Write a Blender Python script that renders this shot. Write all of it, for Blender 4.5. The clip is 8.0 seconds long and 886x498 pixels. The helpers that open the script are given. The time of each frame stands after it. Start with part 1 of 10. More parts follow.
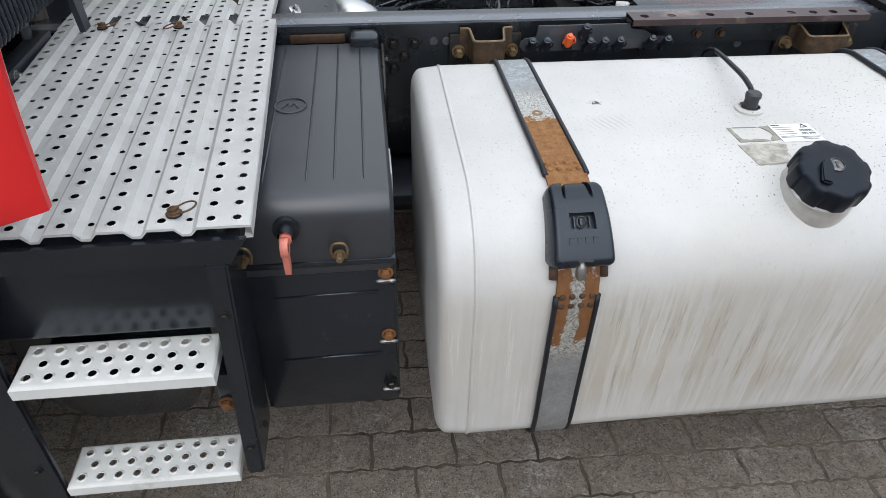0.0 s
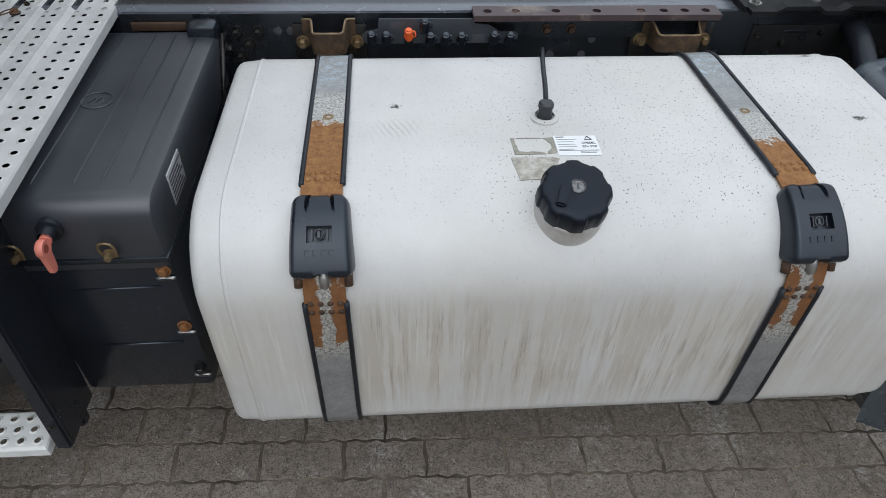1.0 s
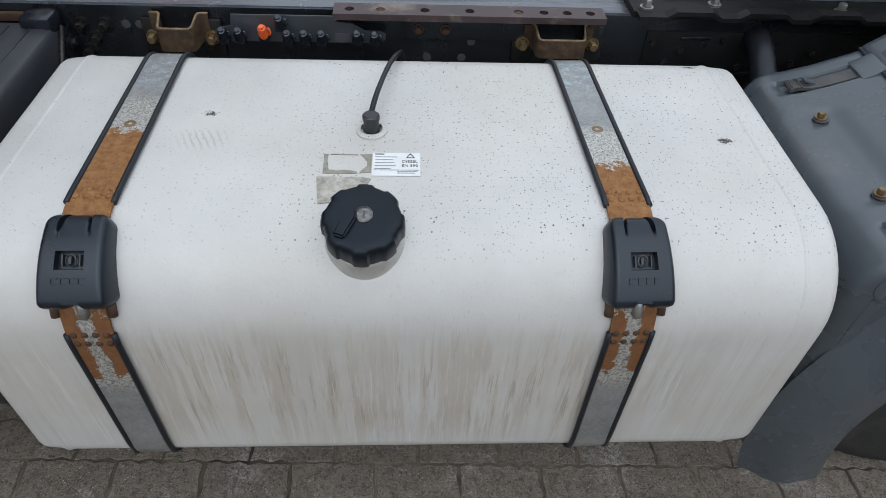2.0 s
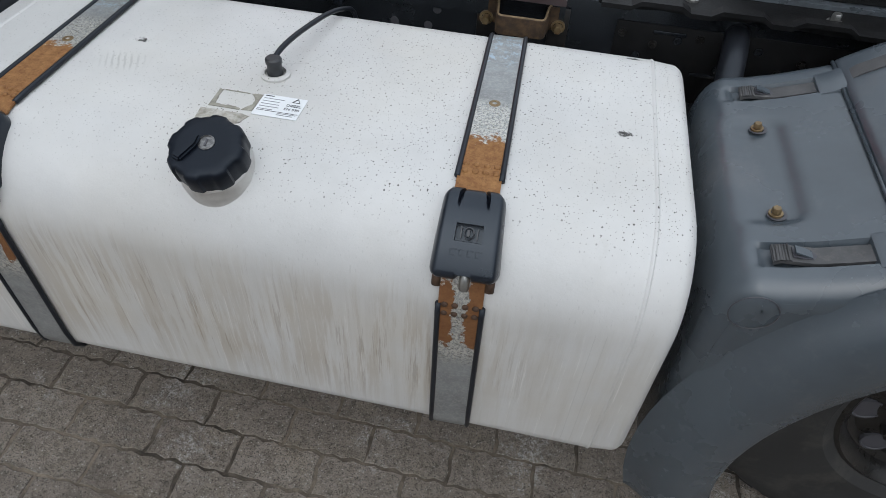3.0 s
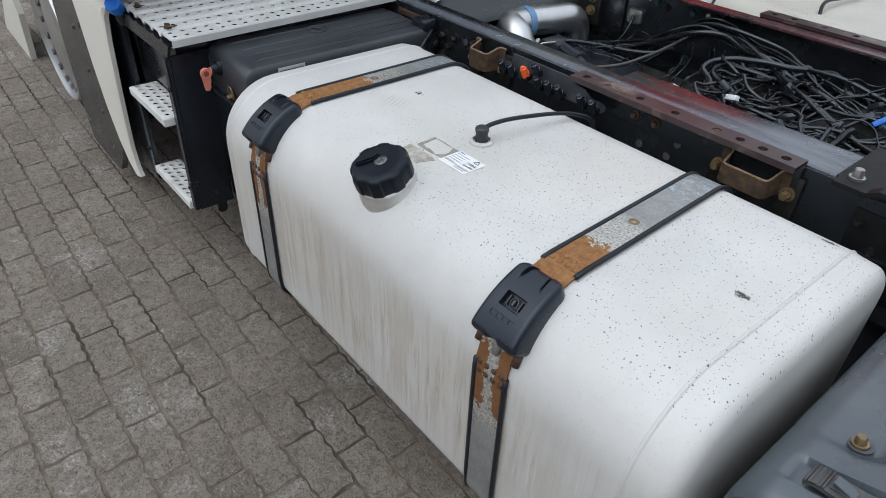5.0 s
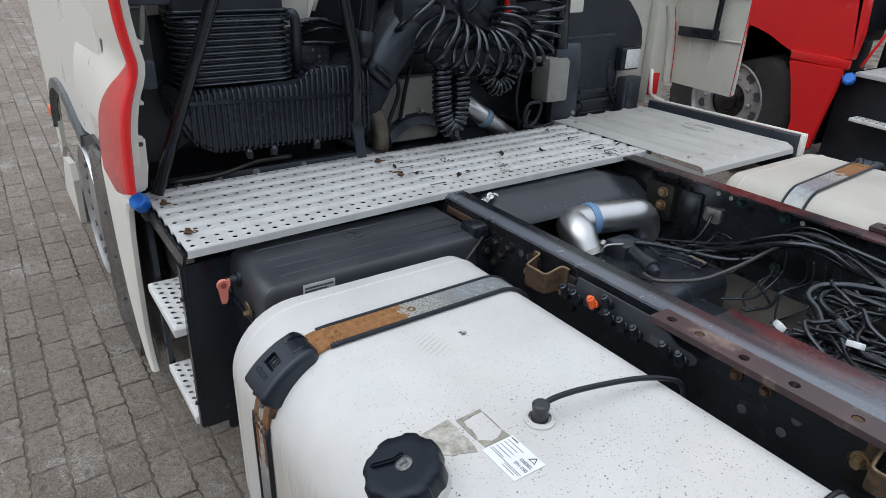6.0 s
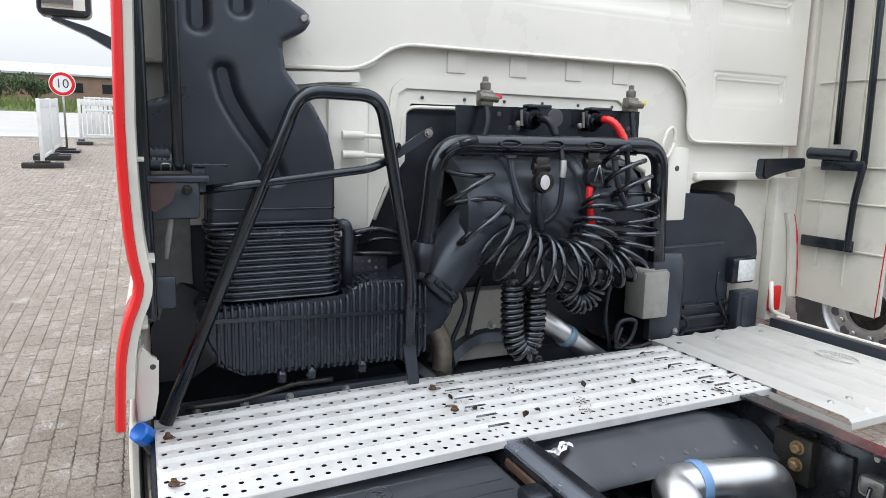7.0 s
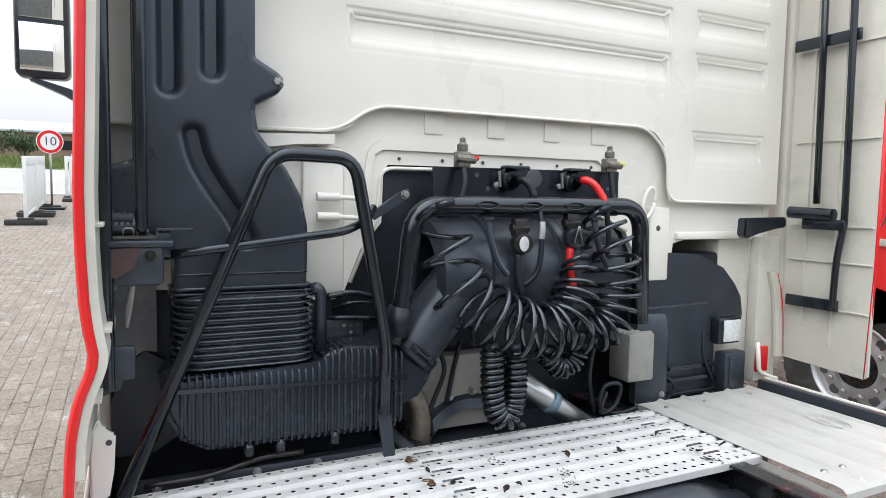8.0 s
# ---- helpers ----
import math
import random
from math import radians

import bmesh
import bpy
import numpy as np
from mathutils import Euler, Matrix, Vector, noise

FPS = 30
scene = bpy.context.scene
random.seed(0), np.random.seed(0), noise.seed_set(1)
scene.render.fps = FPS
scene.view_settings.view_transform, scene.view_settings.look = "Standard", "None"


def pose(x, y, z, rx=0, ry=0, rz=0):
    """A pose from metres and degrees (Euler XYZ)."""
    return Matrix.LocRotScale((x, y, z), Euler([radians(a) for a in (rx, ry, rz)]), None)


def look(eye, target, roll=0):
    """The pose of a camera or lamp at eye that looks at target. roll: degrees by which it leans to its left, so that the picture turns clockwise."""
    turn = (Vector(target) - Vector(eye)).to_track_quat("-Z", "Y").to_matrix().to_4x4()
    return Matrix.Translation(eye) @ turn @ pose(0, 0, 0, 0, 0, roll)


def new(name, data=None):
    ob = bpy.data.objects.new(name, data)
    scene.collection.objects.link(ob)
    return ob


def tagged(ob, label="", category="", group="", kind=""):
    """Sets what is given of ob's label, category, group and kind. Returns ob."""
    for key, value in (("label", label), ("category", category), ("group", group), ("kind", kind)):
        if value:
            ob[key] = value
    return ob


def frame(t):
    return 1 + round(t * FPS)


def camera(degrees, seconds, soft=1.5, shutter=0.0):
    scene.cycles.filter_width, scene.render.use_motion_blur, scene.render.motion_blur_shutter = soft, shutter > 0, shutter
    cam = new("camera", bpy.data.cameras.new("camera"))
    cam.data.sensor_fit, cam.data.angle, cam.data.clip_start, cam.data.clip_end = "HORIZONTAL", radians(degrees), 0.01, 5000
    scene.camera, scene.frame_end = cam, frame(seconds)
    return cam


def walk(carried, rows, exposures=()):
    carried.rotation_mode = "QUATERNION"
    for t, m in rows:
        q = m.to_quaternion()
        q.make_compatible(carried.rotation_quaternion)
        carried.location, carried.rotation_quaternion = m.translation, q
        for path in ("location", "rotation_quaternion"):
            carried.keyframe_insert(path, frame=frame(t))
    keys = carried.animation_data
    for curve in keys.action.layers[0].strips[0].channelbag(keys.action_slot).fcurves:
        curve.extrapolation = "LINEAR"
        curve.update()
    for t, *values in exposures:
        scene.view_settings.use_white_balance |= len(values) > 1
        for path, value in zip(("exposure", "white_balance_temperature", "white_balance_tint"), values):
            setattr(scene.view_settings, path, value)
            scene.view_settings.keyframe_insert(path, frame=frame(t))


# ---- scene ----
cam = camera(68.1, 8.0, soft=0.5)
PATH = [
    (0, (-0.322, -1.96, 1.454), (-0.066, -0.428, 0.194), 5.0),
    (0.5, (-0.092, -1.941, 1.519), (0.108, -0.461, 0.189), 5.2),
    (0.75, (0.011, -1.954, 1.55), (0.209, -0.517, 0.174), 5.55),
    (1, (0.103, -1.967, 1.576), (0.3, -0.523, 0.207), 5.9),
    (1.5, (0.259, -1.95, 1.599), (0.44, -0.517, 0.216), 6.7),
    (2, (0.449, -1.856, 1.574), (0.621, -0.436, 0.176), 7.1),
    (2.2, (0.514, -1.834, 1.571), (0.68, -0.417, 0.168), 7.2),
    (3.3, (0.996, -1.874, 1.581), (0.709, -0.55, 0.11), 7.6),
    (3.5, (1.078, -1.844, 1.572), (0.708, -0.555, 0.088), 7.4),
    (4, (1.269, -1.816, 1.58), (0.57, -0.654, 0.11), 6.1),
    (4.2, (1.341, -1.828, 1.595), (0.531, -0.683, 0.169), 5.8),
    (5.3, (1.216, -1.737, 1.61), (-0.03, -0.697, 0.441), 4.2),
    (5.5, (1.134, -1.696, 1.618), (-0.155, -0.637, 0.514), 4.0),
    (6, (0.988, -1.535, 1.647), (-0.454, -0.493, 0.733), 3.6),
    (6.25, (0.922, -1.425, 1.649), (-0.653, -0.429, 0.919), 3.1),
    (6.5, (0.857, -1.328, 1.652), (-0.81, -0.44, 0.992), 2.6),
    (6.7, (0.811, -1.274, 1.657), (-0.905, -0.458, 1.031), 2.51),
    (7, (0.745, -1.228, 1.664), (-1.029, -0.401, 1.254), 2.4),
    (7.2, (0.7, -1.211, 1.66), (-1.094, -0.387, 1.344), 2.26),
    (7.5, (0.666, -1.193, 1.654), (-1.117, -0.336, 1.359), 2.1),
    (7.75, (0.679, -1.184, 1.663), (-1.095, -0.306, 1.377), 2.2),
    (8, (0.709, -1.178, 1.68), (-1.077, -0.312, 1.436), 2.3),
]
# The clip's camera opens up as it turns to the cab.
EXPOSURES = [(0.0, 0.30, 6350, 9.5), (0.5, 0.15, 6300, 9.0), (1.5, -0.15, 6200, 8.0), (4.0, -0.12, 6250, 8.5), (5.5, 0.03, 6200, 8.5), (6.0, 0.10, 6200, 10.0), (6.5, 0.62, 6250, 10.0), (7.0, 0.95, 6400, 10.5), (8.0, 1.0, 6450, 10.5)]
walk(cam, [(t, look(eye, target, roll)) for t, eye, target, roll in PATH], EXPOSURES)

# ---- world and light ----
world = bpy.data.worlds.new("overcast")
scene.world = world
world.use_nodes = True
wn, wl = world.node_tree.nodes, world.node_tree.links
wn.clear()
sky = wn.new("ShaderNodeTexSky")
sky.sky_type = "NISHITA"
sky.sun_disc = False
sky.sun_elevation, sky.sun_rotation = radians(52), radians(200)
sky.air_density, sky.dust_density, sky.ozone_density = 1.0, 4.0, 1.0
grey = wn.new("ShaderNodeHueSaturation")
grey.inputs["Saturation"].default_value = 0.4
bg = wn.new("ShaderNodeBackground")
bg.inputs["Strength"].default_value = 0.15
wout = wn.new("ShaderNodeOutputWorld")
cloud = wn.new("ShaderNodeMix")
cloud.data_type = "RGBA"
cloud.inputs[0].default_value = 0.75
cloud.inputs[7].default_value = (6.6, 6.9, 7.3, 1)
wl.new(sky.outputs["Color"], grey.inputs["Color"])
wl.new(grey.outputs["Color"], cloud.inputs[6])
# An overcast sky is brighter overhead than along the horizon.
way = wn.new("ShaderNodeTexCoord")
axes = wn.new("ShaderNodeSeparateXYZ")
rise = wn.new("ShaderNodeMapRange")
rise.inputs["From Min"].default_value, rise.inputs["From Max"].default_value = 0.0, 1.0
rise.inputs["To Min"].default_value, rise.inputs["To Max"].default_value = 0.50, 1.55
dome = wn.new("ShaderNodeMix")
dome.data_type, dome.blend_type = "RGBA", "MULTIPLY"
dome.inputs[0].default_value = 1.0
wl.new(way.outputs["Generated"], axes.inputs[0])
wl.new(axes.outputs["Z"], rise.inputs["Value"])
wl.new(cloud.outputs[2], dome.inputs[6])
wl.new(rise.outputs["Result"], dome.inputs[7])
wl.new(dome.outputs[2], bg.inputs["Color"])
wl.new(bg.outputs["Background"], wout.inputs["Surface"])
sun = new("sun", bpy.data.lights.new("sun", "SUN"))
sun.data.energy, sun.data.angle, sun.data.color = 0.75, radians(75), (1.0, 0.985, 0.96)
sun.matrix_world = look((2.0, -5.0, 8.0), (0, 0, 0))

# ---- frames of reference ----
# The tractor stands with its tail about three degrees up; its parts are given along its own axes.
TRUCK = Matrix.Translation((0, 0, 0.9)) @ pose(0, 0, 0, 0, -2.95, 0) @ Matrix.Translation((0, 0, -0.9))
YARD = Matrix.Identity(4)
BASE = {}
SEAT = {"at": TRUCK}


def seat(dx, dy, dz):
    """Sets where the next things of the tractor sit, off from its own axes."""
    SEAT["at"] = TRUCK @ Matrix.Translation((dx, dy, dz))


def thing(name, base, label, category, group="", kind="", at=None):
    at = at or SEAT["at"]
    ob = new(name)
    ob.empty_display_size = 0.05
    ob.matrix_world = at @ Matrix.Translation(base)
    BASE[ob] = Vector(base)
    return tagged(ob, label, category, group, kind)


def shade(me, smooth):
    if smooth is True:
        me.shade_smooth()
    elif smooth:
        me.shade_smooth()
        me.set_sharp_from_angle(angle=radians(smooth))


def part(name, bm, material, parent=None, label="", smooth=40):
    me = bpy.data.meshes.new(name)
    bmesh.ops.recalc_face_normals(bm, faces=bm.faces)
    bm.to_mesh(me)
    bm.free()
    shade(me, smooth)
    for m in material if isinstance(material, (list, tuple)) else (material,):
        me.materials.append(m)
    ob = new(name, me)
    if parent is not None:
        ob.parent = parent
        if parent in BASE:
            ob.matrix_basis = Matrix.Translation(-BASE[parent])
    return tagged(ob, label)


def single(name, bm, material, label, category, group="", kind="", at=None, smooth=40):
    ob = part(name, bm, material, None, "", smooth)
    ob.matrix_world = at or SEAT["at"]
    return tagged(ob, label, category, group, kind)


# ---- mesh makers ----
def B():
    return bmesh.new()


def box(bm, x0, x1, y0, y1, z0, z1, r=0.0, seg=2, m=None):
    vs = [bm.verts.new(p) for p in ((x0, y0, z0), (x1, y0, z0), (x1, y1, z0), (x0, y1, z0), (x0, y0, z1), (x1, y0, z1), (x1, y1, z1), (x0, y1, z1))]
    fs = [bm.faces.new([vs[i] for i in q]) for q in ((3, 2, 1, 0), (4, 5, 6, 7), (0, 1, 5, 4), (1, 2, 6, 5), (2, 3, 7, 6), (3, 0, 4, 7))]
    made = list(vs)
    if r > 0:
        es = list({e for f in fs for e in f.edges})
        res = bmesh.ops.bevel(bm, geom=es, offset=r, segments=seg, profile=0.5, affect="EDGES")
        made = list({v for f in res["faces"] for v in f.verts} | {v for v in vs if v.is_valid})
        seen = set(made)
        stack = list(made)
        while stack:
            v = stack.pop()
            for e in v.link_edges:
                o = e.other_vert(v)
                if o not in seen:
                    seen.add(o)
                    stack.append(o)
        made = list(seen)
    if m is not None:
        bmesh.ops.transform(bm, matrix=m, verts=made)
    return bm


def prism(bm, pts, axis, a, b):
    """A polygon of 2D points, drawn out along an axis from a to b. Points lie in the other two axes, in order x, y, z."""
    def at(p, c):
        return {"x": (c, p[0], p[1]), "y": (p[0], c, p[1]), "z": (p[0], p[1], c)}[axis]
    lo = [bm.verts.new(at(p, a)) for p in pts]
    hi = [bm.verts.new(at(p, b)) for p in pts]
    bm.faces.new(lo)
    bm.faces.new(hi)
    for i in range(len(pts)):
        j = (i + 1) % len(pts)
        bm.faces.new((lo[i], lo[j], hi[j], hi[i]))
    return bm


def smooth_path(pts, steps=6):
    """Catmull-Rom through the points."""
    p = [Vector(q) for q in pts]
    p = [2 * p[0] - p[1]] + p + [2 * p[-1] - p[-2]]
    out = []
    for i in range(1, len(p) - 2):
        for s in range(steps):
            t = s / steps
            a, b, c, d = p[i - 1], p[i], p[i + 1], p[i + 2]
            out.append(0.5 * (2 * b + (c - a) * t + (2 * a - 5 * b + 4 * c - d) * t * t + (3 * b - a - 3 * c + d) * t ** 3))
    return out + [p[-2]]


def rounded(pts, r, seg=5):
    """A polyline with its inner corners rounded."""
    p = [Vector(q) for q in pts]
    out = [p[0]]
    for a, b, c in zip(p, p[1:], p[2:]):
        u, v = (a - b), (c - b)
        d = min(r, u.length * 0.49, v.length * 0.49)
        s, e = b + u.normalized() * d, b + v.normalized() * d
        for k in range(seg + 1):
            t = k / seg
            out.append(s.lerp(b, t).lerp(b.lerp(e, t), t))
    return out + [p[-1]]


def tube(bm, pts, r, n=8, cap=True, flat=1.0):
    """A round bar along the points; r is one radius or one for each point."""
    p = [Vector(q) for q in pts]
    rs = r if isinstance(r, (list, tuple)) else [r] * len(p)
    t0 = (p[1] - p[0]).normalized()
    nrm = t0.orthogonal().normalized()
    rings = []
    for i, c in enumerate(p):
        t = (p[min(i + 1, len(p) - 1)] - p[max(i - 1, 0)]).normalized()
        nrm = (nrm - t * nrm.dot(t)).normalized()
        bi = t.cross(nrm)
        rings.append([bm.verts.new(c + rs[i] * (math.cos(k * math.tau / n) * nrm + flat * math.sin(k * math.tau / n) * bi)) for k in range(n)])
    for a, b in zip(rings, rings[1:]):
        for k in range(n):
            bm.faces.new((a[k], a[(k + 1) % n], b[(k + 1) % n], b[k]))
    if cap:
        bm.faces.new(rings[0][::-1])
        bm.faces.new(rings[-1])
    return bm


def lathe(bm, prof, n=24, m=None):
    """Turns (radius, height) pairs round z, then moves them by m."""
    m = m or Matrix.Identity(4)
    rings = []
    for r, h in prof:
        if r < 1e-6:
            rings.append([bm.verts.new(m @ Vector((0, 0, h)))])
        else:
            rings.append([bm.verts.new(m @ Vector((r * math.cos(k * math.tau / n), r * math.sin(k * math.tau / n), h))) for k in range(n)])
    for a, b in zip(rings, rings[1:]):
        for k in range(n):
            q = (k + 1) % n
            if len(a) == 1 and len(b) == 1:
                continue
            if len(a) == 1:
                bm.faces.new((a[0], b[q], b[k]))
            elif len(b) == 1:
                bm.faces.new((a[k], a[q], b[0]))
            else:
                bm.faces.new((a[k], a[q], b[q], b[k]))
    return bm


def toward(pos, way):
    """A matrix that lays z along the way at pos."""
    return Matrix.Translation(pos) @ Vector(way).to_track_quat("Z", "Y").to_matrix().to_4x4()


def bolt(bm, pos, way, r=0.012, h=0.010):
    """A hexagon head on a washer."""
    m = toward(pos, way)
    lathe(bm, [(r * 1.5, 0), (r * 1.5, h * 0.3), (r * 1.02, h * 0.32)], 14, m)
    lathe(bm, [(r, h * 0.3), (r, h * 1.1), (r * 0.82, h * 1.3), (0, h * 1.3)], 6, m)
    return bm


def rrect(y0, y1, z0, z1, r4, inset=0.0, seg=8):
    """A rounded rectangle in (y, z), counter-clockwise from the low near corner; r4: low near, low far, top far, top near."""
    y0, y1, z0, z1 = y0 + inset, y1 - inset, z0 + inset, z1 - inset
    out = []
    for (cy, cz, sy, sz, a0), r in zip(((y0, z0, 1, 1, 180), (y1, z0, -1, 1, 270), (y1, z1, -1, -1, 0), (y0, z1, 1, -1, 90)), r4):
        r = max(r - inset, 0.004)
        for k in range(seg + 1):
            a = radians(a0 + 90 * k / seg)
            out.append((cy + sy * r + r * math.cos(a), cz + sz * r + r * math.sin(a)))
    return out


def skin(bm, rings, close=True, ends=True):
    """Faces between rings of points."""
    vs = [[bm.verts.new(p) for p in ring] for ring in rings]
    n = len(vs[0])
    for a, b in zip(vs, vs[1:]):
        for k in range(n if close else n - 1):
            q = (k + 1) % n
            bm.faces.new((a[k], a[q], b[q], b[k]))
    if ends:
        bm.faces.new(vs[0])
        bm.faces.new(vs[-1])
    return bm


# ---- materials ----
def nodes_of(name):
    m = bpy.data.materials.new(name)
    m.use_nodes = True
    nt = m.node_tree
    return m, nt, nt.nodes, nt.links, nt.nodes["Principled BSDF"]


def link_noise(nt, scale, detail=4.0, rough=0.6, stretch=(1, 1, 1), space="Object"):
    tc = nt.nodes.new("ShaderNodeTexCoord")
    mp = nt.nodes.new("ShaderNodeMapping")
    mp.inputs["Scale"].default_value = stretch
    nz = nt.nodes.new("ShaderNodeTexNoise")
    nz.inputs["Scale"].default_value, nz.inputs["Detail"].default_value, nz.inputs["Roughness"].default_value = scale, detail, rough
    nt.links.new(tc.outputs[space], mp.inputs["Vector"])
    nt.links.new(mp.outputs["Vector"], nz.inputs["Vector"])
    return nz.outputs["Fac"]


def ramp(nt, fac, lo, hi, a=(0, 0, 0, 1), b=(1, 1, 1, 1)):
    r = nt.nodes.new("ShaderNodeValToRGB")
    r.color_ramp.elements[0].position, r.color_ramp.elements[1].position = lo, hi
    r.color_ramp.elements[0].color, r.color_ramp.elements[1].color = a, b
    nt.links.new(fac, r.inputs["Fac"])
    return r.outputs["Color"]


def mix(nt, fac, a, b, mode="MIX"):
    n = nt.nodes.new("ShaderNodeMix")
    n.data_type, n.blend_type = "RGBA", mode
    for sock, v in ((n.inputs[0], fac), (n.inputs[6], a), (n.inputs[7], b)):
        if isinstance(v, (int, float)):
            sock.default_value = v
        elif isinstance(v, tuple):
            sock.default_value = (*v[:3], 1)
        else:
            nt.links.new(v, sock)
    return n.outputs[2]


def calc(nt, op, a, b=0.0, clamp=False):
    n = nt.nodes.new("ShaderNodeMath")
    n.operation, n.use_clamp = op, clamp
    for sock, v in ((n.inputs[0], a), (n.inputs[1], b)):
        if isinstance(v, (int, float)):
            sock.default_value = v
        else:
            nt.links.new(v, sock)
    return n.outputs[0]


def axis_of(nt, axis):
    tc = nt.nodes.new("ShaderNodeTexCoord")
    sp = nt.nodes.new("ShaderNodeSeparateXYZ")
    nt.links.new(tc.outputs["Object"], sp.inputs[0])
    return sp.outputs[axis]


def between(nt, v, a, b, soft=0.02):
    """One between a and b along a value, falling off softly."""
    up = calc(nt, "DIVIDE", calc(nt, "SUBTRACT", v, a), soft, True)
    down = calc(nt, "DIVIDE", calc(nt, "SUBTRACT", b, v), soft, True)
    return calc(nt, "MULTIPLY", up, down)


def bump(nt, bsdf, height, strength=0.3, dist=0.002):
    b = nt.nodes.new("ShaderNodeBump")
    b.inputs["Strength"].default_value, b.inputs["Distance"].default_value = strength, dist
    nt.links.new(height, b.inputs["Height"])
    nt.links.new(b.outputs["Normal"], bsdf.inputs["Normal"])


def surface(name, col, rough=0.5, metal=0.0, vary=0.15, scale=12.0, grain=400.0, relief=0.15, dirt=None, dirt_amount=0.5, spec=0.5, depth=0.0006, tint=(1, 1, 1)):
    """A plain worn surface: broad tone changes, patches of dirt, fine grain."""
    m, nt, ns, ls, bs = nodes_of(name)
    broad = link_noise(nt, scale, 5)
    lo, hi = tuple(c * (1 - vary) for c in col), tuple(min(1, c * (1 + vary)) for c in col)
    c = mix(nt, ramp(nt, broad, 0.3, 0.7), lo, hi)
    if dirt:
        d = ramp(nt, link_noise(nt, scale * 0.6 + 3, 8, 0.7), 0.62 - 0.25 * dirt_amount, 0.85 - 0.2 * dirt_amount)
        c = mix(nt, d, c, dirt)
    ls.new(c, bs.inputs["Base Color"])
    fine = link_noise(nt, grain, 3)
    rr = calc(nt, "ADD", calc(nt, "MULTIPLY", calc(nt, "SUBTRACT", broad, 0.5), 0.35), rough, True)
    ls.new(rr, bs.inputs["Roughness"])
    bs.inputs["Metallic"].default_value = metal
    bs.inputs["Specular IOR Level"].default_value = spec
    bs.inputs["Specular Tint"].default_value = (*tint, 1)
    bump(nt, bs, fine, relief, depth)
    return m


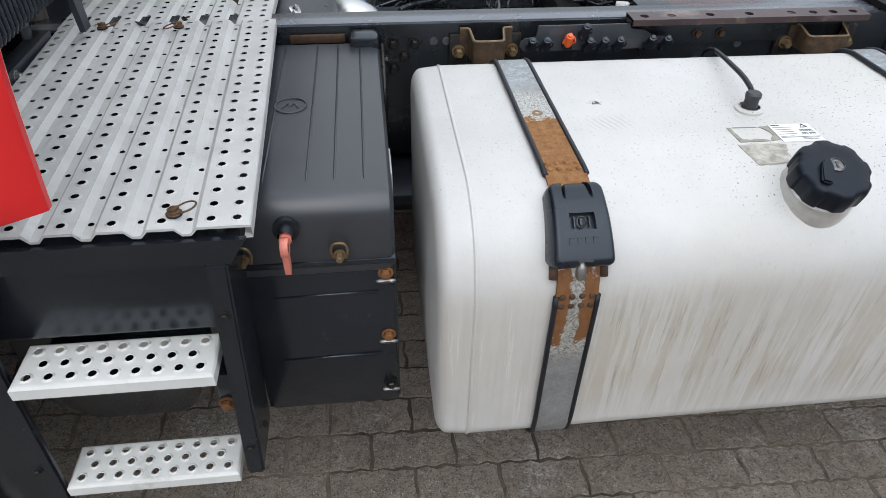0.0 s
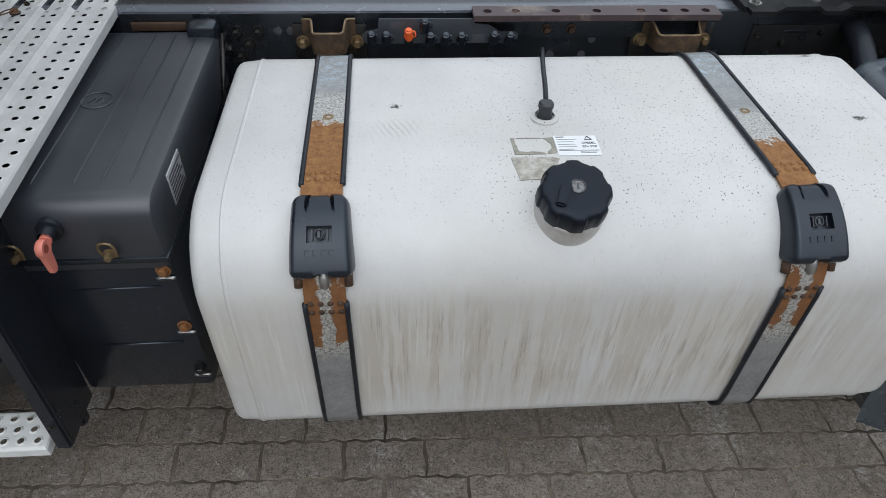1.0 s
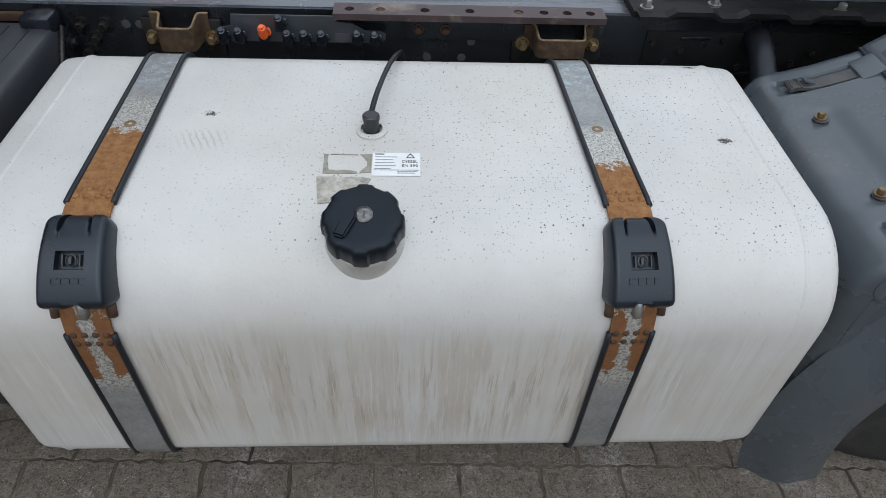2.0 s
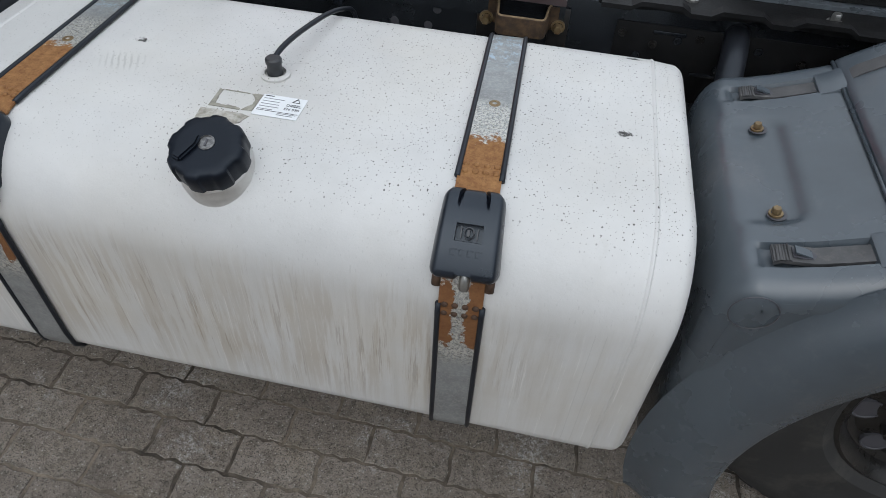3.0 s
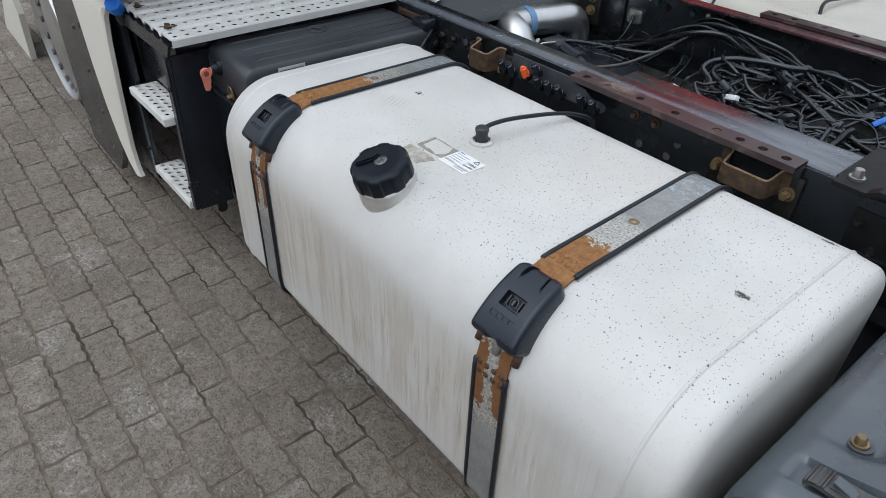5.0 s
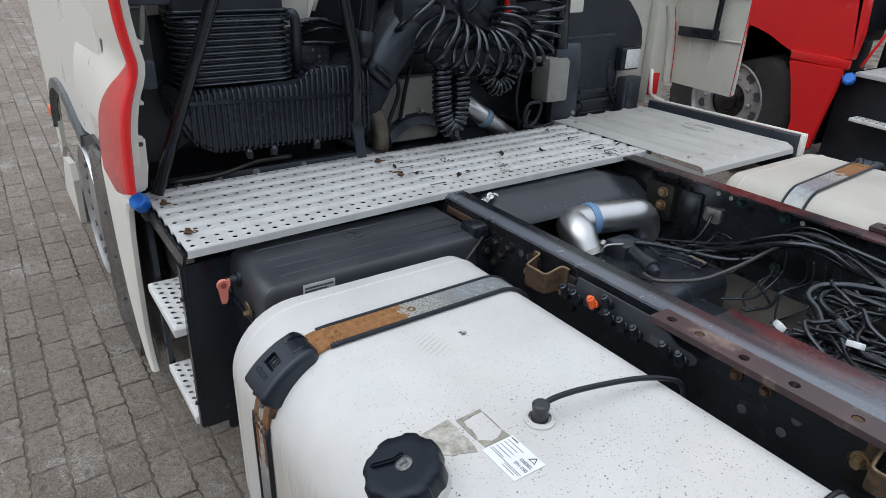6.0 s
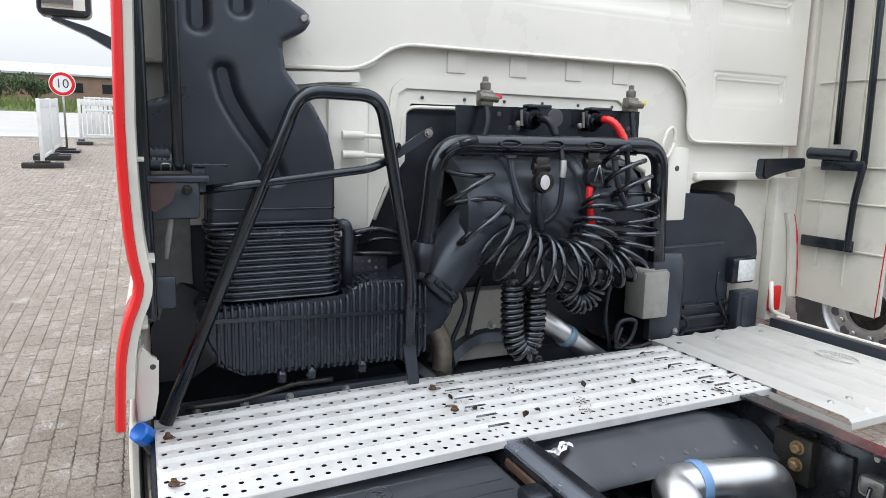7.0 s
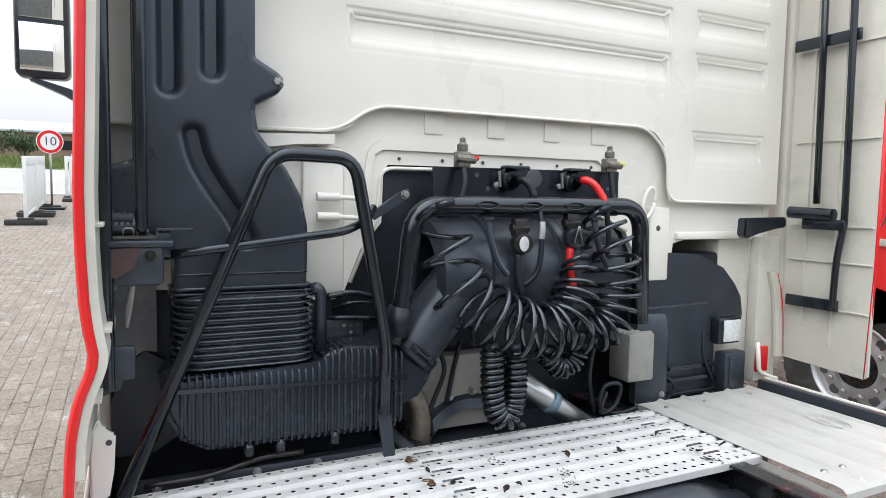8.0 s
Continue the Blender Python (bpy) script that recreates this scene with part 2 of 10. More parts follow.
def tank_material(name="weathered_white_paint", lo=(0.50, 0.50, 0.495), hi=(0.60, 0.60, 0.595)):
    m, nt, ns, ls, bs = nodes_of(name)
    x, y, z = (axis_of(nt, k) for k in ("X", "Y", "Z"))
    broad = link_noise(nt, 3.0, 6, 0.65)
    c = mix(nt, ramp(nt, broad, 0.35, 0.7), lo, hi)
    # Brown runs down the upright side.
    runs = link_noise(nt, 1.0, 6, 0.7, (46, 6, 3.2))
    fine = link_noise(nt, 1.0, 4, 0.65, (105, 6, 5.0))
    side = calc(nt, "MULTIPLY", between(nt, z, 0.40, 0.79, 0.13), between(nt, y, -1.4, -1.19, 0.03))
    mid = between(nt, x, -0.10, 1.02, 0.20)
    patch = calc(nt, "MULTIPLY", calc(nt, "MULTIPLY", side, mid), calc(nt, "ADD", calc(nt, "MULTIPLY", ramp(nt, link_noise(nt, 4.0, 3), 0.3, 0.7), 0.6), 0.42, True))
    c = mix(nt, calc(nt, "MULTIPLY", calc(nt, "MULTIPLY", side, ramp(nt, link_noise(nt, 5.0, 5), 0.3, 0.6)), 0.55), c, (0.50, 0.465, 0.405))
    grime_or_sheen = calc(nt, "MULTIPLY", ramp(nt, runs, 0.47, 0.56), patch)
    c = mix(nt, calc(nt, "MULTIPLY", grime_or_sheen, 0.72), c, (0.365, 0.315, 0.245))
    wash = calc(nt, "MULTIPLY", ramp(nt, link_noise(nt, 1.0, 6, 0.7, (60, 60, 2.5)), 0.46, 0.66), between(nt, z, 0.30, 0.80, 0.10))
    c = mix(nt, calc(nt, "MULTIPLY", wash, 0.38), c, (0.42, 0.395, 0.35))
    pale = calc(nt, "MULTIPLY", ramp(nt, link_noise(nt, 1.0, 4, 0.7, (150, 150, 4.0)), 0.60, 0.66), between(nt, z, 0.30, 0.78, 0.10))
    c = mix(nt, calc(nt, "MULTIPLY", pale, 0.4), c, (0.70, 0.69, 0.67))
    dark = calc(nt, "MULTIPLY", ramp(nt, fine, 0.585, 0.635), patch)
    c = mix(nt, calc(nt, "MULTIPLY", dark, 0.62), c, (0.225, 0.18, 0.135))
    # Dark specks on the top.
    top = between(nt, z, 0.85, 2.0, 0.04)
    specks = None
    for scale, size, keep in ((85.0, 0.120, 0.34), (120.0, 0.122, 0.52), (200.0, 0.13, 0.66), (40.0, 0.058, 0.74)):
        tc = ns.new("ShaderNodeTexCoord")
        warp = ns.new("ShaderNodeTexNoise")
        warp.inputs["Scale"].default_value, warp.inputs["Detail"].default_value = 420.0, 2
        ls.new(tc.outputs["Object"], warp.inputs["Vector"])
        vm = ns.new("ShaderNodeVectorMath")
        vm.operation = "MULTIPLY_ADD"
        vm.inputs[1].default_value = (0.0022, 0.0022, 0.0)
        ls.new(warp.outputs["Color"], vm.inputs[0])
        ls.new(tc.outputs["Object"], vm.inputs[2])
        vo = ns.new("ShaderNodeTexVoronoi")
        vo.voronoi_dimensions = "2D"
        vo.inputs["Scale"].default_value = scale
        ls.new(vm.outputs[0], vo.inputs["Vector"])
        sp = ns.new("ShaderNodeSeparateColor")
        ls.new(vo.outputs["Color"], sp.inputs[0])
        rad = calc(nt, "MULTIPLY", calc(nt, "ADD", calc(nt, "MULTIPLY", sp.outputs[1], sp.outputs[1]), 0.12), size)
        s = calc(nt, "MULTIPLY", calc(nt, "LESS_THAN", vo.outputs["Distance"], rad), calc(nt, "GREATER_THAN", sp.outputs[0], keep))
        specks = s if specks is None else calc(nt, "MAXIMUM", specks, s)
    dense = ramp(nt, link_noise(nt, 2.2, 3), 0.30, 0.62)
    specks = calc(nt, "MULTIPLY", specks, calc(nt, "MULTIPLY", calc(nt, "ADD", top, 0.10, True), calc(nt, "MULTIPLY", calc(nt, "ADD", dense, 0.42, True), calc(nt, "ADD", between(nt, x, 0.22, 3.0, 0.18), 0.35, True))))
    c = mix(nt, specks, c, (0.035, 0.032, 0.03))
    yel = ramp(nt, link_noise(nt, 2.4, 5, 0.6), 0.45, 0.75)
    c = mix(nt, calc(nt, "MULTIPLY", yel, 0.30), c, (0.58, 0.54, 0.46))
    # Three dark smears that keep their place.
    for sx, sy, rad in ((0.133, -0.855, 0.022), (1.035, -0.92, 0.022), (1.05, -0.662, 0.020)):
        d = calc(nt, "SQRT", calc(nt, "ADD", calc(nt, "POWER", calc(nt, "MULTIPLY", calc(nt, "SUBTRACT", x, sx), 0.55), 2.0), calc(nt, "POWER", calc(nt, "SUBTRACT", y, sy), 2.0)))
        core = calc(nt, "SUBTRACT", 1.0, calc(nt, "DIVIDE", d, rad), True)
        blot = ramp(nt, calc(nt, "ADD", calc(nt, "MULTIPLY", core, 0.55), calc(nt, "MULTIPLY", link_noise(nt, 120.0, 5, 0.9), calc(nt, "GREATER_THAN", core, 0.001))), 0.90, 0.92)
        c = mix(nt, calc(nt, "MULTIPLY", blot, 1.0), c, (0.030, 0.028, 0.026))
    # A fan of wiped streaks beside the strap.
    fan = calc(nt, "SINE", calc(nt, "ADD", calc(nt, "MULTIPLY", calc(nt, "ADD", x, calc(nt, "MULTIPLY", y, 0.45)), 520.0), calc(nt, "MULTIPLY", link_noise(nt, 30.0, 3), 5.0)))
    fan = calc(nt, "MULTIPLY", ramp(nt, fan, 0.25, 0.8), calc(nt, "MULTIPLY", between(nt, x, 0.085, 0.185, 0.03), between(nt, y, -0.965, -0.900, 0.02)))
    c = mix(nt, calc(nt, "MULTIPLY", fan, 0.42), c, (0.30, 0.30, 0.29))
    # The faint ring that the sender's cable has rubbed.
    rx, ry = calc(nt, "SUBTRACT", x, 0.416), calc(nt, "MULTIPLY", calc(nt, "SUBTRACT", y, -0.806), 1.05)
    rr = calc(nt, "SQRT", calc(nt, "ADD", calc(nt, "MULTIPLY", rx, rx), calc(nt, "MULTIPLY", ry, ry)))
    ring = calc(nt, "MULTIPLY", between(nt, rr, 0.0570, 0.0595, 0.0012), between(nt, ry, -0.2, -0.012, 0.012))
    c = mix(nt, calc(nt, "MULTIPLY", ring, 0.35), c, (0.26, 0.26, 0.26))
    # Scuffs and grime patches.
    grime = ramp(nt, link_noise(nt, 9.0, 9, 0.75), 0.60, 0.78)
    c = mix(nt, calc(nt, "MULTIPLY", grime, 0.35), c, (0.36, 0.34, 0.30))
    scuff = ramp(nt, link_noise(nt, 1.0, 6, 0.7, (9, 14, 9)), 0.66, 0.72)
    c = mix(nt, calc(nt, "MULTIPLY", scuff, 0.25), c, (0.40, 0.39, 0.37))
    ls.new(c, bs.inputs["Base Color"])
    ls.new(calc(nt, "ADD", calc(nt, "MULTIPLY", broad, 0.3), 0.30), bs.inputs["Roughness"])
    bump(nt, bs, calc(nt, "ADD", link_noise(nt, 260.0, 3), calc(nt, "MULTIPLY", link_noise(nt, 26.0, 5, 0.7), 2.0)), 0.35, 0.0007)
    return m


def strap_material():
    """Galvanised steel band, rusted near the clamp."""
    m, nt, ns, ls, bs = nodes_of("rusted_galvanised_steel")
    y, z = axis_of(nt, "Y"), axis_of(nt, "Z")
    nz = link_noise(nt, 38.0, 8, 0.75)
    steel = mix(nt, ramp(nt, link_noise(nt, 20.0, 6, 0.7), 0.35, 0.65), (0.255, 0.262, 0.262), (0.36, 0.375, 0.38))
    blue = ramp(nt, link_noise(nt, 60.0, 6, 0.8), 0.5, 0.62)
    steel = mix(nt, calc(nt, "MULTIPLY", blue, between(nt, y, -0.80, -0.61, 0.05)), steel, (0.42, 0.53, 0.62))
    flake = ramp(nt, link_noise(nt, 170.0, 4, 0.8), 0.5, 0.58)
    steel = mix(nt, calc(nt, "MULTIPLY", flake, 0.22), steel, (0.58, 0.58, 0.55))
    rust = mix(nt, ramp(nt, link_noise(nt, 70.0, 7, 0.75), 0.36, 0.64), (0.165, 0.066, 0.019), (0.300, 0.152, 0.054))
    rust = mix(nt, calc(nt, "MULTIPLY", calc(nt, "LESS_THAN", y, -1.17), 0.55), rust, (0.120, 0.043, 0.014))
    x = axis_of(nt, "X")
    on_top = between(nt, calc(nt, "ADD", y, calc(nt, "MULTIPLY", x, 0.105)), -1.25, -0.880, 0.07)
    on_top = calc(nt, "MULTIPLY", on_top, calc(nt, "GREATER_THAN", y, -1.18))
    below = calc(nt, "MULTIPLY", between(nt, z, 0.625, 0.84, 0.06), calc(nt, "LESS_THAN", y, -1.17))
    mid = calc(nt, "MINIMUM", calc(nt, "ABSOLUTE", calc(nt, "SUBTRACT", x, 0.0085)), calc(nt, "ABSOLUTE", calc(nt, "SUBTRACT", x, 0.813)))
    bare = calc(nt, "MULTIPLY", ramp(nt, calc(nt, "ADD", mid, calc(nt, "MULTIPLY", calc(nt, "SUBTRACT", nz, 0.5), 0.03)), 0.006, 0.014), 1.0)
    below = calc(nt, "MULTIPLY", below, bare)
    weight = calc(nt, "ADD", calc(nt, "MAXIMUM", on_top, below), calc(nt, "MULTIPLY", calc(nt, "SUBTRACT", nz, 0.5), 1.8))
    fac = ramp(nt, weight, 0.50, 0.60)
    zone = calc(nt, "MAXIMUM", between(nt, calc(nt, "ADD", y, calc(nt, "MULTIPLY", x, 0.105)), -0.93, -0.80, 0.03), calc(nt, "MULTIPLY", between(nt, z, 0.60, 0.84, 0.04), calc(nt, "LESS_THAN", y, -1.17)))
    zone = calc(nt, "ADD", zone, ramp(nt, weight, 0.25, 0.48), True)
    bloom = calc(nt, "MULTIPLY", zone, ramp(nt, link_noise(nt, 230.0, 5, 0.85), 0.47, 0.53))
    scab = calc(nt, "MULTIPLY", zone, ramp(nt, link_noise(nt, 150.0, 6, 0.85), 0.52, 0.56))
    steel = mix(nt, calc(nt, "MULTIPLY", scab, 0.8), steel, (0.115, 0.095, 0.072))
    steel = mix(nt, calc(nt, "MULTIPLY", bloom, 0.85), steel, (0.66, 0.65, 0.60))
    pits = ramp(nt, link_noise(nt, 200.0, 4, 0.8), 0.57, 0.63)
    rust = mix(nt, calc(nt, "MULTIPLY", pits, 0.40), rust, (0.07, 0.030, 0.014))
    ls.new(mix(nt, fac, steel, rust), bs.inputs["Base Color"])
    ls.new(calc(nt, "ADD", calc(nt, "MULTIPLY", fac, 0.4), 0.42), bs.inputs["Roughness"])
    ls.new(calc(nt, "SUBTRACT", 0.55, calc(nt, "MULTIPLY", fac, 0.55)), bs.inputs["Metallic"])
    bump(nt, bs, link_noise(nt, 220.0, 4, 0.7), 0.4, 0.001)
    return m


def rail_material():
    """Black chassis paint with a red-oxide stretch on the top, dust, and sky sheen coloured onto the top."""
    m, nt, ns, ls, bs = nodes_of("chassis_black_paint")
    x, z = axis_of(nt, "X"), axis_of(nt, "Z")
    c = mix(nt, ramp(nt, link_noise(nt, 9.0, 6), 0.35, 0.7), (0.007, 0.008, 0.010), (0.017, 0.019, 0.023))
    worn = calc(nt, "ADD", calc(nt, "ADD", between(nt, x, 0.30, 2.5, 0.20), calc(nt, "MULTIPLY", calc(nt, "GREATER_THAN", axis_of(nt, "Y"), 0.1), 0.75), True), calc(nt, "MULTIPLY", calc(nt, "SUBTRACT", link_noise(nt, 14.0, 7, 0.7), 0.55), 2.4))
    red = calc(nt, "MULTIPLY", ramp(nt, worn, 0.55, 0.85), calc(nt, "MULTIPLY", calc(nt, "GREATER_THAN", z, 0.895), calc(nt, "ADD", calc(nt, "MULTIPLY", between(nt, x, 0.36, 0.78, 0.10), between(nt, axis_of(nt, "Y"), -0.405, 0.0, 0.012)), calc(nt, "GREATER_THAN", axis_of(nt, "Y"), 0.1), True)))
    c = mix(nt, red, c, (0.072, 0.030, 0.031))
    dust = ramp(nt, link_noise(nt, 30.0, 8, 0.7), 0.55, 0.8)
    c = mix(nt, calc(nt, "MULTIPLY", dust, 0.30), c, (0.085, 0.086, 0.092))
    # Pale blue-grey on the top: thin dust, and sky sheen put into the colour.
    grime_or_sheen = calc(nt, "MULTIPLY", calc(nt, "MULTIPLY", calc(nt, "GREATER_THAN", z, 0.908), calc(nt, "ADD", between(nt, x, 0.55, 3.0, 0.25), between(nt, axis_of(nt, "Y"), -0.480, -0.412, 0.02), True)), ramp(nt, link_noise(nt, 6.0, 8, 0.7, (0.5, 2, 1)), 0.22, 0.48))
    c = mix(nt, calc(nt, "MULTIPLY", grime_or_sheen, calc(nt, "SUBTRACT", 0.75, calc(nt, "MULTIPLY", red, 0.68))), c, (0.155, 0.170, 0.200))
    bs.inputs["Specular IOR Level"].default_value = 1.0
    bs.inputs["Specular Tint"].default_value = (0.85, 0.93, 1.0, 1)
    ls.new(c, bs.inputs["Base Color"])
    ls.new(calc(nt, "ADD", calc(nt, "MULTIPLY", link_noise(nt, 16.0, 5), 0.22), 0.14), bs.inputs["Roughness"])
    bump(nt, bs, link_noise(nt, 180.0, 4), 0.15, 0.0008)
    return m


M_TANK = tank_material()
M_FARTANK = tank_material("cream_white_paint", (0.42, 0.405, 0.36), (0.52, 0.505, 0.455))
M_STRAP = strap_material()
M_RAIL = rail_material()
COOL = (0.80, 0.90, 1.0)
M_RUBBER = surface("black_rubber", (0.0135, 0.0148, 0.0190), 0.36, vary=0.3, grain=300, spec=0.35, tint=COOL)
M_ROD = surface("glossy_black_enamel", (0.0065, 0.0076, 0.0100), 0.16, vary=0.2, scale=9, grain=300, relief=0.03, dirt=(0.020, 0.020, 0.022), dirt_amount=0.2, spec=0.75, tint=COOL)
M_CABLE = surface("shiny_cable_sheath", (0.009, 0.010, 0.012), 0.24, vary=0.3, scale=20, grain=400, relief=0.1, dirt=(0.035, 0.035, 0.036), dirt_amount=0.3, spec=0.75, tint=COOL)
M_HOUSING = surface("matt_black_housing", (0.0195, 0.0225, 0.0305), 0.26, vary=0.2, scale=9, grain=400, relief=0.1, dirt=(0.018, 0.018, 0.020), dirt_amount=0.25, spec=0.55, tint=COOL)
M_PLASTIC = surface("black_moulded_plastic", (0.0110, 0.0130, 0.0180), 0.22, vary=0.2, scale=6, grain=900, relief=0.12, dirt=(0.026, 0.028, 0.032), dirt_amount=0.22, spec=0.7, tint=COOL)
# Lid plastic lighter than the case: light on its top put into the colour.
M_BOXLID = surface("box_plastic_lit_top", (0.034, 0.038, 0.046), 0.34, vary=0.2, scale=6, grain=700, relief=0.25, dirt=(0.042, 0.044, 0.048), dirt_amount=0.35, spec=0.7)
M_DUSTY = surface("dusty_black_plastic", (0.0250, 0.0288, 0.0380), 0.33, vary=0.25, scale=5, grain=700, relief=0.12, dirt=(0.030, 0.032, 0.036), dirt_amount=0.35, spec=0.65, tint=COOL)
M_FENDER = surface("grey_mudguard_plastic", (0.058, 0.072, 0.086), 0.27, vary=0.15, scale=5, grain=900, relief=0.2, dirt=(0.095, 0.100, 0.110), dirt_amount=0.28, spec=0.8)
M_ALU = surface("oxidised_aluminium", (0.525, 0.53, 0.525), 0.58, 0.12, vary=0.12, scale=9, grain=260, relief=0.3, dirt=(0.42, 0.41, 0.38), dirt_amount=0.34, spec=0.25)
M_LID = surface("painted_aluminium_lid", (0.44, 0.44, 0.42), 0.52, 0.1, vary=0.08, scale=5, grain=300, relief=0.15, dirt=(0.36, 0.36, 0.34), dirt_amount=0.35)
M_WHITE = surface("white_step_paint", (0.66, 0.67, 0.66), 0.4, vary=0.07, scale=9, grain=300, relief=0.12, dirt=(0.36, 0.36, 0.34), dirt_amount=0.25)
M_CAB = surface("cream_white_cab_paint", (0.74, 0.725, 0.665), 0.32, vary=0.035, scale=2.5, grain=300, relief=0.05, dirt=(0.68, 0.67, 0.62), dirt_amount=0.25)
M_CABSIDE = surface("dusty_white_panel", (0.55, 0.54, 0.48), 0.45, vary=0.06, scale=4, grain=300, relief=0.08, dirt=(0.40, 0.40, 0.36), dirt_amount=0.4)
M_RED = surface("red_paint", (0.62, 0.018, 0.020), 0.22, vary=0.04, scale=2.0, grain=300, relief=0.03)
M_ORANGE = surface("orange_plastic", (0.80, 0.13, 0.03), 0.4, vary=0.08, grain=500)
M_LEVER = surface("faded_red_lever_plastic", (0.62, 0.20, 0.15), 0.45, vary=0.15, scale=30, grain=500, dirt=(0.25, 0.12, 0.09), dirt_amount=0.25)
M_STEEL = surface("dull_steel", (0.36, 0.36, 0.35), 0.35, 0.8, vary=0.2, scale=25, grain=300, dirt=(0.15, 0.13, 0.11), dirt_amount=0.3)
M_CHROME = surface("bright_pipe_steel", (0.56, 0.57, 0.58), 0.36, 1.0, vary=0.1, scale=10, grain=200, relief=0.05)
M_RUST = surface("rusty_steel", (0.20, 0.085, 0.028), 0.75, 0.1, vary=0.45, scale=40, grain=200, relief=0.5, depth=0.0015, dirt=(0.10, 0.05, 0.03), dirt_amount=0.5)
M_ZINC = surface("yellowed_zinc", (0.24, 0.175, 0.095), 0.4, 0.6, vary=0.35, scale=60, grain=300, dirt=(0.16, 0.08, 0.03), dirt_amount=0.5)
M_COVER = surface("blue_black_cover_plastic", (0.0085, 0.0108, 0.0165), 0.30, vary=0.18, scale=8, grain=700, relief=0.2, dirt=(0.018, 0.022, 0.030), dirt_amount=0.3, spec=0.55, tint=COOL)
M_CAP = surface("blue_black_cap_plastic", (0.0048, 0.0066, 0.0115), 0.40, vary=0.2, scale=8, grain=900, relief=0.15, dirt=(0.012, 0.016, 0.025), dirt_amount=0.25, spec=0.30, tint=COOL)
M_LUG = surface("dark_rusty_lug", (0.06, 0.032, 0.018), 0.7, vary=0.4, scale=50, grain=200, relief=0.4)
M_BLUE = surface("blue_cap_plastic", (0.015, 0.16, 0.62), 0.35, vary=0.1, grain=400)
M_LABEL = surface("white_paper_label", (0.72, 0.74, 0.76), 0.4, vary=0.05, scale=30, grain=300)
# Also the flat black painted for the shade inside holes, slots and gaps.
M_INK_HOLE = surface("ink_and_hole_black", (0.06, 0.06, 0.07), 0.5, vary=0.1)
M_OLDGLUE = surface("torn_label_residue", (0.24, 0.23, 0.19), 0.6, vary=0.35, scale=60, grain=300, dirt=(0.42, 0.40, 0.35), dirt_amount=0.6)
M_GLUE = surface("scraped_sticker_glue", (0.30, 0.28, 0.235), 0.5, vary=0.3, scale=70, grain=300, relief=0.5, dirt=(0.56, 0.55, 0.52), dirt_amount=0.75)
M_TYRE = surface("tyre_rubber", (0.022, 0.022, 0.022), 0.75, vary=0.25, scale=12, grain=300, relief=0.3, dirt=(0.06, 0.056, 0.05), dirt_amount=0.4)
M_RIM = surface("silver_wheel_paint", (0.42, 0.43, 0.44), 0.35, 0.6, vary=0.1, scale=10, grain=300, dirt=(0.2, 0.19, 0.17), dirt_amount=0.3)
M_GREASE = surface("greasy_steel", (0.020, 0.019, 0.018), 0.30, 0.3, vary=0.5, scale=14, grain=200, relief=0.4, depth=0.001, dirt=(0.055, 0.05, 0.046), dirt_amount=0.35)
M_TAR = surface("tarry_old_grease", (0.0045, 0.0046, 0.0052), 0.55, vary=0.5, scale=30, grain=200, relief=0.5, depth=0.001, dirt=(0.012, 0.011, 0.010), dirt_amount=0.3, spec=0.3)
M_BLACKRUST = surface("rust_flecked_black", (0.016, 0.015, 0.015), 0.5, 0.2, vary=0.5, scale=30, dirt=(0.10, 0.052, 0.022), dirt_amount=0.22)
M_XMEM = surface("dusty_blue_black_steel", (0.026, 0.030, 0.038), 0.36, vary=0.25, scale=6, grain=300, relief=0.2, dirt=(0.055, 0.055, 0.055), dirt_amount=0.3)
M_BELLOWS = surface("glossy_black_bellows", (0.0290, 0.0330, 0.0420), 0.22, vary=0.25, scale=14, grain=400, relief=0.08, dirt=(0.035, 0.036, 0.040), dirt_amount=0.2, spec=0.95, tint=COOL)
M_SHIELD = surface("dusty_grey_shield", (0.125, 0.125, 0.127), 0.5, vary=0.3, scale=7, grain=300, dirt=(0.045, 0.045, 0.05), dirt_amount=0.4)

# ---- setting ----
def ground_material():
    m, nt, ns, ls, bs = nodes_of("sandy_joint_bed")
    c = mix(nt, ramp(nt, link_noise(nt, 2.6, 9, 0.75), 0.42, 0.57), (0.040, 0.033, 0.026), (0.225, 0.186, 0.145))
    grit = ramp(nt, link_noise(nt, 190.0, 5, 0.9), 0.46, 0.56)
    c = mix(nt, calc(nt, "MULTIPLY", grit, 0.5), c, (0.075, 0.062, 0.048))
    ls.new(c, bs.inputs["Base Color"])
    bs.inputs["Roughness"].default_value = 0.9
    bump(nt, bs, link_noise(nt, 220.0, 5), 0.6, 0.003)
    return m


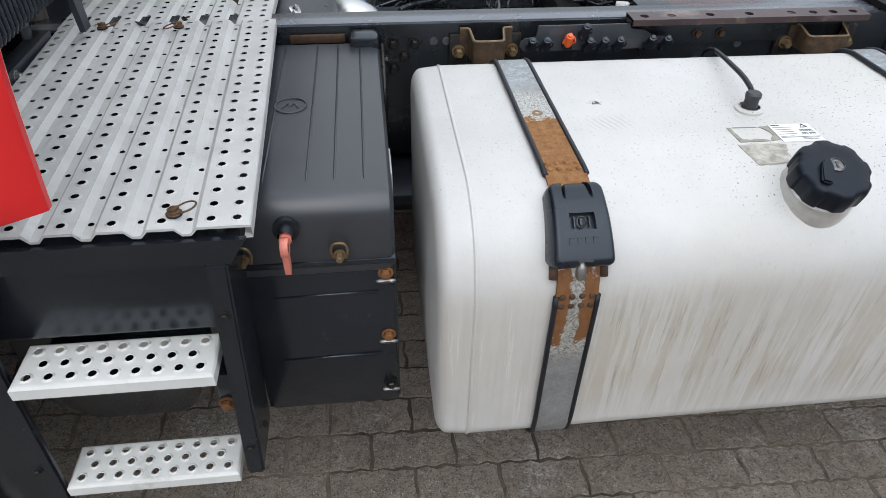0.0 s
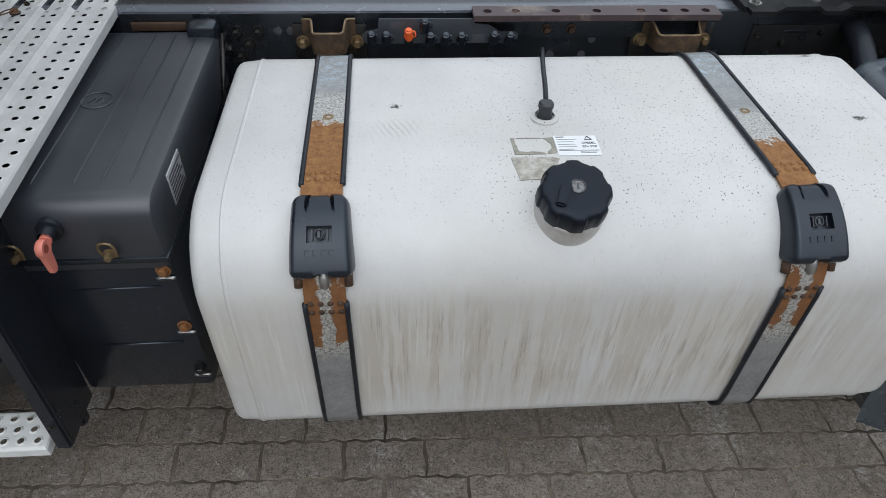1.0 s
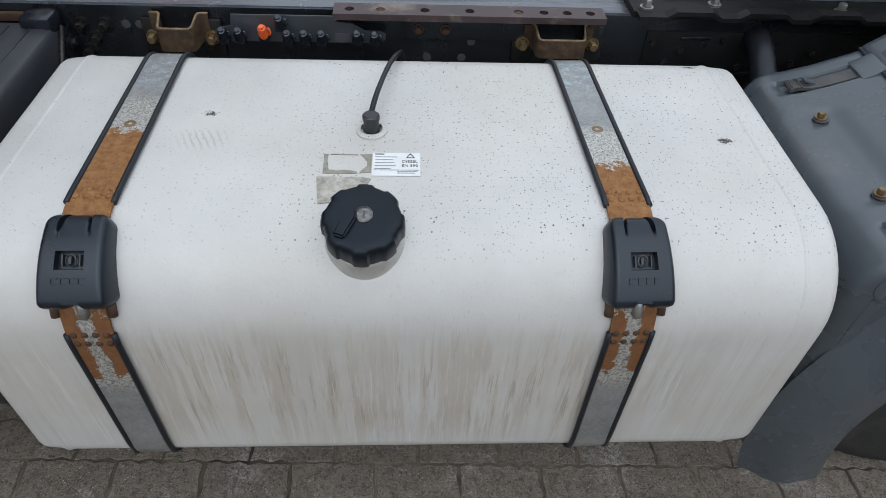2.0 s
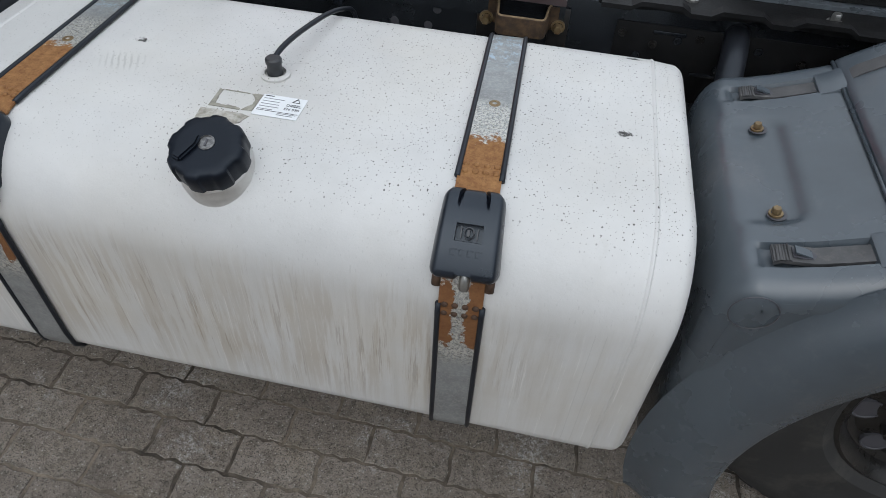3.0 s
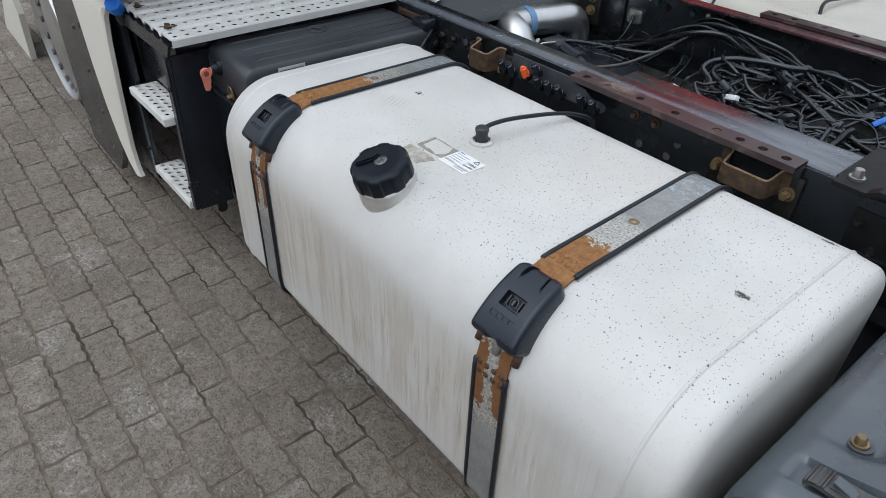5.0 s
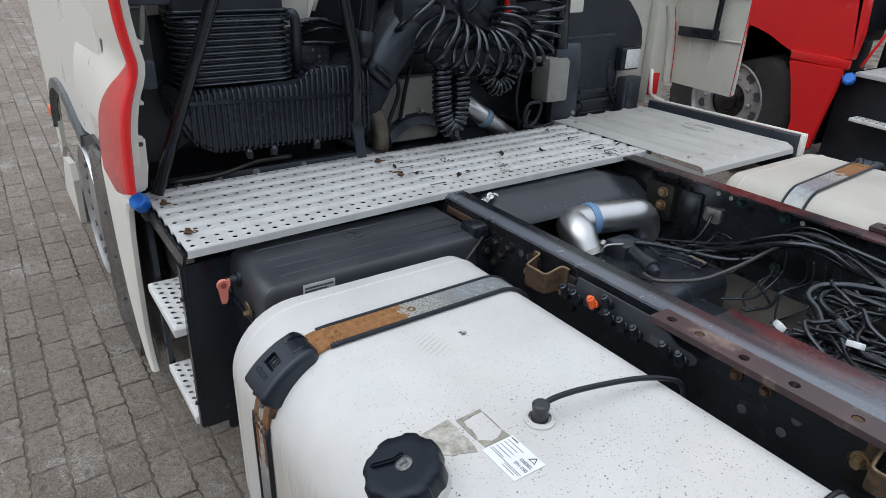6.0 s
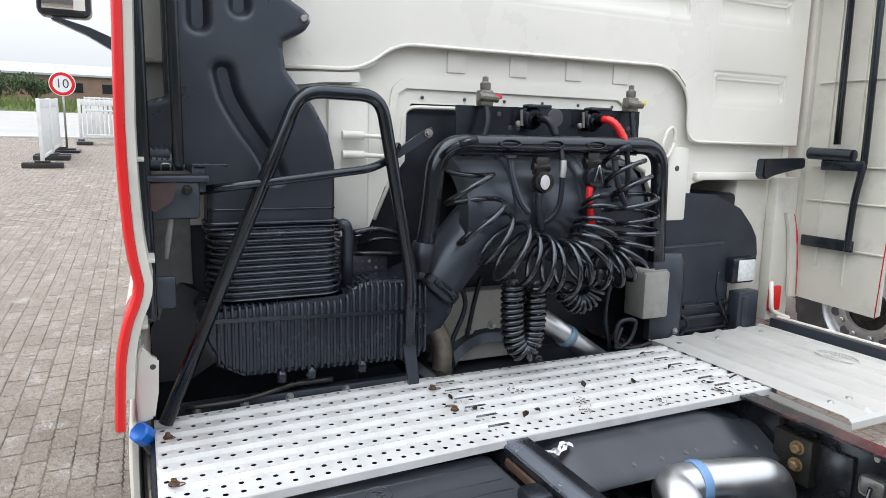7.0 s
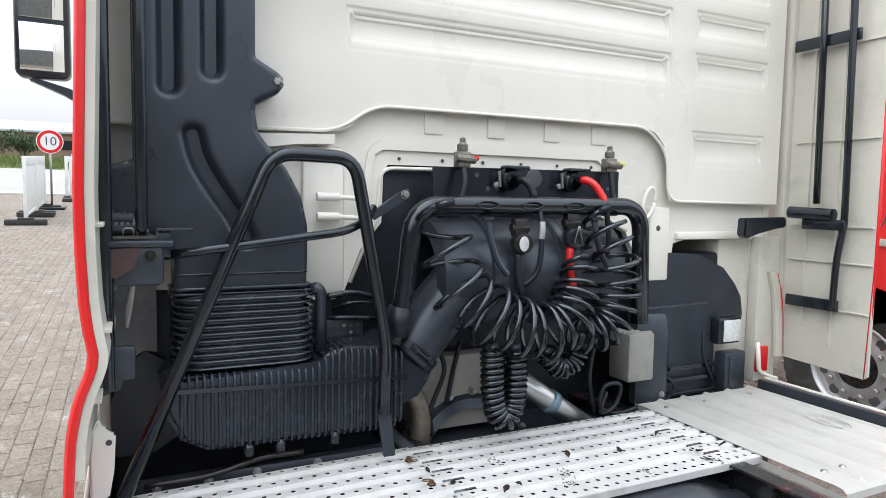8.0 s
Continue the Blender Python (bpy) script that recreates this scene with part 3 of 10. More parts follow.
def paver_material():
    m, nt, ns, ls, bs = nodes_of("grey_concrete_paver")
    tc = ns.new("ShaderNodeNewGeometry")
    pos = tc.outputs["Position"]
    def nz(scale, detail, rough=0.65):
        n = ns.new("ShaderNodeTexNoise")
        n.inputs["Scale"].default_value, n.inputs["Detail"].default_value, n.inputs["Roughness"].default_value = scale, detail, rough
        ls.new(pos, n.inputs["Vector"])
        return n.outputs["Fac"]
    def cells(scale, warp=0.35):
        v = ns.new("ShaderNodeTexVoronoi")
        v.inputs["Scale"].default_value = scale
        ls.new(pos, v.inputs["Vector"])
        sp = ns.new("ShaderNodeSeparateColor")
        ls.new(v.outputs["Color"], sp.inputs[0])
        return v.outputs["Distance"], sp.outputs[0], sp.outputs[1]
    info = ns.new("ShaderNodeObjectInfo")
    rnd = calc(nt, "FRACT", calc(nt, "ADD", info.outputs["Random"], tc.outputs["Random Per Island"]))
    tone = calc(nt, "ADD", calc(nt, "MULTIPLY", rnd, 0.15), calc(nt, "MULTIPLY", nz(2.2, 8, 0.75), 0.80))
    c = mix(nt, ramp(nt, tone, 0.26, 0.74), (0.205, 0.170, 0.140), (0.455, 0.395, 0.340))
    sand = ramp(nt, nz(9.0, 9, 0.8), 0.47, 0.62)
    c = mix(nt, calc(nt, "MULTIPLY", sand, 0.65), c, (0.330, 0.278, 0.215))
    c = mix(nt, calc(nt, "MULTIPLY", ramp(nt, nz(34.0, 7, 0.85), 0.48, 0.57), 0.6), c, (0.125, 0.107, 0.088))
    # Aggregate: pale and dark grains, each with its own tone.
    d, a1, a2 = cells(290.0)
    grain = calc(nt, "MULTIPLY", calc(nt, "LESS_THAN", d, calc(nt, "ADD", calc(nt, "MULTIPLY", a2, 0.36), 0.12)), calc(nt, "GREATER_THAN", a1, 0.70))
    c = mix(nt, calc(nt, "MULTIPLY", grain, 0.75), c, (0.47, 0.435, 0.39))
    pit = calc(nt, "MULTIPLY", calc(nt, "LESS_THAN", d, calc(nt, "ADD", calc(nt, "MULTIPLY", a2, 0.30), 0.22)), calc(nt, "LESS_THAN", a1, 0.22))
    c = mix(nt, calc(nt, "MULTIPLY", pit, 0.85), c, (0.045, 0.038, 0.031))
    d2, b1, b2 = cells(190.0)
    chip = calc(nt, "MULTIPLY", calc(nt, "LESS_THAN", d2, calc(nt, "ADD", calc(nt, "MULTIPLY", b2, 0.26), 0.08)), calc(nt, "GREATER_THAN", b1, 0.80))
    c = mix(nt, calc(nt, "MULTIPLY", chip, 0.95), c, (0.66, 0.63, 0.585))
    pale = calc(nt, "MULTIPLY", ramp(nt, nz(3.6, 7, 0.75), 0.54, 0.62), ramp(nt, nz(75.0, 6, 0.95), 0.51, 0.54))
    c = mix(nt, calc(nt, "MULTIPLY", pale, 0.85), c, (0.66, 0.64, 0.62))
    dk = ramp(nt, nz(120.0, 4, 0.95), 0.55, 0.59)
    c = mix(nt, calc(nt, "MULTIPLY", dk, 0.75), c, (0.055, 0.047, 0.038))
    ls.new(c, bs.inputs["Base Color"])
    bs.inputs["Roughness"].default_value = 0.85
    hgt = calc(nt, "ADD", nz(85.0, 7, 0.9), calc(nt, "SUBTRACT", calc(nt, "MULTIPLY", grain, 0.25), calc(nt, "MULTIPLY", pit, 0.35)))
    bump(nt, bs, hgt, 1.0, 0.010)
    return m


M_BED = ground_material()
M_PAVER = paver_material()
bm = B()
R = 900.0
prism(bm, [(-R, -R), (R, -R), (R, R), (-R, R)], "z", -0.4, -0.0032)
ground = single("ground", bm, M_BED, "sandy bed under the block paving", "ground", kind="structure", at=YARD, smooth=False)

# ---- fuel tank ----
TY0, TY1, TZ0, TZ1 = -1.235, -0.592, 0.371, 0.8935
TX0, TX1 = -0.207, 1.152
TR = (0.06, 0.06, 0.090, 0.155)


def tank_rings(x0, x1, y0, y1, z0, z1, r4):
    rings = []
    for side, xe, turn, seam in ((1, x0, 0.024, 0.055), (-1, x1, 0.026, 0.062)):
        # from the end inwards
        end = [(xe - side * 0.006, 0.17), (xe - side * 0.002, 0.08)]
        end += [(xe + side * turn * (1 - math.cos(radians(15 * k))), 0.004 + 0.034 * (1 - math.sin(radians(15 * k)))) for k in range(7)]
        end += [(xe + side * seam, 0.001), (xe + side * (seam + 0.0025), -0.0018), (xe + side * (seam + 0.005), -0.0018), (xe + side * (seam + 0.0075), 0.0)]
        rings.append(end)
    a, b = rings
    return [[(x, y, z) for y, z in rrect(y0, y1, z0, z1, r4, ins, 10)] for x, ins in a + b[::-1]]


def fuel_tank(name, x0, x1, y0, y1, r4, label, at, paint=M_TANK):
    tank = thing(name, ((x0 + x1) / 2, (y0 + y1) / 2, TZ0), label, "fuel tank", at=at)
    rings = tank_rings(x0, x1, y0, y1, TZ0, TZ1, r4)
    part("tank_body", skin(B(), rings[12:14], ends=False), paint, tank)
    for cap_, weld_ in ((rings[:10], rings[9:13]), (rings[-10:], rings[-13:-9])):
        part("end_cap", skin(B(), cap_), paint, tank)
        part("weld_seam", skin(B(), weld_, ends=False), paint, tank)
    return tank


tank = fuel_tank("fuel_tank", TX0, TX1, TY0, TY1, TR, "weathered white diesel tank with brown rain streaks and rusty straps", TRUCK)


def tank_outline(off, near, r4=TR):
    """The tank's cross-section from its back top edge over the top and down the side to under the floor, off by a gap."""
    y0, y1 = (TY0, TY1)
    rb = r4[2]
    pts = [(y1 - rb + (rb + off) * math.sin(radians(a)), TZ1 - rb + (rb + off) * math.cos(radians(a))) for a in range(90, 0, -10)]
    pts += [(y1 - rb, TZ1 + off)]
    pts += [(y1 - 0.12 - k * 0.035, TZ1 + off) for k in range(9)]
    r = r4[3]
    cy, cz = y0 + r, TZ1 - r
    pts += [(cy - (r + off) * math.sin(radians(a)), cz + (r + off) * math.cos(radians(a))) for a in range(0, 91, 6)]
    pts += [(y0 - off, cz - 0.04 - k * 0.04) for k in range(6)]
    r = r4[0]
    cy, cz = y0 + r, TZ0 + r
    pts += [(cy - (r + off) * math.cos(radians(a)), cz - (r + off) * math.sin(radians(a))) for a in range(0, 91, 15)]
    pts += [(y0 + 0.15, TZ0 - off), (y1 - 0.1, TZ0 - off)]
    return pts if not near else [p for p in pts if p[0] > near]


def band(bm, outline, x0, x1, thick):
    """A flat band along an outline in y, z."""
    n = len(outline)
    nrm = []
    for i in range(n):
        a, b = outline[max(i - 1, 0)], outline[min(i + 1, n - 1)]
        d = Vector((b[0] - a[0], b[1] - a[1])).normalized()
        nrm.append(Vector((d.y, -d.x)))
    rings = []
    for (y, z), q in zip(outline, nrm):
        s = -1 if q.dot(Vector((y - (TY0 + TY1) / 2, z - (TZ0 + TZ1) / 2))) < 0 else 1
        o = (y + s * q.x * thick, z + s * q.y * thick)
        rings.append([(x0, y, z), (x1, y, z), (x1, o[0], o[1]), (x0, o[0], o[1])])
    return skin(bm, rings)


ARC_Y, ARC_Z, ARC_R = TY0 + TR[3], TZ1 - TR[3], TR[3]


def arc(deg, off):
    """A point over the tank's shoulder; 0 is straight up, 90 straight out."""
    return ARC_Y - (ARC_R + off) * math.sin(radians(deg)), ARC_Z + (ARC_R + off) * math.cos(radians(deg))


def over(s, off):
    """A point off the tank by a gap; s runs in metres over the top and down the side, 0 under the clamp's window."""
    up, down = -ARC_R * radians(41), ARC_R * radians(49)
    if s < up:
        return ARC_Y + (up - s), ARC_Z + ARC_R + off
    if s > down:
        return ARC_Y - ARC_R - off, ARC_Z - (s - down)
    return arc(41 + math.degrees(s / ARC_R), off)


def tank_strap(xc, at):
    x0, x1 = xc - 0.034, xc + 0.034
    s = thing("tank_strap", (xc, -0.95, TZ1), "rusty galvanised steel tank strap with black rubber edging and clamp cover", "strap", "straps round the fuel tank", at=at)
    part("band", band(B(), tank_outline(0.003, None), x0, x1, 0.004), M_STRAP, s, smooth=50)
    for x in (x0, x1):
        bm = B()
        top = [(TY1 - TR[2] + (TR[2] + 0.006) * math.sin(radians(a)), TZ1 - TR[2] + (TR[2] + 0.006) * math.cos(radians(a))) for a in range(90, 0, -10)]
        top += [over(v, 0.006) for v in np.linspace(-0.509, -0.090, 18)]
        tube(bm, [(x, y, z) for y, z in top], 0.0048, 8)
        part("rubber_edge", bm, M_RUBBER, s, "black rubber edging", True)
        bm = B()
        low = [over(v, 0.006) for v in np.linspace(0.111, 0.42, 14)]
        low += [(TY0 + 0.06 - 0.066 * math.cos(radians(a)), TZ0 + 0.06 - 0.066 * math.sin(radians(a))) for a in (20, 45, 70, 90)]
        tube(bm, [(x, y, z) for y, z in low], 0.0048, 8)
        part("rubber_edge", bm, M_RUBBER, s, "black rubber edging", True)
    # The rivets above and below the clamp.
    for row in (-0.118, -0.102, 0.112, 0.130):
        for k in range(4):
            bm = B()
            y, z = over(row, 0.0068)
            y2, z2 = over(row, 0.1)
            lathe(bm, [(0.0054, 0), (0.0050, 0.0018), (0.003, 0.0030), (0, 0.0034)], 10, toward((xc - 0.024 + 0.016 * k, y, z), (0, y2 - y, z2 - z)))
            part("rivet", bm, M_STRAP if row < 0 else M_LUG, s, smooth=True)
    bm = B()
    y, z = over(-0.292, 0.006)
    lathe(bm, [(0.011, 0), (0.010, 0.0015), (0.0045, 0.002), (0.004, 0.0005), (0, 0.0005)], 14, toward((xc, y, z), (0, 0, 1)))
    part("stud", bm, M_ZINC, s, smooth=30)
    # The moulded clamp cover over the shoulder: one shell with two cuts at its head, a window and a notch at its foot.
    def shell(sv, u):
        k = min(1.0, max(0.0, (sv + 0.066) / 0.020))
        e = min(1.0, max(0.0, (0.062 - sv) / 0.014))
        h = (0.024 + 0.014 * (sv + 0.066) / 0.128) * math.sqrt(max(0.0, 1 - (1 - k) ** 2)) * math.sqrt(max(0.0, 1 - (1 - e) ** 2.2))
        side = min(1.0, (1 - abs(u)) / 0.24)
        h *= math.sqrt(max(0.0, 1 - (1 - side) ** 2.2))
        cut = max(0.0, 1 - abs(abs(u) - 0.42 - 0.9 * (sv + 0.066)) / 0.055) * min(1.0, max(0.0, (-0.030 - sv) / 0.020))
        h -= 0.010 * min(1.0, cut * 1.6)
        if abs(u) < 0.40 and sv < -0.030:
            h -= 0.0025 * min(1.0, (-0.030 - sv) / 0.02)
        if abs(u) < 0.40 and abs(sv) < 0.0105:
            h -= 0.012
        foot = max(0.0, 1 - (u / 0.26) ** 2) * min(1.0, max(0.0, (sv - 0.050) / 0.006))
        h -= 0.030 * foot
        return max(0.0, h)
    cols = sorted(set([-1 + k / 20 for k in range(41)] + [-0.995, 0.995, -0.975, 0.975, 0.405, -0.405, 0.395, -0.395]))
    rows = sorted(set([-0.066 + 0.004 * k for k in range(33)] + [-0.0655, -0.0645, 0.0615, -0.0108, -0.0102, 0.0108, 0.0102]))
    rings = []
    for sv in rows:
        w = 0.0455 + 0.0075 * (sv + 0.066) / 0.128 - 0.016 * max(0.0, (-0.046 - sv) / 0.020) ** 2.2 - 0.010 * max(0.0, (sv - 0.048) / 0.014) ** 2.2
        rings.append([(xc + u * w, *over(sv, 0.004 + shell(sv, u))) for u in cols] + [(xc + w, *over(sv, 0.0)), (xc - w, *over(sv, 0.0))])
    cover = part("clamp_cover", skin(B(), rings), M_COVER, s, "black moulded plastic clamp cover", 50)
    # The ratchet behind the window, and the raised mark.
    def pad(bm, s0, s1, a, b, off, h):
        rings = []
        for sv in (s0, s1):
            (y, z), (y2, z2) = over(sv, off), over(sv, off + h)
            rings.append([(xc + a, y, z), (xc + b, y, z), (xc + b, y2, z2), (xc + a, y2, z2)])
        return skin(bm, rings)
    bm = B()
    tube(bm, [(xc + 0.007 * math.cos(k * math.tau / 12), *over(0.007 * math.sin(k * math.tau / 12), 0.0290)) for k in range(13)], 0.0014, 5)
    pad(bm, -0.007, 0.007, -0.0125, -0.0105, 0.022, 0.009)
    pad(bm, -0.007, 0.007, 0.0115, 0.0130, 0.022, 0.008)
    pad(bm, -0.004, 0.004, -0.003, 0.001, 0.022, 0.0085)
    part("ratchet", bm, M_XMEM, cover, "small dark ratchet", False)
    bm = B()
    for a, b in ((-0.024, -0.014), (-0.011, -0.002), (0.001, 0.010), (0.013, 0.022)):
        hh = 0.004 + shell(0.024, 0.3) - 0.003
        pad(bm, 0.0200, 0.0212, a, b, hh, 0.0042)
        pad(bm, 0.0268, 0.0280, a, b - 0.003, hh, 0.0042)
        pad(bm, 0.0200, 0.0280, a, a + 0.0013, hh, 0.0042)
    part("raised_mark", bm, M_COVER, cover, smooth=False)
    # The bolt and forked strap end below the cover.
    bm = B()
    tube(bm, [(xc + 0.002, *over(0.046, 0.013)), (xc + 0.002, *over(0.066, 0.011)), (xc + 0.002, *over(0.078, 0.009)), (xc + 0.002, *over(0.084, 0.006))], [0.007, 0.0085, 0.008, 0.003], 12)
    part("clamp_bolt", bm, M_STEEL, s, "bare steel clamp bolt", True)
    for u in (-0.040, 0.040):
        bm = B()
        (y, z), (y2, z2) = over(0.056, 0.005), over(0.080, 0.005)
        tube(bm, [(xc + u, y, z), (xc + u, y2, z2)], 0.0075, 8)
        part("lug", bm, M_LUG, s, smooth=True)
    return s


for xc, slant in ((0.0085, 0.5), (0.813, 2.0)):
    tank_strap(xc, TRUCK @ pose(xc, -0.95, 0, 0, 0, slant) @ pose(-xc, 0.95, 0))

# ---- tank filler cap, sender and labels ----
FY, FZ = arc(27.0, 0.0)
FN = Vector((0, -math.sin(radians(19)), math.cos(radians(19))))
FM = toward((0.416, FY, FZ), FN)
cap = thing("filler_cap", (0.416, FY, FZ), "black ribbed plastic fuel cap with a key lock", "fuel cap")
bm = B()
lathe(bm, [(0.060, -0.034), (0.060, -0.003), (0.058, 0.002), (0.0565, 0.005), (0.0555, 0.014), (0.058, 0.017), (0.055, 0.021), (0.044, 0.022), (0.044, 0.03)], 48, FM)
part("neck", bm, surface("bare_filler_neck", (0.55, 0.54, 0.52), 0.35, 0.5, vary=0.15, scale=30, grain=300), cap, "bare metal filler neck")
bm = B()
n = 96
prof = [(0.92, 0.020), (0.995, 0.021), (1.005, 0.024), (1.0, 0.046), (0.975, 0.053), (0.93, 0.0575), (0.86, 0.0595), (0.70, 0.0605), (0.6, 0.0602), (0.40, 0.0600)]
rings = []
for f, h in prof:
    ring = []
    for k in range(n):
        a = k * math.tau / n
        lobe = 0.5 + 0.5 * math.tanh(9 * (math.cos(8 * a + 0.4) + 0.10))
        r = 0.0562 + 0.0038 * lobe * (1 if f > 0.85 else 0)
        ring.append(FM @ Vector((r * f * math.cos(a), r * f * math.sin(a), h)))
    rings.append(ring)
capbody = part("cap_body", skin(bm, rings), M_CAP, cap, "black cap with eight grip lobes", 35)
bm = B()
lathe(bm, [(0.013, 0.057), (0.013, 0.0615), (0.011, 0.063), (0.011, 0.061), (0, 0.061)], 20, FM @ pose(0.002, 0.004, 0))
part("lock", bm, surface("scratched_lock_metal", (0.20, 0.20, 0.20), 0.35, 0.7, vary=0.5, scale=160, grain=400, dirt=(0.03, 0.03, 0.035), dirt_amount=0.6), capbody, "scratched metal key lock")
bm = B()
box(bm, -0.0015, 0.0015, -0.006, 0.006, 0.060, 0.062, 0, m=FM @ pose(0.002, 0.004, 0))
part("keyhole", bm, M_INK_HOLE, capbody, smooth=False)
bm = B()
prism(bm, [(-0.040, -0.030), (-0.024, -0.036), (-0.008, -0.004), (-0.008, 0.012), (-0.020, 0.012), (-0.026, 0.002)], "z", 0.058, 0.068)
bmesh.ops.bevel(bm, geom=list(bm.edges), offset=0.003, segments=2, affect="EDGES")
bmesh.ops.transform(bm, matrix=FM, verts=bm.verts)
part("lock_flap", bm, M_CAP, capbody, "hinged cover flap of the lock")

sender = thing("level_sender", (0.416, -0.905, TZ1), "grey fuel level sender on the tank with a black cable", "sensor")
bm = B()
lathe(bm, [(0.026, -0.004), (0.026, 0.004), (0.019, 0.006), (0.019, 0.008)], 28, pose(0.416, -0.905, TZ1))
part("flange", bm, M_TANK, sender, "white painted flange")
bm = B()
lathe(bm, [(0.0145, 0), (0.0145, 0.004), (0.0132, 0.006), (0.0132, 0.022), (0.0148, 0.022), (0.0148, 0.029), (0.012, 0.032), (0, 0.032)], 16, pose(0.416, -0.905, TZ1 + 0.004))
part("plug", bm, surface("dark_plug_plastic", (0.028, 0.030, 0.034), 0.4, vary=0.25, scale=60), sender)
bm = B()
tube(bm, smooth_path([(0.416, -0.899, 0.922), (0.418, -0.884, 0.929), (0.424, -0.84, 0.931), (0.434, -0.77, 0.925), (0.446, -0.70, 0.916), (0.458, -0.645, 0.902), (0.466, -0.60, 0.875), (0.470, -0.575, 0.80)], 8), 0.0050, 8)
part("cable", bm, M_RUBBER, sender, "black rubber cable", True)


def lay(name, x0, x1, s0, s1, off, mat, parent, label="", n=6):
    bm = B()
    lo = [[(x0, *over(s, off - 0.0008)), (x1, *over(s, off - 0.0008)), (x1, *over(s, off)), (x0, *over(s, off))] for s in np.linspace(s0, s1, n)]
    return part(name, skin(bm, lo), mat, parent, label, False)


S_OF = lambda y: -(y - ARC_Y) - ARC_R * radians(41)
lab = thing("fuel_label", (0.46, -0.985, TZ1), "white printed diesel label on the tank beside torn old stickers", "label")
M_FAINT = surface("faded_print", (0.26, 0.27, 0.28), 0.5, vary=0.2, scale=90)
LY0, LY1 = S_OF(-0.967), S_OF(-0.967) + 0.061
lay("sheet", 0.421, 0.499, LY0, LY1, 0.0015, M_LABEL, lab)
for k in range(5):
    lay("line", 0.425, 0.425 + (0.036, 0.030, 0.032, 0.034, 0.026)[k], LY0 + 0.011 + 0.0078 * k, LY0 + 0.0122 + 0.0078 * k, 0.0021, M_FAINT, lab, n=2)
for k in range(2):
    lay("line", 0.462, 0.494 - 0.004 * k, LY0 + 0.049 + 0.0045 * k, LY0 + 0.0502 + 0.0045 * k, 0.0021, M_FAINT, lab, n=2)
lay("line", 0.424, 0.497, LY0 + 0.0462, LY0 + 0.0468, 0.0021, M_INK_HOLE, lab, n=2)
lay("line", 0.425, 0.440, LY0 + 0.003, LY0 + 0.005, 0.0021, M_INK_HOLE, lab, n=2)


def words(name, text, size, m, mat, parent, thick=0.0004):
    """Raised lettering as a mesh."""
    cu = bpy.data.curves.new(name, "FONT")
    cu.body, cu.size, cu.extrude, cu.align_x, cu.align_y = text, size, thick, "CENTER", "CENTER"
    tmp = bpy.data.objects.new(name, cu)
    me = bpy.data.meshes.new_from_object(tmp)
    bpy.data.objects.remove(tmp)
    me.transform(m)
    me.materials.append(mat)
    ob = new(name, me)
    ob.parent = parent
    if parent in BASE:
        ob.matrix_basis = Matrix.Translation(-BASE[parent])
    return ob


for k, text in enumerate(("DIESEL", "EN 590")):
    s = LY0 + 0.024 + 0.011 * k
    (y, z), (y2, z2) = over(s, 0.0019), over(s + 0.001, 0.0019)
    down = Vector((0, y2 - y, z2 - z)).normalized()
    rot = Matrix((Vector((1, 0, 0)), -down, Vector((1, 0, 0)).cross(-down))).transposed().to_4x4()
    words("lettering", text, 0.0088, Matrix.Translation((0.482, y, z)) @ rot, M_INK_HOLE, lab, 0.0002)
s = LY0 + 0.009
bm = B()
tri = [(0.483 + a, *over(s + b, 0.0021)) for a, b in ((0, -0.006), (0.0065, 0.005), (-0.0065, 0.005))]
tube(bm, [Vector(p) for p in tri + tri[:1]], 0.0009, 4)
part("warning_triangle", bm, M_INK_HOLE, lab, smooth=False)

torn = thing("torn_sticker", (0.37, -0.99, TZ1), "torn grey remains of old stickers on the tank", "sticker")
rng = random.Random(4)


def torn_piece(pts, off=0.0012):
    bm = B()
    vs = [bm.verts.new((x, *over(s, off))) for x, s in pts]
    lo = [bm.verts.new((x, *over(s, off - 0.0008))) for x, s in pts]
    bm.faces.new(vs)
    for i in range(len(vs)):
        j = (i + 1) % len(vs)
        bm.faces.new((vs[i], vs[j], lo[j], lo[i]))
    bmesh.ops.triangulate(bm, faces=[f for f in bm.faces if len(f.verts) > 4])
    return bm


def ragged(a, b, n, amp):
    return [(a[0] + (b[0] - a[0]) * k / n + rng.uniform(-amp, amp), a[1] + (b[1] - a[1]) * k / n + rng.uniform(-amp, amp)) for k in range(n)]


T0 = S_OF(-0.971)
# A sticker torn out of its border, and below it a scraped one.
edge = ragged((0.348, T0 + 0.006), (0.350, T0 + 0.040), 5, 0.0012) + ragged((0.352, T0 + 0.043), (0.395, T0 + 0.043), 7, 0.0015)
part("scrap", torn_piece([(0.341, T0), (0.349, T0 + 0.001)] + edge + [(0.398, T0 + 0.047), (0.398, T0 + 0.051), (0.343, T0 + 0.051)]), M_OLDGLUE, torn, smooth=False)
part("scrap", torn_piece([(0.400, T0 + 0.001), (0.4195, T0 - 0.001), (0.4195, T0 + 0.048), (0.401, T0 + 0.050)] + ragged((0.403, T0 + 0.044), (0.410, T0 + 0.036), 4, 0.001) + ragged((0.4125, T0 + 0.030), (0.4115, T0 + 0.014), 4, 0.001) + [(0.406, T0 + 0.007)]), M_OLDGLUE, torn, smooth=False)
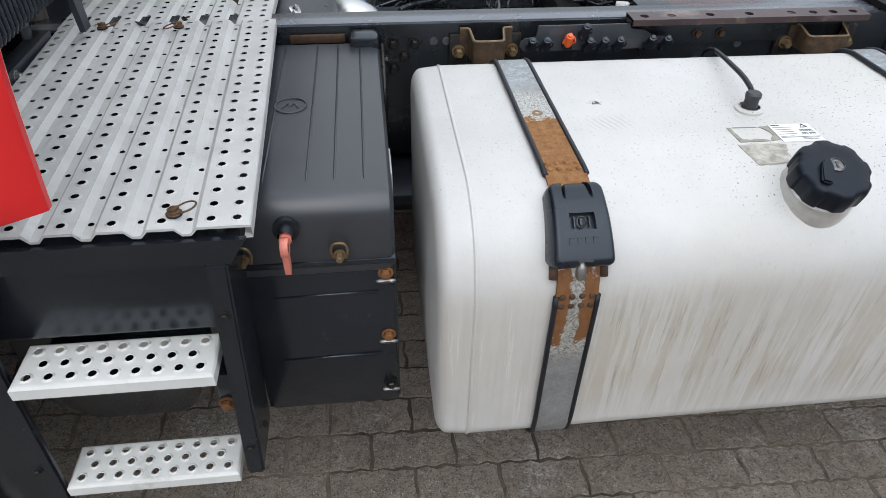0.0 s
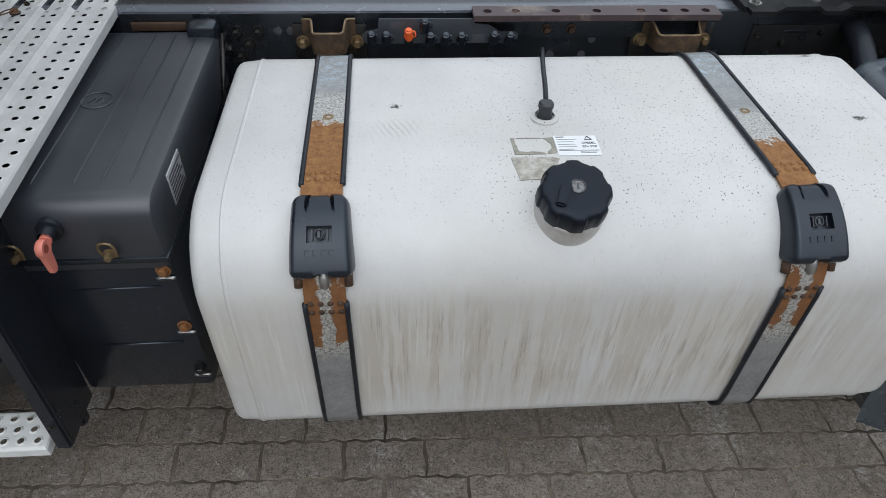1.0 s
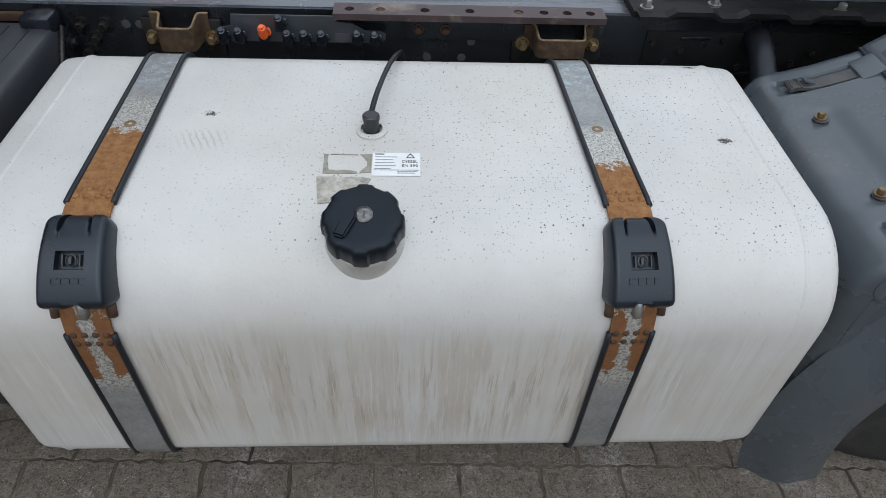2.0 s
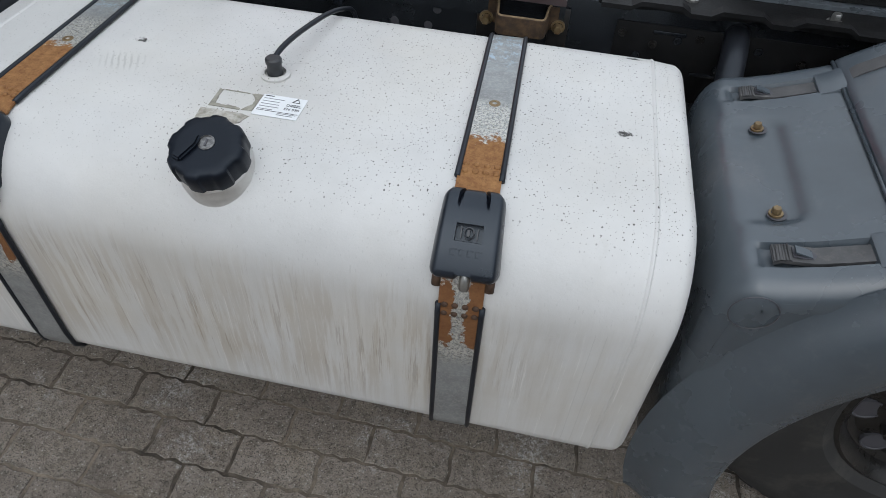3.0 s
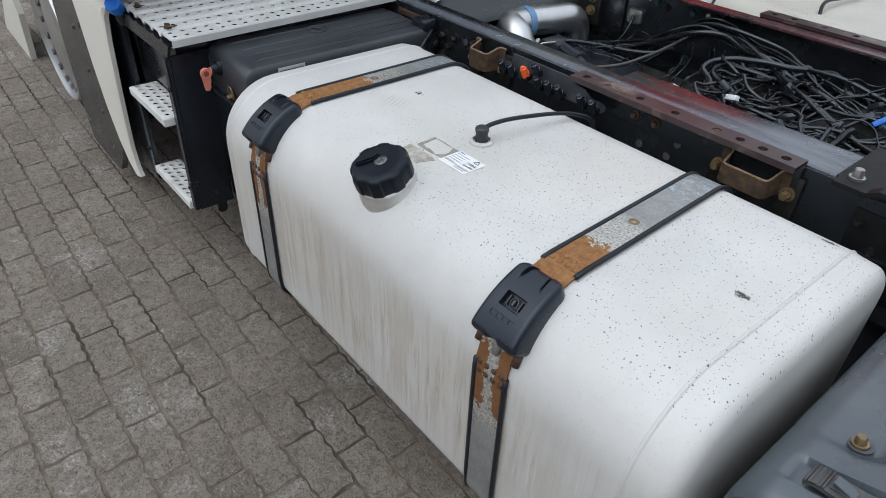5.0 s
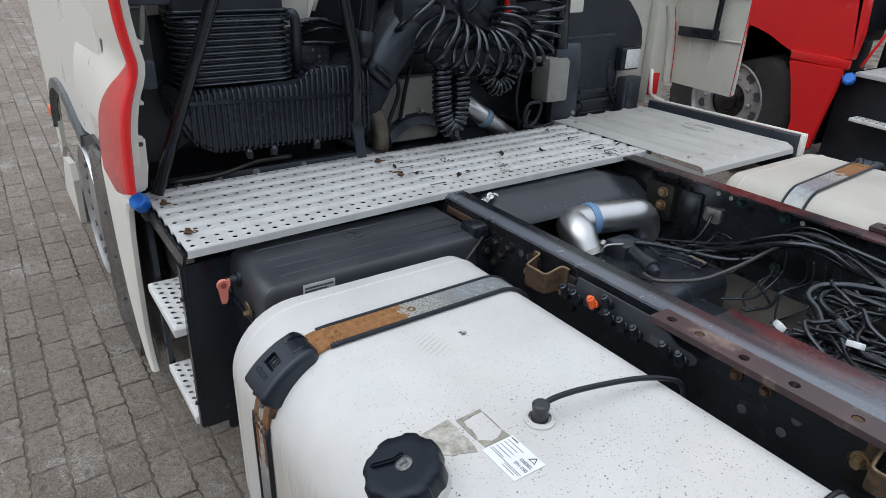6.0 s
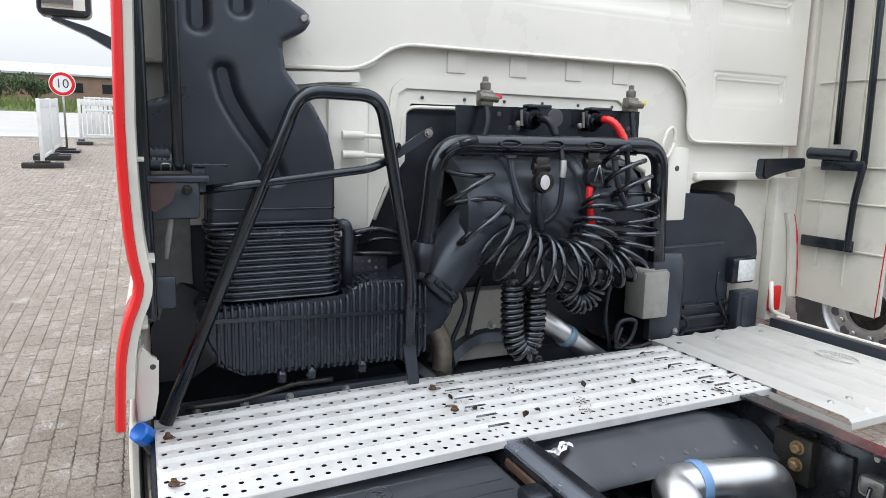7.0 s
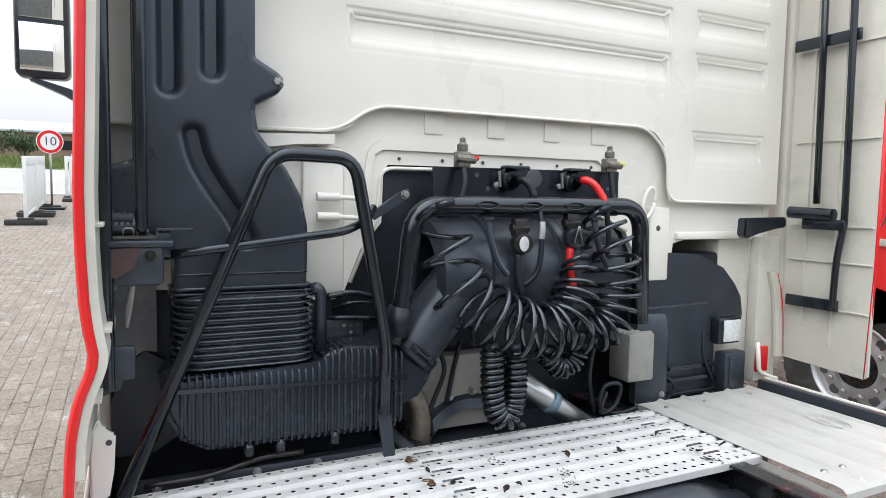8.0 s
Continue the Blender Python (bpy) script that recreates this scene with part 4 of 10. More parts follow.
part("scrap", torn_piece([(0.352, T0 - 0.0005), (0.385, T0 - 0.0005), (0.397, T0 + 0.0006), (0.397, T0 + 0.0022), (0.352, T0 + 0.0014)]), M_OLDGLUE, torn, smooth=False)
part("scrap", torn_piece(ragged((0.334, T0 + 0.060), (0.416, T0 + 0.061), 9, 0.0012) + ragged((0.420, T0 + 0.066), (0.404, T0 + 0.110), 7, 0.003) + ragged((0.396, T0 + 0.121), (0.333, T0 + 0.123), 7, 0.0015)), M_GLUE, torn, "scraped grey-beige sticker glue", smooth=False)

# ---- chassis ----
M_PRIMER = surface("rubbed_primer", (0.036, 0.0195, 0.0205), 0.34, vary=0.45, scale=11, grain=250, relief=0.3, dirt=(0.27, 0.21, 0.17), dirt_amount=0.30, spec=0.7)


def rail(name, y_web, inward, w, label):
    """A C-section frame rail: web, two flanges; inward is +1 or -1."""
    bm = B()
    t, z0, z1 = 0.008, 0.655, 0.912
    pts = [(y_web, z0), (y_web + inward * w, z0), (y_web + inward * w, z0 + t), (y_web + inward * t, z0 + t), (y_web + inward * t, z1 - t), (y_web + inward * w, z1 - t), (y_web + inward * w, z1), (y_web, z1)]
    prism(bm, pts, "x", -3.2, 3.3)
    bmesh.ops.bevel(bm, geom=[e for e in bm.edges if abs(e.verts[0].co.x - e.verts[1].co.x) > 1], offset=0.0036, segments=2, affect="EDGES")
    r = thing(name, (0, y_web, z0), label, "frame rail")
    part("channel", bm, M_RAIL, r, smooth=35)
    return r


near_rail = rail("frame_rail", -0.466, 1, 0.080, "black painted steel frame rail with worn red-oxide top")
far_rail = rail("frame_rail", 0.398, -1, 0.064, "black painted steel frame rail with worn red-oxide top")


def holes(parent, spots, y, way, r=0.010):
    for x, z in spots:
        bm = B()
        lathe(bm, [(r, 0.0005), (r * 0.92, 0.0012), (0, 0.0012)], 14, toward((x, y, z), (0, way, 0)))
        part("bolt_hole", bm, M_INK_HOLE, parent, smooth=False)


def bolts(parent, spots, y, way, mat, r=0.012, h=0.012):
    for x, z in spots:
        part("bolt", bolt(B(), (x, y, z), (0, way, 0), r, h), mat, parent, smooth=30)


bolts(near_rail, [(-0.235, 0.865), (-0.185, 0.865), (-0.21, 0.835), (-0.235, 0.805)], -0.466, -1, M_GREASE, 0.010, 0.016)
holes(near_rail, [(-0.14, 0.866), (-0.11, 0.866), (-0.29, 0.83), (0.52, 0.80), (0.60, 0.80), (0.62, 0.84)], -0.466, -1)
bm = B()
box(bm, 1.02, 1.60, -0.470, -0.4625, 0.70, 0.875, 0.002)
part("doubler_plate", bm, M_TAR, near_rail, smooth=30)
for x0, x1, z in ((1.10, 1.17, 0.862), (1.20, 1.34, 0.775), (1.05, 1.12, 0.79)):
    bm = B()
    box(bm, x0, x1, -0.474, -0.4695, z - 0.006, z + 0.002, 0.001)
    part("weld_bead", bm, M_RAIL, near_rail, smooth=30)
webspots = [(1.035, 0.848), (1.075, 0.80), (1.105, 0.83), (1.155, 0.845), (1.20, 0.856), (1.255, 0.79), (1.285, 0.835), (1.325, 0.845), (1.38, 0.80), (1.05, 0.74), (1.13, 0.77), (1.17, 0.745), (1.30, 0.74), (1.36, 0.76), (1.42, 0.83)]
bolts(near_rail, webspots[::2], -0.470, -1, M_GREASE, 0.0062, 0.008)
for x, z in webspots[1::2]:
    part("plug", lathe(B(), [(0.010, 0), (0.009, 0.003), (0.006, 0.0035), (0.005, 0.001), (0, 0.001)], 14, toward((x, -0.470, z), (0, -1, 0))), M_RAIL, near_rail, smooth=40)
bolts(near_rail, [(0.56, 0.873), (0.50, 0.873)], -0.478, -1, M_LUG, 0.008, 0.010)
M_GREENBOLT = surface("green_bolt_coat", (0.05, 0.10, 0.095), 0.35, 0.5)
bolts(far_rail, [(-0.054, 0.872), (0.093, 0.868), (0.100, 0.704), (0.236, 0.700), (-0.085, 0.690)], 0.390, -1, M_GREENBOLT, 0.0115, 0.013)
bolts(far_rail, [(-0.30, 0.872), (-0.246, 0.858), (-0.40, 0.868), (-0.015, 0.862), (0.19, 0.848), (-0.255, 0.79), (-0.21, 0.75), (0.30, 0.79), (0.42, 0.76), (0.33, 0.70), (0.47, 0.70), (0.02, 0.74)], 0.390, -1, M_GREASE, 0.0085, 0.010)
# Cream discs on the solid web, coloured to look like daylight through holes.
for x, z in ((-0.141, 0.876), (-0.094, 0.875), (0.147, 0.872)):
    part("bolt_hole", lathe(B(), [(0.0078, 0), (0.0078, 0.001), (0, 0.001)], 14, toward((x, 0.3895, z), (0, -1, 0))), M_CAB, far_rail, "pale disc painted to look like daylight through a hole", False)
for x0, x1, z0, z1 in ((-0.33, -0.19, 0.70, 0.855), (0.27, 0.37, 0.69, 0.80)):
    bm = B()
    box(bm, x0, x1, 0.380, 0.3895, z0, z1, 0.004)
    part("doubler_plate", bm, M_RAIL, far_rail, smooth=30)
# Wear plate with a row of holes along the top outer edge of each rail.
def angle_plate(rl, side, yw, zt, bolted):
    """An angle bolted to the outside of a rail, its drilled flange lying just over the rail's top."""
    spots = [(0.352, 0.031), (0.418, 0.035), (0.513, 0.048), (0.610, 0.049), (0.716, 0.054), (0.771, 0.027), (0.822, 0.026), (0.873, 0.025)]
    cuts = [0.318] + [(a[0] + b[0]) / 2 for a, b in zip(spots, spots[1:])] + [0.905]
    bm = B()
    y0, y1 = yw, yw + side * 0.050
    for (hx_, _), a, b in zip(spots, cuts, cuts[1:]):
        cy = (y0 + y1) / 2
        hy = abs(y1 - y0) / 2
        outer = [(b, cy), (b, cy + hy), (hx_, cy + hy), (a, cy + hy), (a, cy), (a, cy - hy), (hx_, cy - hy), (b, cy - hy)]
        inner = [(hx_ + 0.0105 * math.cos(k * math.pi / 4), cy + 0.0105 * math.sin(k * math.pi / 4)) for k in range(8)]
        for zz in (zt, zt - 0.008):
            o, i = [bm.verts.new((*p, zz)) for p in outer], [bm.verts.new((*p, zz)) for p in inner]
            for k in range(8):
                bm.faces.new((o[k], o[(k + 1) % 8], i[(k + 1) % 8], i[k]))
        t, u = [bm.verts.new((*p, zt)) for p in inner], [bm.verts.new((*p, zt - 0.008)) for p in inner]
        for k in range(8):
            bm.faces.new((t[k], t[(k + 1) % 8], u[(k + 1) % 8], u[k]))
    ya, yb = sorted((yw + side * 0.001, yw + side * 0.009))
    leg = B()
    box(leg, 0.318, 0.905, ya, yb, 0.85, zt - 0.0095)
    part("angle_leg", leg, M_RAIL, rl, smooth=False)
    ya, yb = sorted((yw + side * 0.047, yw + side * 0.0505))
    box(bm, 0.318, 0.905, ya, yb, zt - 0.014, zt + 0.0002)
    ya, yb = sorted((yw, yw - side * 0.003))
    box(bm, 0.318, 0.905, ya, yb, zt - 0.010, zt + 0.0002)
    bmesh.ops.remove_doubles(bm, verts=bm.verts, dist=0.0004)
    part("angle_plate", bm, M_PRIMER, rl, "drilled angle plate with rubbed red primer", False)
    for k in bolted:
        part("rust_bolt", lathe(B(), [(0.010, 0), (0.009, 0.003), (0.005, 0.004), (0, 0.003)], 12, pose(spots[k][0], yw + side * 0.025, zt - 0.005)), M_LUG, rl, smooth=30)


angle_plate(near_rail, -1, -0.469, 0.924, (1, 4))
angle_plate(far_rail, 1, 0.401, 0.924, (2,))
# Primed stiffener inside the near rail's top flange.
bm = B()
box(bm, 0.378, 1.75, -0.386, -0.322, 0.900, 0.9105, 0.003)
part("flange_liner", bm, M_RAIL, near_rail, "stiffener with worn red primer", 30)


M_OLDRUST = surface("dark_flaky_rust", (0.070, 0.042, 0.022), 0.8, 0.1, vary=0.6, scale=55, grain=160, relief=0.6, depth=0.002, dirt=(0.030, 0.022, 0.018), dirt_amount=0.6)


def step01(v, a, b):
    t = min(1.0, max(0.0, (v - a) / (b - a)))
    return t * t * (3 - 2 * t)


def tank_bracket(x, w=0.050, lift=0.0, at=None):
    b = thing("tank_bracket", (x, -0.50, 0.83), "rusty steel bracket bolted to the frame rail behind the tank", "bracket", "tank brackets", at=at)
    bm = B()
    out = rounded([(x - w - 0.028, -0.476, 0), (x - w - 0.006, -0.476, 0), (x - w, -0.528, 0), (x + w, -0.528, 0), (x + w + 0.006, -0.476, 0), (x + w + 0.028, -0.476, 0)], 0.010, 3)
    rings = []
    for k, p in enumerate(out):
        a, c = out[max(k - 1, 0)], out[min(k + 1, len(out) - 1)]
        d = (c - a).normalized()
        q = Vector((d.y, -d.x, 0)) * 0.004
        up = 0.012 * step01(p.y, -0.53, -0.478)
        rings.append([(p.x, p.y, 0.836), (p.x, p.y, 0.876 + up + lift), (p.x + q.x, p.y + q.y, 0.876 + up + lift), (p.x + q.x, p.y + q.y, 0.836)])
    part("hat_section", skin(bm, rings), M_OLDRUST, b, smooth=40)
    bm = B()
    rings = []
    for p in out:
        up = 0.012 * step01(p.y, -0.53, -0.478)
        rings.append(p + Vector((0, 0.001, 0.8765 + up + lift)))
    tube(bm, rings, 0.0026, 5)
    part("rusty_edge", bm, surface("bare_rust_edge", (0.21, 0.15, 0.085), 0.7, 0.1, vary=0.4, scale=60), b, "paler rubbed upper edge", True)
    for u in (-w - 0.030, w + 0.030):
        bm = B()
        box(bm, x + u - 0.022, x + u + 0.022, -0.477, -0.467, 0.790, 0.884, 0.003)
        part("side_plate", bm, M_BLACKRUST, b, smooth=30)
        part("bolt", bolt(B(), (x + u, -0.477, 0.845), (0, -1, 0), 0.0105, 0.018), M_ZINC, b, "rusty hexagon bolt", 30)
    return b


tank_bracket(-0.018, 0.034, 0.010)
tank_bracket(0.815)
AROUND = TRUCK @ pose(0.040, -0.068, 0, 0, 0, 180)
tank_bracket(0.018, 0.034, 0.0, AROUND)

# Test-coupling bar with capped air fittings.
cb = thing("test_coupling_bar", (0.26, -0.49, 0.84), "grey steel bar of capped air test couplings on the rail", "air fitting")
bm = B()
bar = [(x - 0.012, z + 0.022) for x, z in [(0.072, 0.838), (0.082, 0.828), (0.428, 0.828), (0.440, 0.838), (0.440, 0.850), (0.428, 0.856), (0.395, 0.856), (0.37, 0.872), (0.335, 0.876), (0.330, 0.888), (0.112, 0.888), (0.108, 0.862), (0.082, 0.858), (0.072, 0.850)]]
prism(bm, bar, "y", -0.503, -0.499)
part("mount_plate", bm, surface("grey_bracket_paint", (0.060, 0.068, 0.080), 0.4, 0.3, vary=0.15, scale=14, dirt=(0.06, 0.06, 0.06), dirt_amount=0.4), cb, smooth=False)
for x0, x1, z0, z1 in ((0.126, 0.160, 0.888, 0.902), (0.318, 0.350, 0.853, 0.872)):
    bm = B()
    box(bm, x0, x1, -0.5045, -0.5030, z0, z1)
    part("slot", bm, M_INK_HOLE, cb, smooth=False)
for k, (x, z) in enumerate(((0.082, 0.860), (0.116, 0.860), (0.168, 0.868), (0.218, 0.857), (0.254, 0.857), (0.291, 0.857), (0.367, 0.859), (0.405, 0.857), (0.205, 0.890))):
    mcap = M_ORANGE if k == 2 else M_PLASTIC
    fit_ = thing("air_test_coupling", (x, -0.505, z), "orange plastic capped air test coupling" if k == 2 else "black plastic capped air test coupling", "air fitting", "capped couplings on the bar")
    up = Vector((0, -0.55, 0.83))
    bm = B()
    box(bm, x - 0.011, x + 0.011, -0.526, -0.504, z - 0.008, z + 0.008, 0.003)
    part("body", bm, M_PLASTIC, fit_, smooth=30)
    bm = B()
    lathe(bm, [(0.0115, 0.0), (0.0115, 0.006), (0.010, 0.008), (0.010, 0.024), (0.008, 0.029), (0.0055, 0.030), (0.005, 0.034), (0, 0.034)], 14, toward((x, -0.517, z + 0.004), up))
    part("dust_cap", bm, mcap, fit_, smooth=40)
    bm = B()
    tube(bm, smooth_path([(x + 0.009, -0.520, z + 0.006), (x + 0.016, -0.526, z + 0.012), (x + 0.013, -0.524, z + 0.022), (x + 0.008, -0.524, z + 0.020)], 4), 0.002, 5)
    part("tether", bm, mcap, fit_, smooth=True)

# ---- perforated aluminium ----
def holed_strip(bm, x0, x1, z, y0, y1, pitch, r, rise=0.0016):
    """A strip along y with a row of rimmed holes."""
    n = max(1, int((y1 - y0) / pitch))
    step = (y1 - y0) / n
    cx, hx = (x0 + x1) / 2, (x1 - x0) / 2
    for k in range(n):
        a = y0 + k * step
        cy, hy = a + step / 2, step / 2
        o = [bm.verts.new((cx + hx * u, cy + hy * v, z)) for u, v in ((1, 0), (1, 1), (0, 1), (-1, 1), (-1, 0), (-1, -1), (0, -1), (1, -1))]
        ring = [[bm.verts.new((cx + q * math.cos(j * math.pi / 4), cy + q * math.sin(j * math.pi / 4), h)) for j in range(8)] for q, h in ((r * 1.65, z + 0.0001), (r * 1.04, z + rise), (r, z + rise * 0.7))]
        for j in range(8):
            i = (j + 1) % 8
            bm.faces.new((o[j], o[i], ring[0][i], ring[0][j]))
            bm.faces.new((ring[0][j], ring[0][i], ring[1][i], ring[1][j]))
            bm.faces.new((ring[1][j], ring[1][i], ring[2][i], ring[2][j]))


def quad(bm, *pts):
    bm.faces.new([bm.verts.new(p) for p in pts])


def walkway(name, x0, x1, y0, y1, zt, label, skew=0.0):
    """A ribbed anti-slip plate: raised flats with large holes, valleys with small ones."""
    cw = thing(name, ((x0 + x1) / 2, (y0 + y1) / 2, zt - 0.02), label, "walkway plate", "walkway plates")
    bm = B()
    zv = zt - 0.010
    x = x1 - 0.072
    spans = [(x1 - 0.072, x1, True)]
    while x - 0.0655 > x0 - 0.02:
        spans.append((x - 0.030, x, False))
        spans.append((x - 0.0655, x - 0.030, True))
        x -= 0.0655
    spans[-1] = (x0, spans[-1][1], True)
    for a, b, up in spans:
        s = 0.009
        if up:
            if b - a > 0.06:
                m = (a + b) / 2
                holed_strip(bm, m, b - 0.002, zt, y0, y1, 0.0335, 0.0060)
                holed_strip(bm, a, m, zt, y0 + 0.0, y1, 0.0335, 0.0060)
                quad(bm, (b - 0.002, y0, zt), (b - 0.002, y1, zt), (b, y1, zt - 0.003), (b, y0, zt - 0.003))
                quad(bm, (b, y0, zt - 0.003), (b, y1, zt - 0.003), (b, y1, zt - 0.022), (b, y0, zt - 0.022))
                quad(bm, (b, y0, zt - 0.022), (b, y1, zt - 0.022), (b - 0.012, y1, zt - 0.022), (b - 0.012, y0, zt - 0.022))
            else:
                holed_strip(bm, a, b, zt, y0, y1, 0.0335, 0.0060)
        else:
            holed_strip(bm, a + s, b - s, zv, y0, y1, 0.060, 0.0044, 0.0005)
            quad(bm, (a, y0, zt), (a, y1, zt), (a + s, y1, zv), (a + s, y0, zv))
            quad(bm, (b - s, y0, zv), (b - s, y1, zv), (b, y1, zt), (b, y0, zt))
    quad(bm, (x0, y0, zt), (x0, y1, zt), (x0, y1, zt - 0.022), (x0, y0, zt - 0.022))
    # The folded lip at both cut ends.
    for ye, d in ((y0, 0.003), (y1, -0.003)):
        line = []
        for a, b, up in sorted(spans):
            line += [(a, zt), (b, zt)] if up else [(a + 0.009, zv), (b - 0.009, zv)]
        for (a, za), (b, zb) in zip(line, line[1:]):
            if b - a > 0.0004:
                skin(bm, [[(q, ye, h), (q, ye + d, h), (q, ye + d, h - 0.004), (q, ye, h - 0.004)] for q, h in ((a, za - 0.0002), (b, zb - 0.0002))])
    bmesh.ops.remove_doubles(bm, verts=bm.verts, dist=0.0003)
    for v in bm.verts:
        v.co.x += skew * (v.co.y - y0)
    part("plate", bm, M_ALU, cw, smooth=False)
    return cw


walkway("walkway_plate", -0.925, -0.466, -1.228, -0.458, 0.925, "ribbed perforated aluminium walkway plate behind the cab", -0.040)
walkway("walkway_plate", -0.965, -0.512, -0.470, 0.470, 0.918, "ribbed perforated aluminium walkway plate with old leaves")


M_LATCH = surface("brown_latch_rust", (0.13, 0.070, 0.034), 0.65, 0.3, vary=0.5, scale=60, grain=200, relief=0.4, dirt=(0.05, 0.035, 0.025), dirt_amount=0.5)


def turn_latch(x, y, ang):
    """A quarter-turn latch with a wire ring."""
    t = thing("quarter_turn_latch", (x, y, 0.926), "rusty quarter-turn latch with a wire ring on the walkway", "latch", "walkway latches")
    part("stud", lathe(B(), [(0.0105, 0), (0.0105, 0.003), (0.0085, 0.004), (0.0085, 0.006), (0.006, 0.007), (0.006, 0.011), (0.0045, 0.012), (0, 0.012)], 14, pose(x, y, 0.926)), M_LATCH, t, smooth=40)
    part("gasket", lathe(B(), [(0.0115, 0), (0.0115, 0.0025), (0.0105, 0.003)], 16, pose(x, y, 0.9262)), M_RUBBER, t, smooth=40)
    bm = B()
    box(bm, -0.008, 0.008, -0.003, 0.003, 0.006, 0.012, 0.0015, m=pose(x, y, 0.926, 0, 0, ang))
    part("tongue", bm, M_LATCH, t, smooth=30)
    bm = B()
    c = Vector((x, y, 0.932)) + 0.017 * Vector((math.cos(radians(ang)), math.sin(radians(ang)), 0))
    tube(bm, [c + Vector((0.015 * math.cos(k * math.tau / 16), 0.012 * math.sin(k * math.tau / 16), 0.004 * math.cos(k * math.tau / 16))) for k in range(17)], 0.0014, 6)
    part("ring", bm, M_LATCH, t, smooth=True)


for x, y, a in ((-0.572, -1.197, 30), (-0.806, -1.200, 10), (-0.70, -0.50, 200), (-0.86, -0.495, 20)):
    turn_latch(x, y, a)

# Smooth ribbed lid on the far side.
lid = thing("ribbed_lid", (-0.64, 0.84, 0.88), "pale grey ribbed aluminium cover lid", "cover lid")
bm = B()
LX0, LX1, LY0_, LY1_ = -1.035, -0.256, 0.462, 1.035
ys = np.linspace(LY0_, LY1_, 6)
z = 0.921
cols = []
for k in range(5):
    a, b = ys[k], ys[k + 1]
    cols += [(a, z), (b - 0.024, z), (b - 0.017, z + 0.008), (b - 0.008, z + 0.008)]
cols.append((LY1_, z))
rings = []
for xx, drop in ((LX0, 0.03), (LX0 + 0.004, 0.008), (LX0 + 0.015, 0), (LX1 - 0.03, 0), (LX1 - 0.012, 0.003), (LX1 - 0.003, 0.012), (LX1, 0.030)):
    rings.append([(xx, yy, (zz if LX0 + 0.01 < xx < LX1 - 0.02 else min(zz, z)) - drop) for yy, zz in cols] )
skin(bm, rings, close=False, ends=False)
quad(bm, (LX0, LY0_, z), (LX1, LY0_, z - 0.02), (LX1, LY0_, z - 0.035), (LX0, LY0_, z - 0.035))
quad(bm, (LX0, LY1_, z), (LX1, LY1_, z - 0.02), (LX1, LY1_, z - 0.035), (LX0, LY1_, z - 0.035))
part("lid_sheet", bm, M_LID, lid, smooth=25)
for x, y in ((-0.95, 0.53), (-0.95, 0.72), (-0.95, 0.95), (-0.36, 0.52), (-0.36, 0.60), (-0.36, 0.84), (-0.36, 0.93)):
    part("rivet", lathe(B(), [(0.010, 0), (0.008, 0.004), (0, 0.006)], 12, pose(x, y, z)), M_STEEL, lid, smooth=True)
bm = B()
tube(bm, [(-0.62 + 0.075 * math.cos(k * math.tau / 28), 0.92 + 0.042 * math.sin(k * math.tau / 28), z + 0.0065) for k in range(29)], 0.0025, 6)
tube(bm, [(-0.62 + 0.05 * math.cos(k * math.tau / 28), 0.92 + 0.02 * math.sin(k * math.tau / 28), z + 0.0065) for k in range(29)], 0.002, 6)
part("embossed_oval", bm, M_LID, lid, smooth=True)
bm = B()
box(bm, -1.00, -0.262, 1.052, 1.088, 0.80, 0.957, 0.006)
part("edge_strip", bm, M_DUSTY, lid, smooth=30)
bm = B()
box(bm, -1.00, -0.246, 1.089, 1.100, 0.80, 0.962, 0.004)
box(bm, -0.261, -0.246, 1.066, 1.088, 0.80, 0.959, 0.004)
part("white_edge", bm, M_CAB, lid, smooth=30)

# ---- steps and their frame ----
frame_ = thing("access_ladder", (-0.70, -1.2, 0.28), "black painted steel ladder carrying the two access steps", "ladder")
bm = B()
prism(bm, [(-0.93, 0.908), (-0.474, 0.908), (-0.502, 0.866), (-0.93, 0.866)], "y", -1.238, -1.230)
box(bm, -0.93, -0.49, -1.232, -1.18, 0.896, 0.9035)
part("top_beam", bm, M_PLASTIC, frame_, smooth=False)
bm = B()
prism(bm, [(-0.538, 0.868), (-0.506, 0.868), (-0.533, 0.352), (-0.564, 0.352)], "y", -1.243, -1.228)
bmesh.ops.bevel(bm, geom=list(bm.edges), offset=0.004, segments=2, affect="EDGES")
part("post", bm, M_PLASTIC, frame_, smooth=30)
bm = B()
prism(bm, [(-0.516, 0.868), (-0.508, 0.868), (-0.535, 0.352), (-0.543, 0.352)], "y", -1.2285, -1.115)
part("side_plate", bm, M_PLASTIC, frame_, smooth=False)
bm = B()
prism(bm, [(-0.552, 0.70), (-0.526, 0.70), (-0.546, 0.305), (-0.570, 0.305)], "y", -1.165, -1.135)
bmesh.ops.bevel(bm, geom=list(bm.edges), offset=0.006, segments=2, affect="EDGES")
part("rear_post", bm, M_PLASTIC, frame_, smooth=30)
bm = B()
prism(bm, [(-0.902, 0.86), (-0.866, 0.86), (-0.893, 0.30), (-0.930, 0.30)], "y", -1.243, -1.228)
bmesh.ops.bevel(bm, geom=list(bm.edges), offset=0.004, segments=2, affect="EDGES")
part("post", bm, M_PLASTIC, frame_, smooth=30)
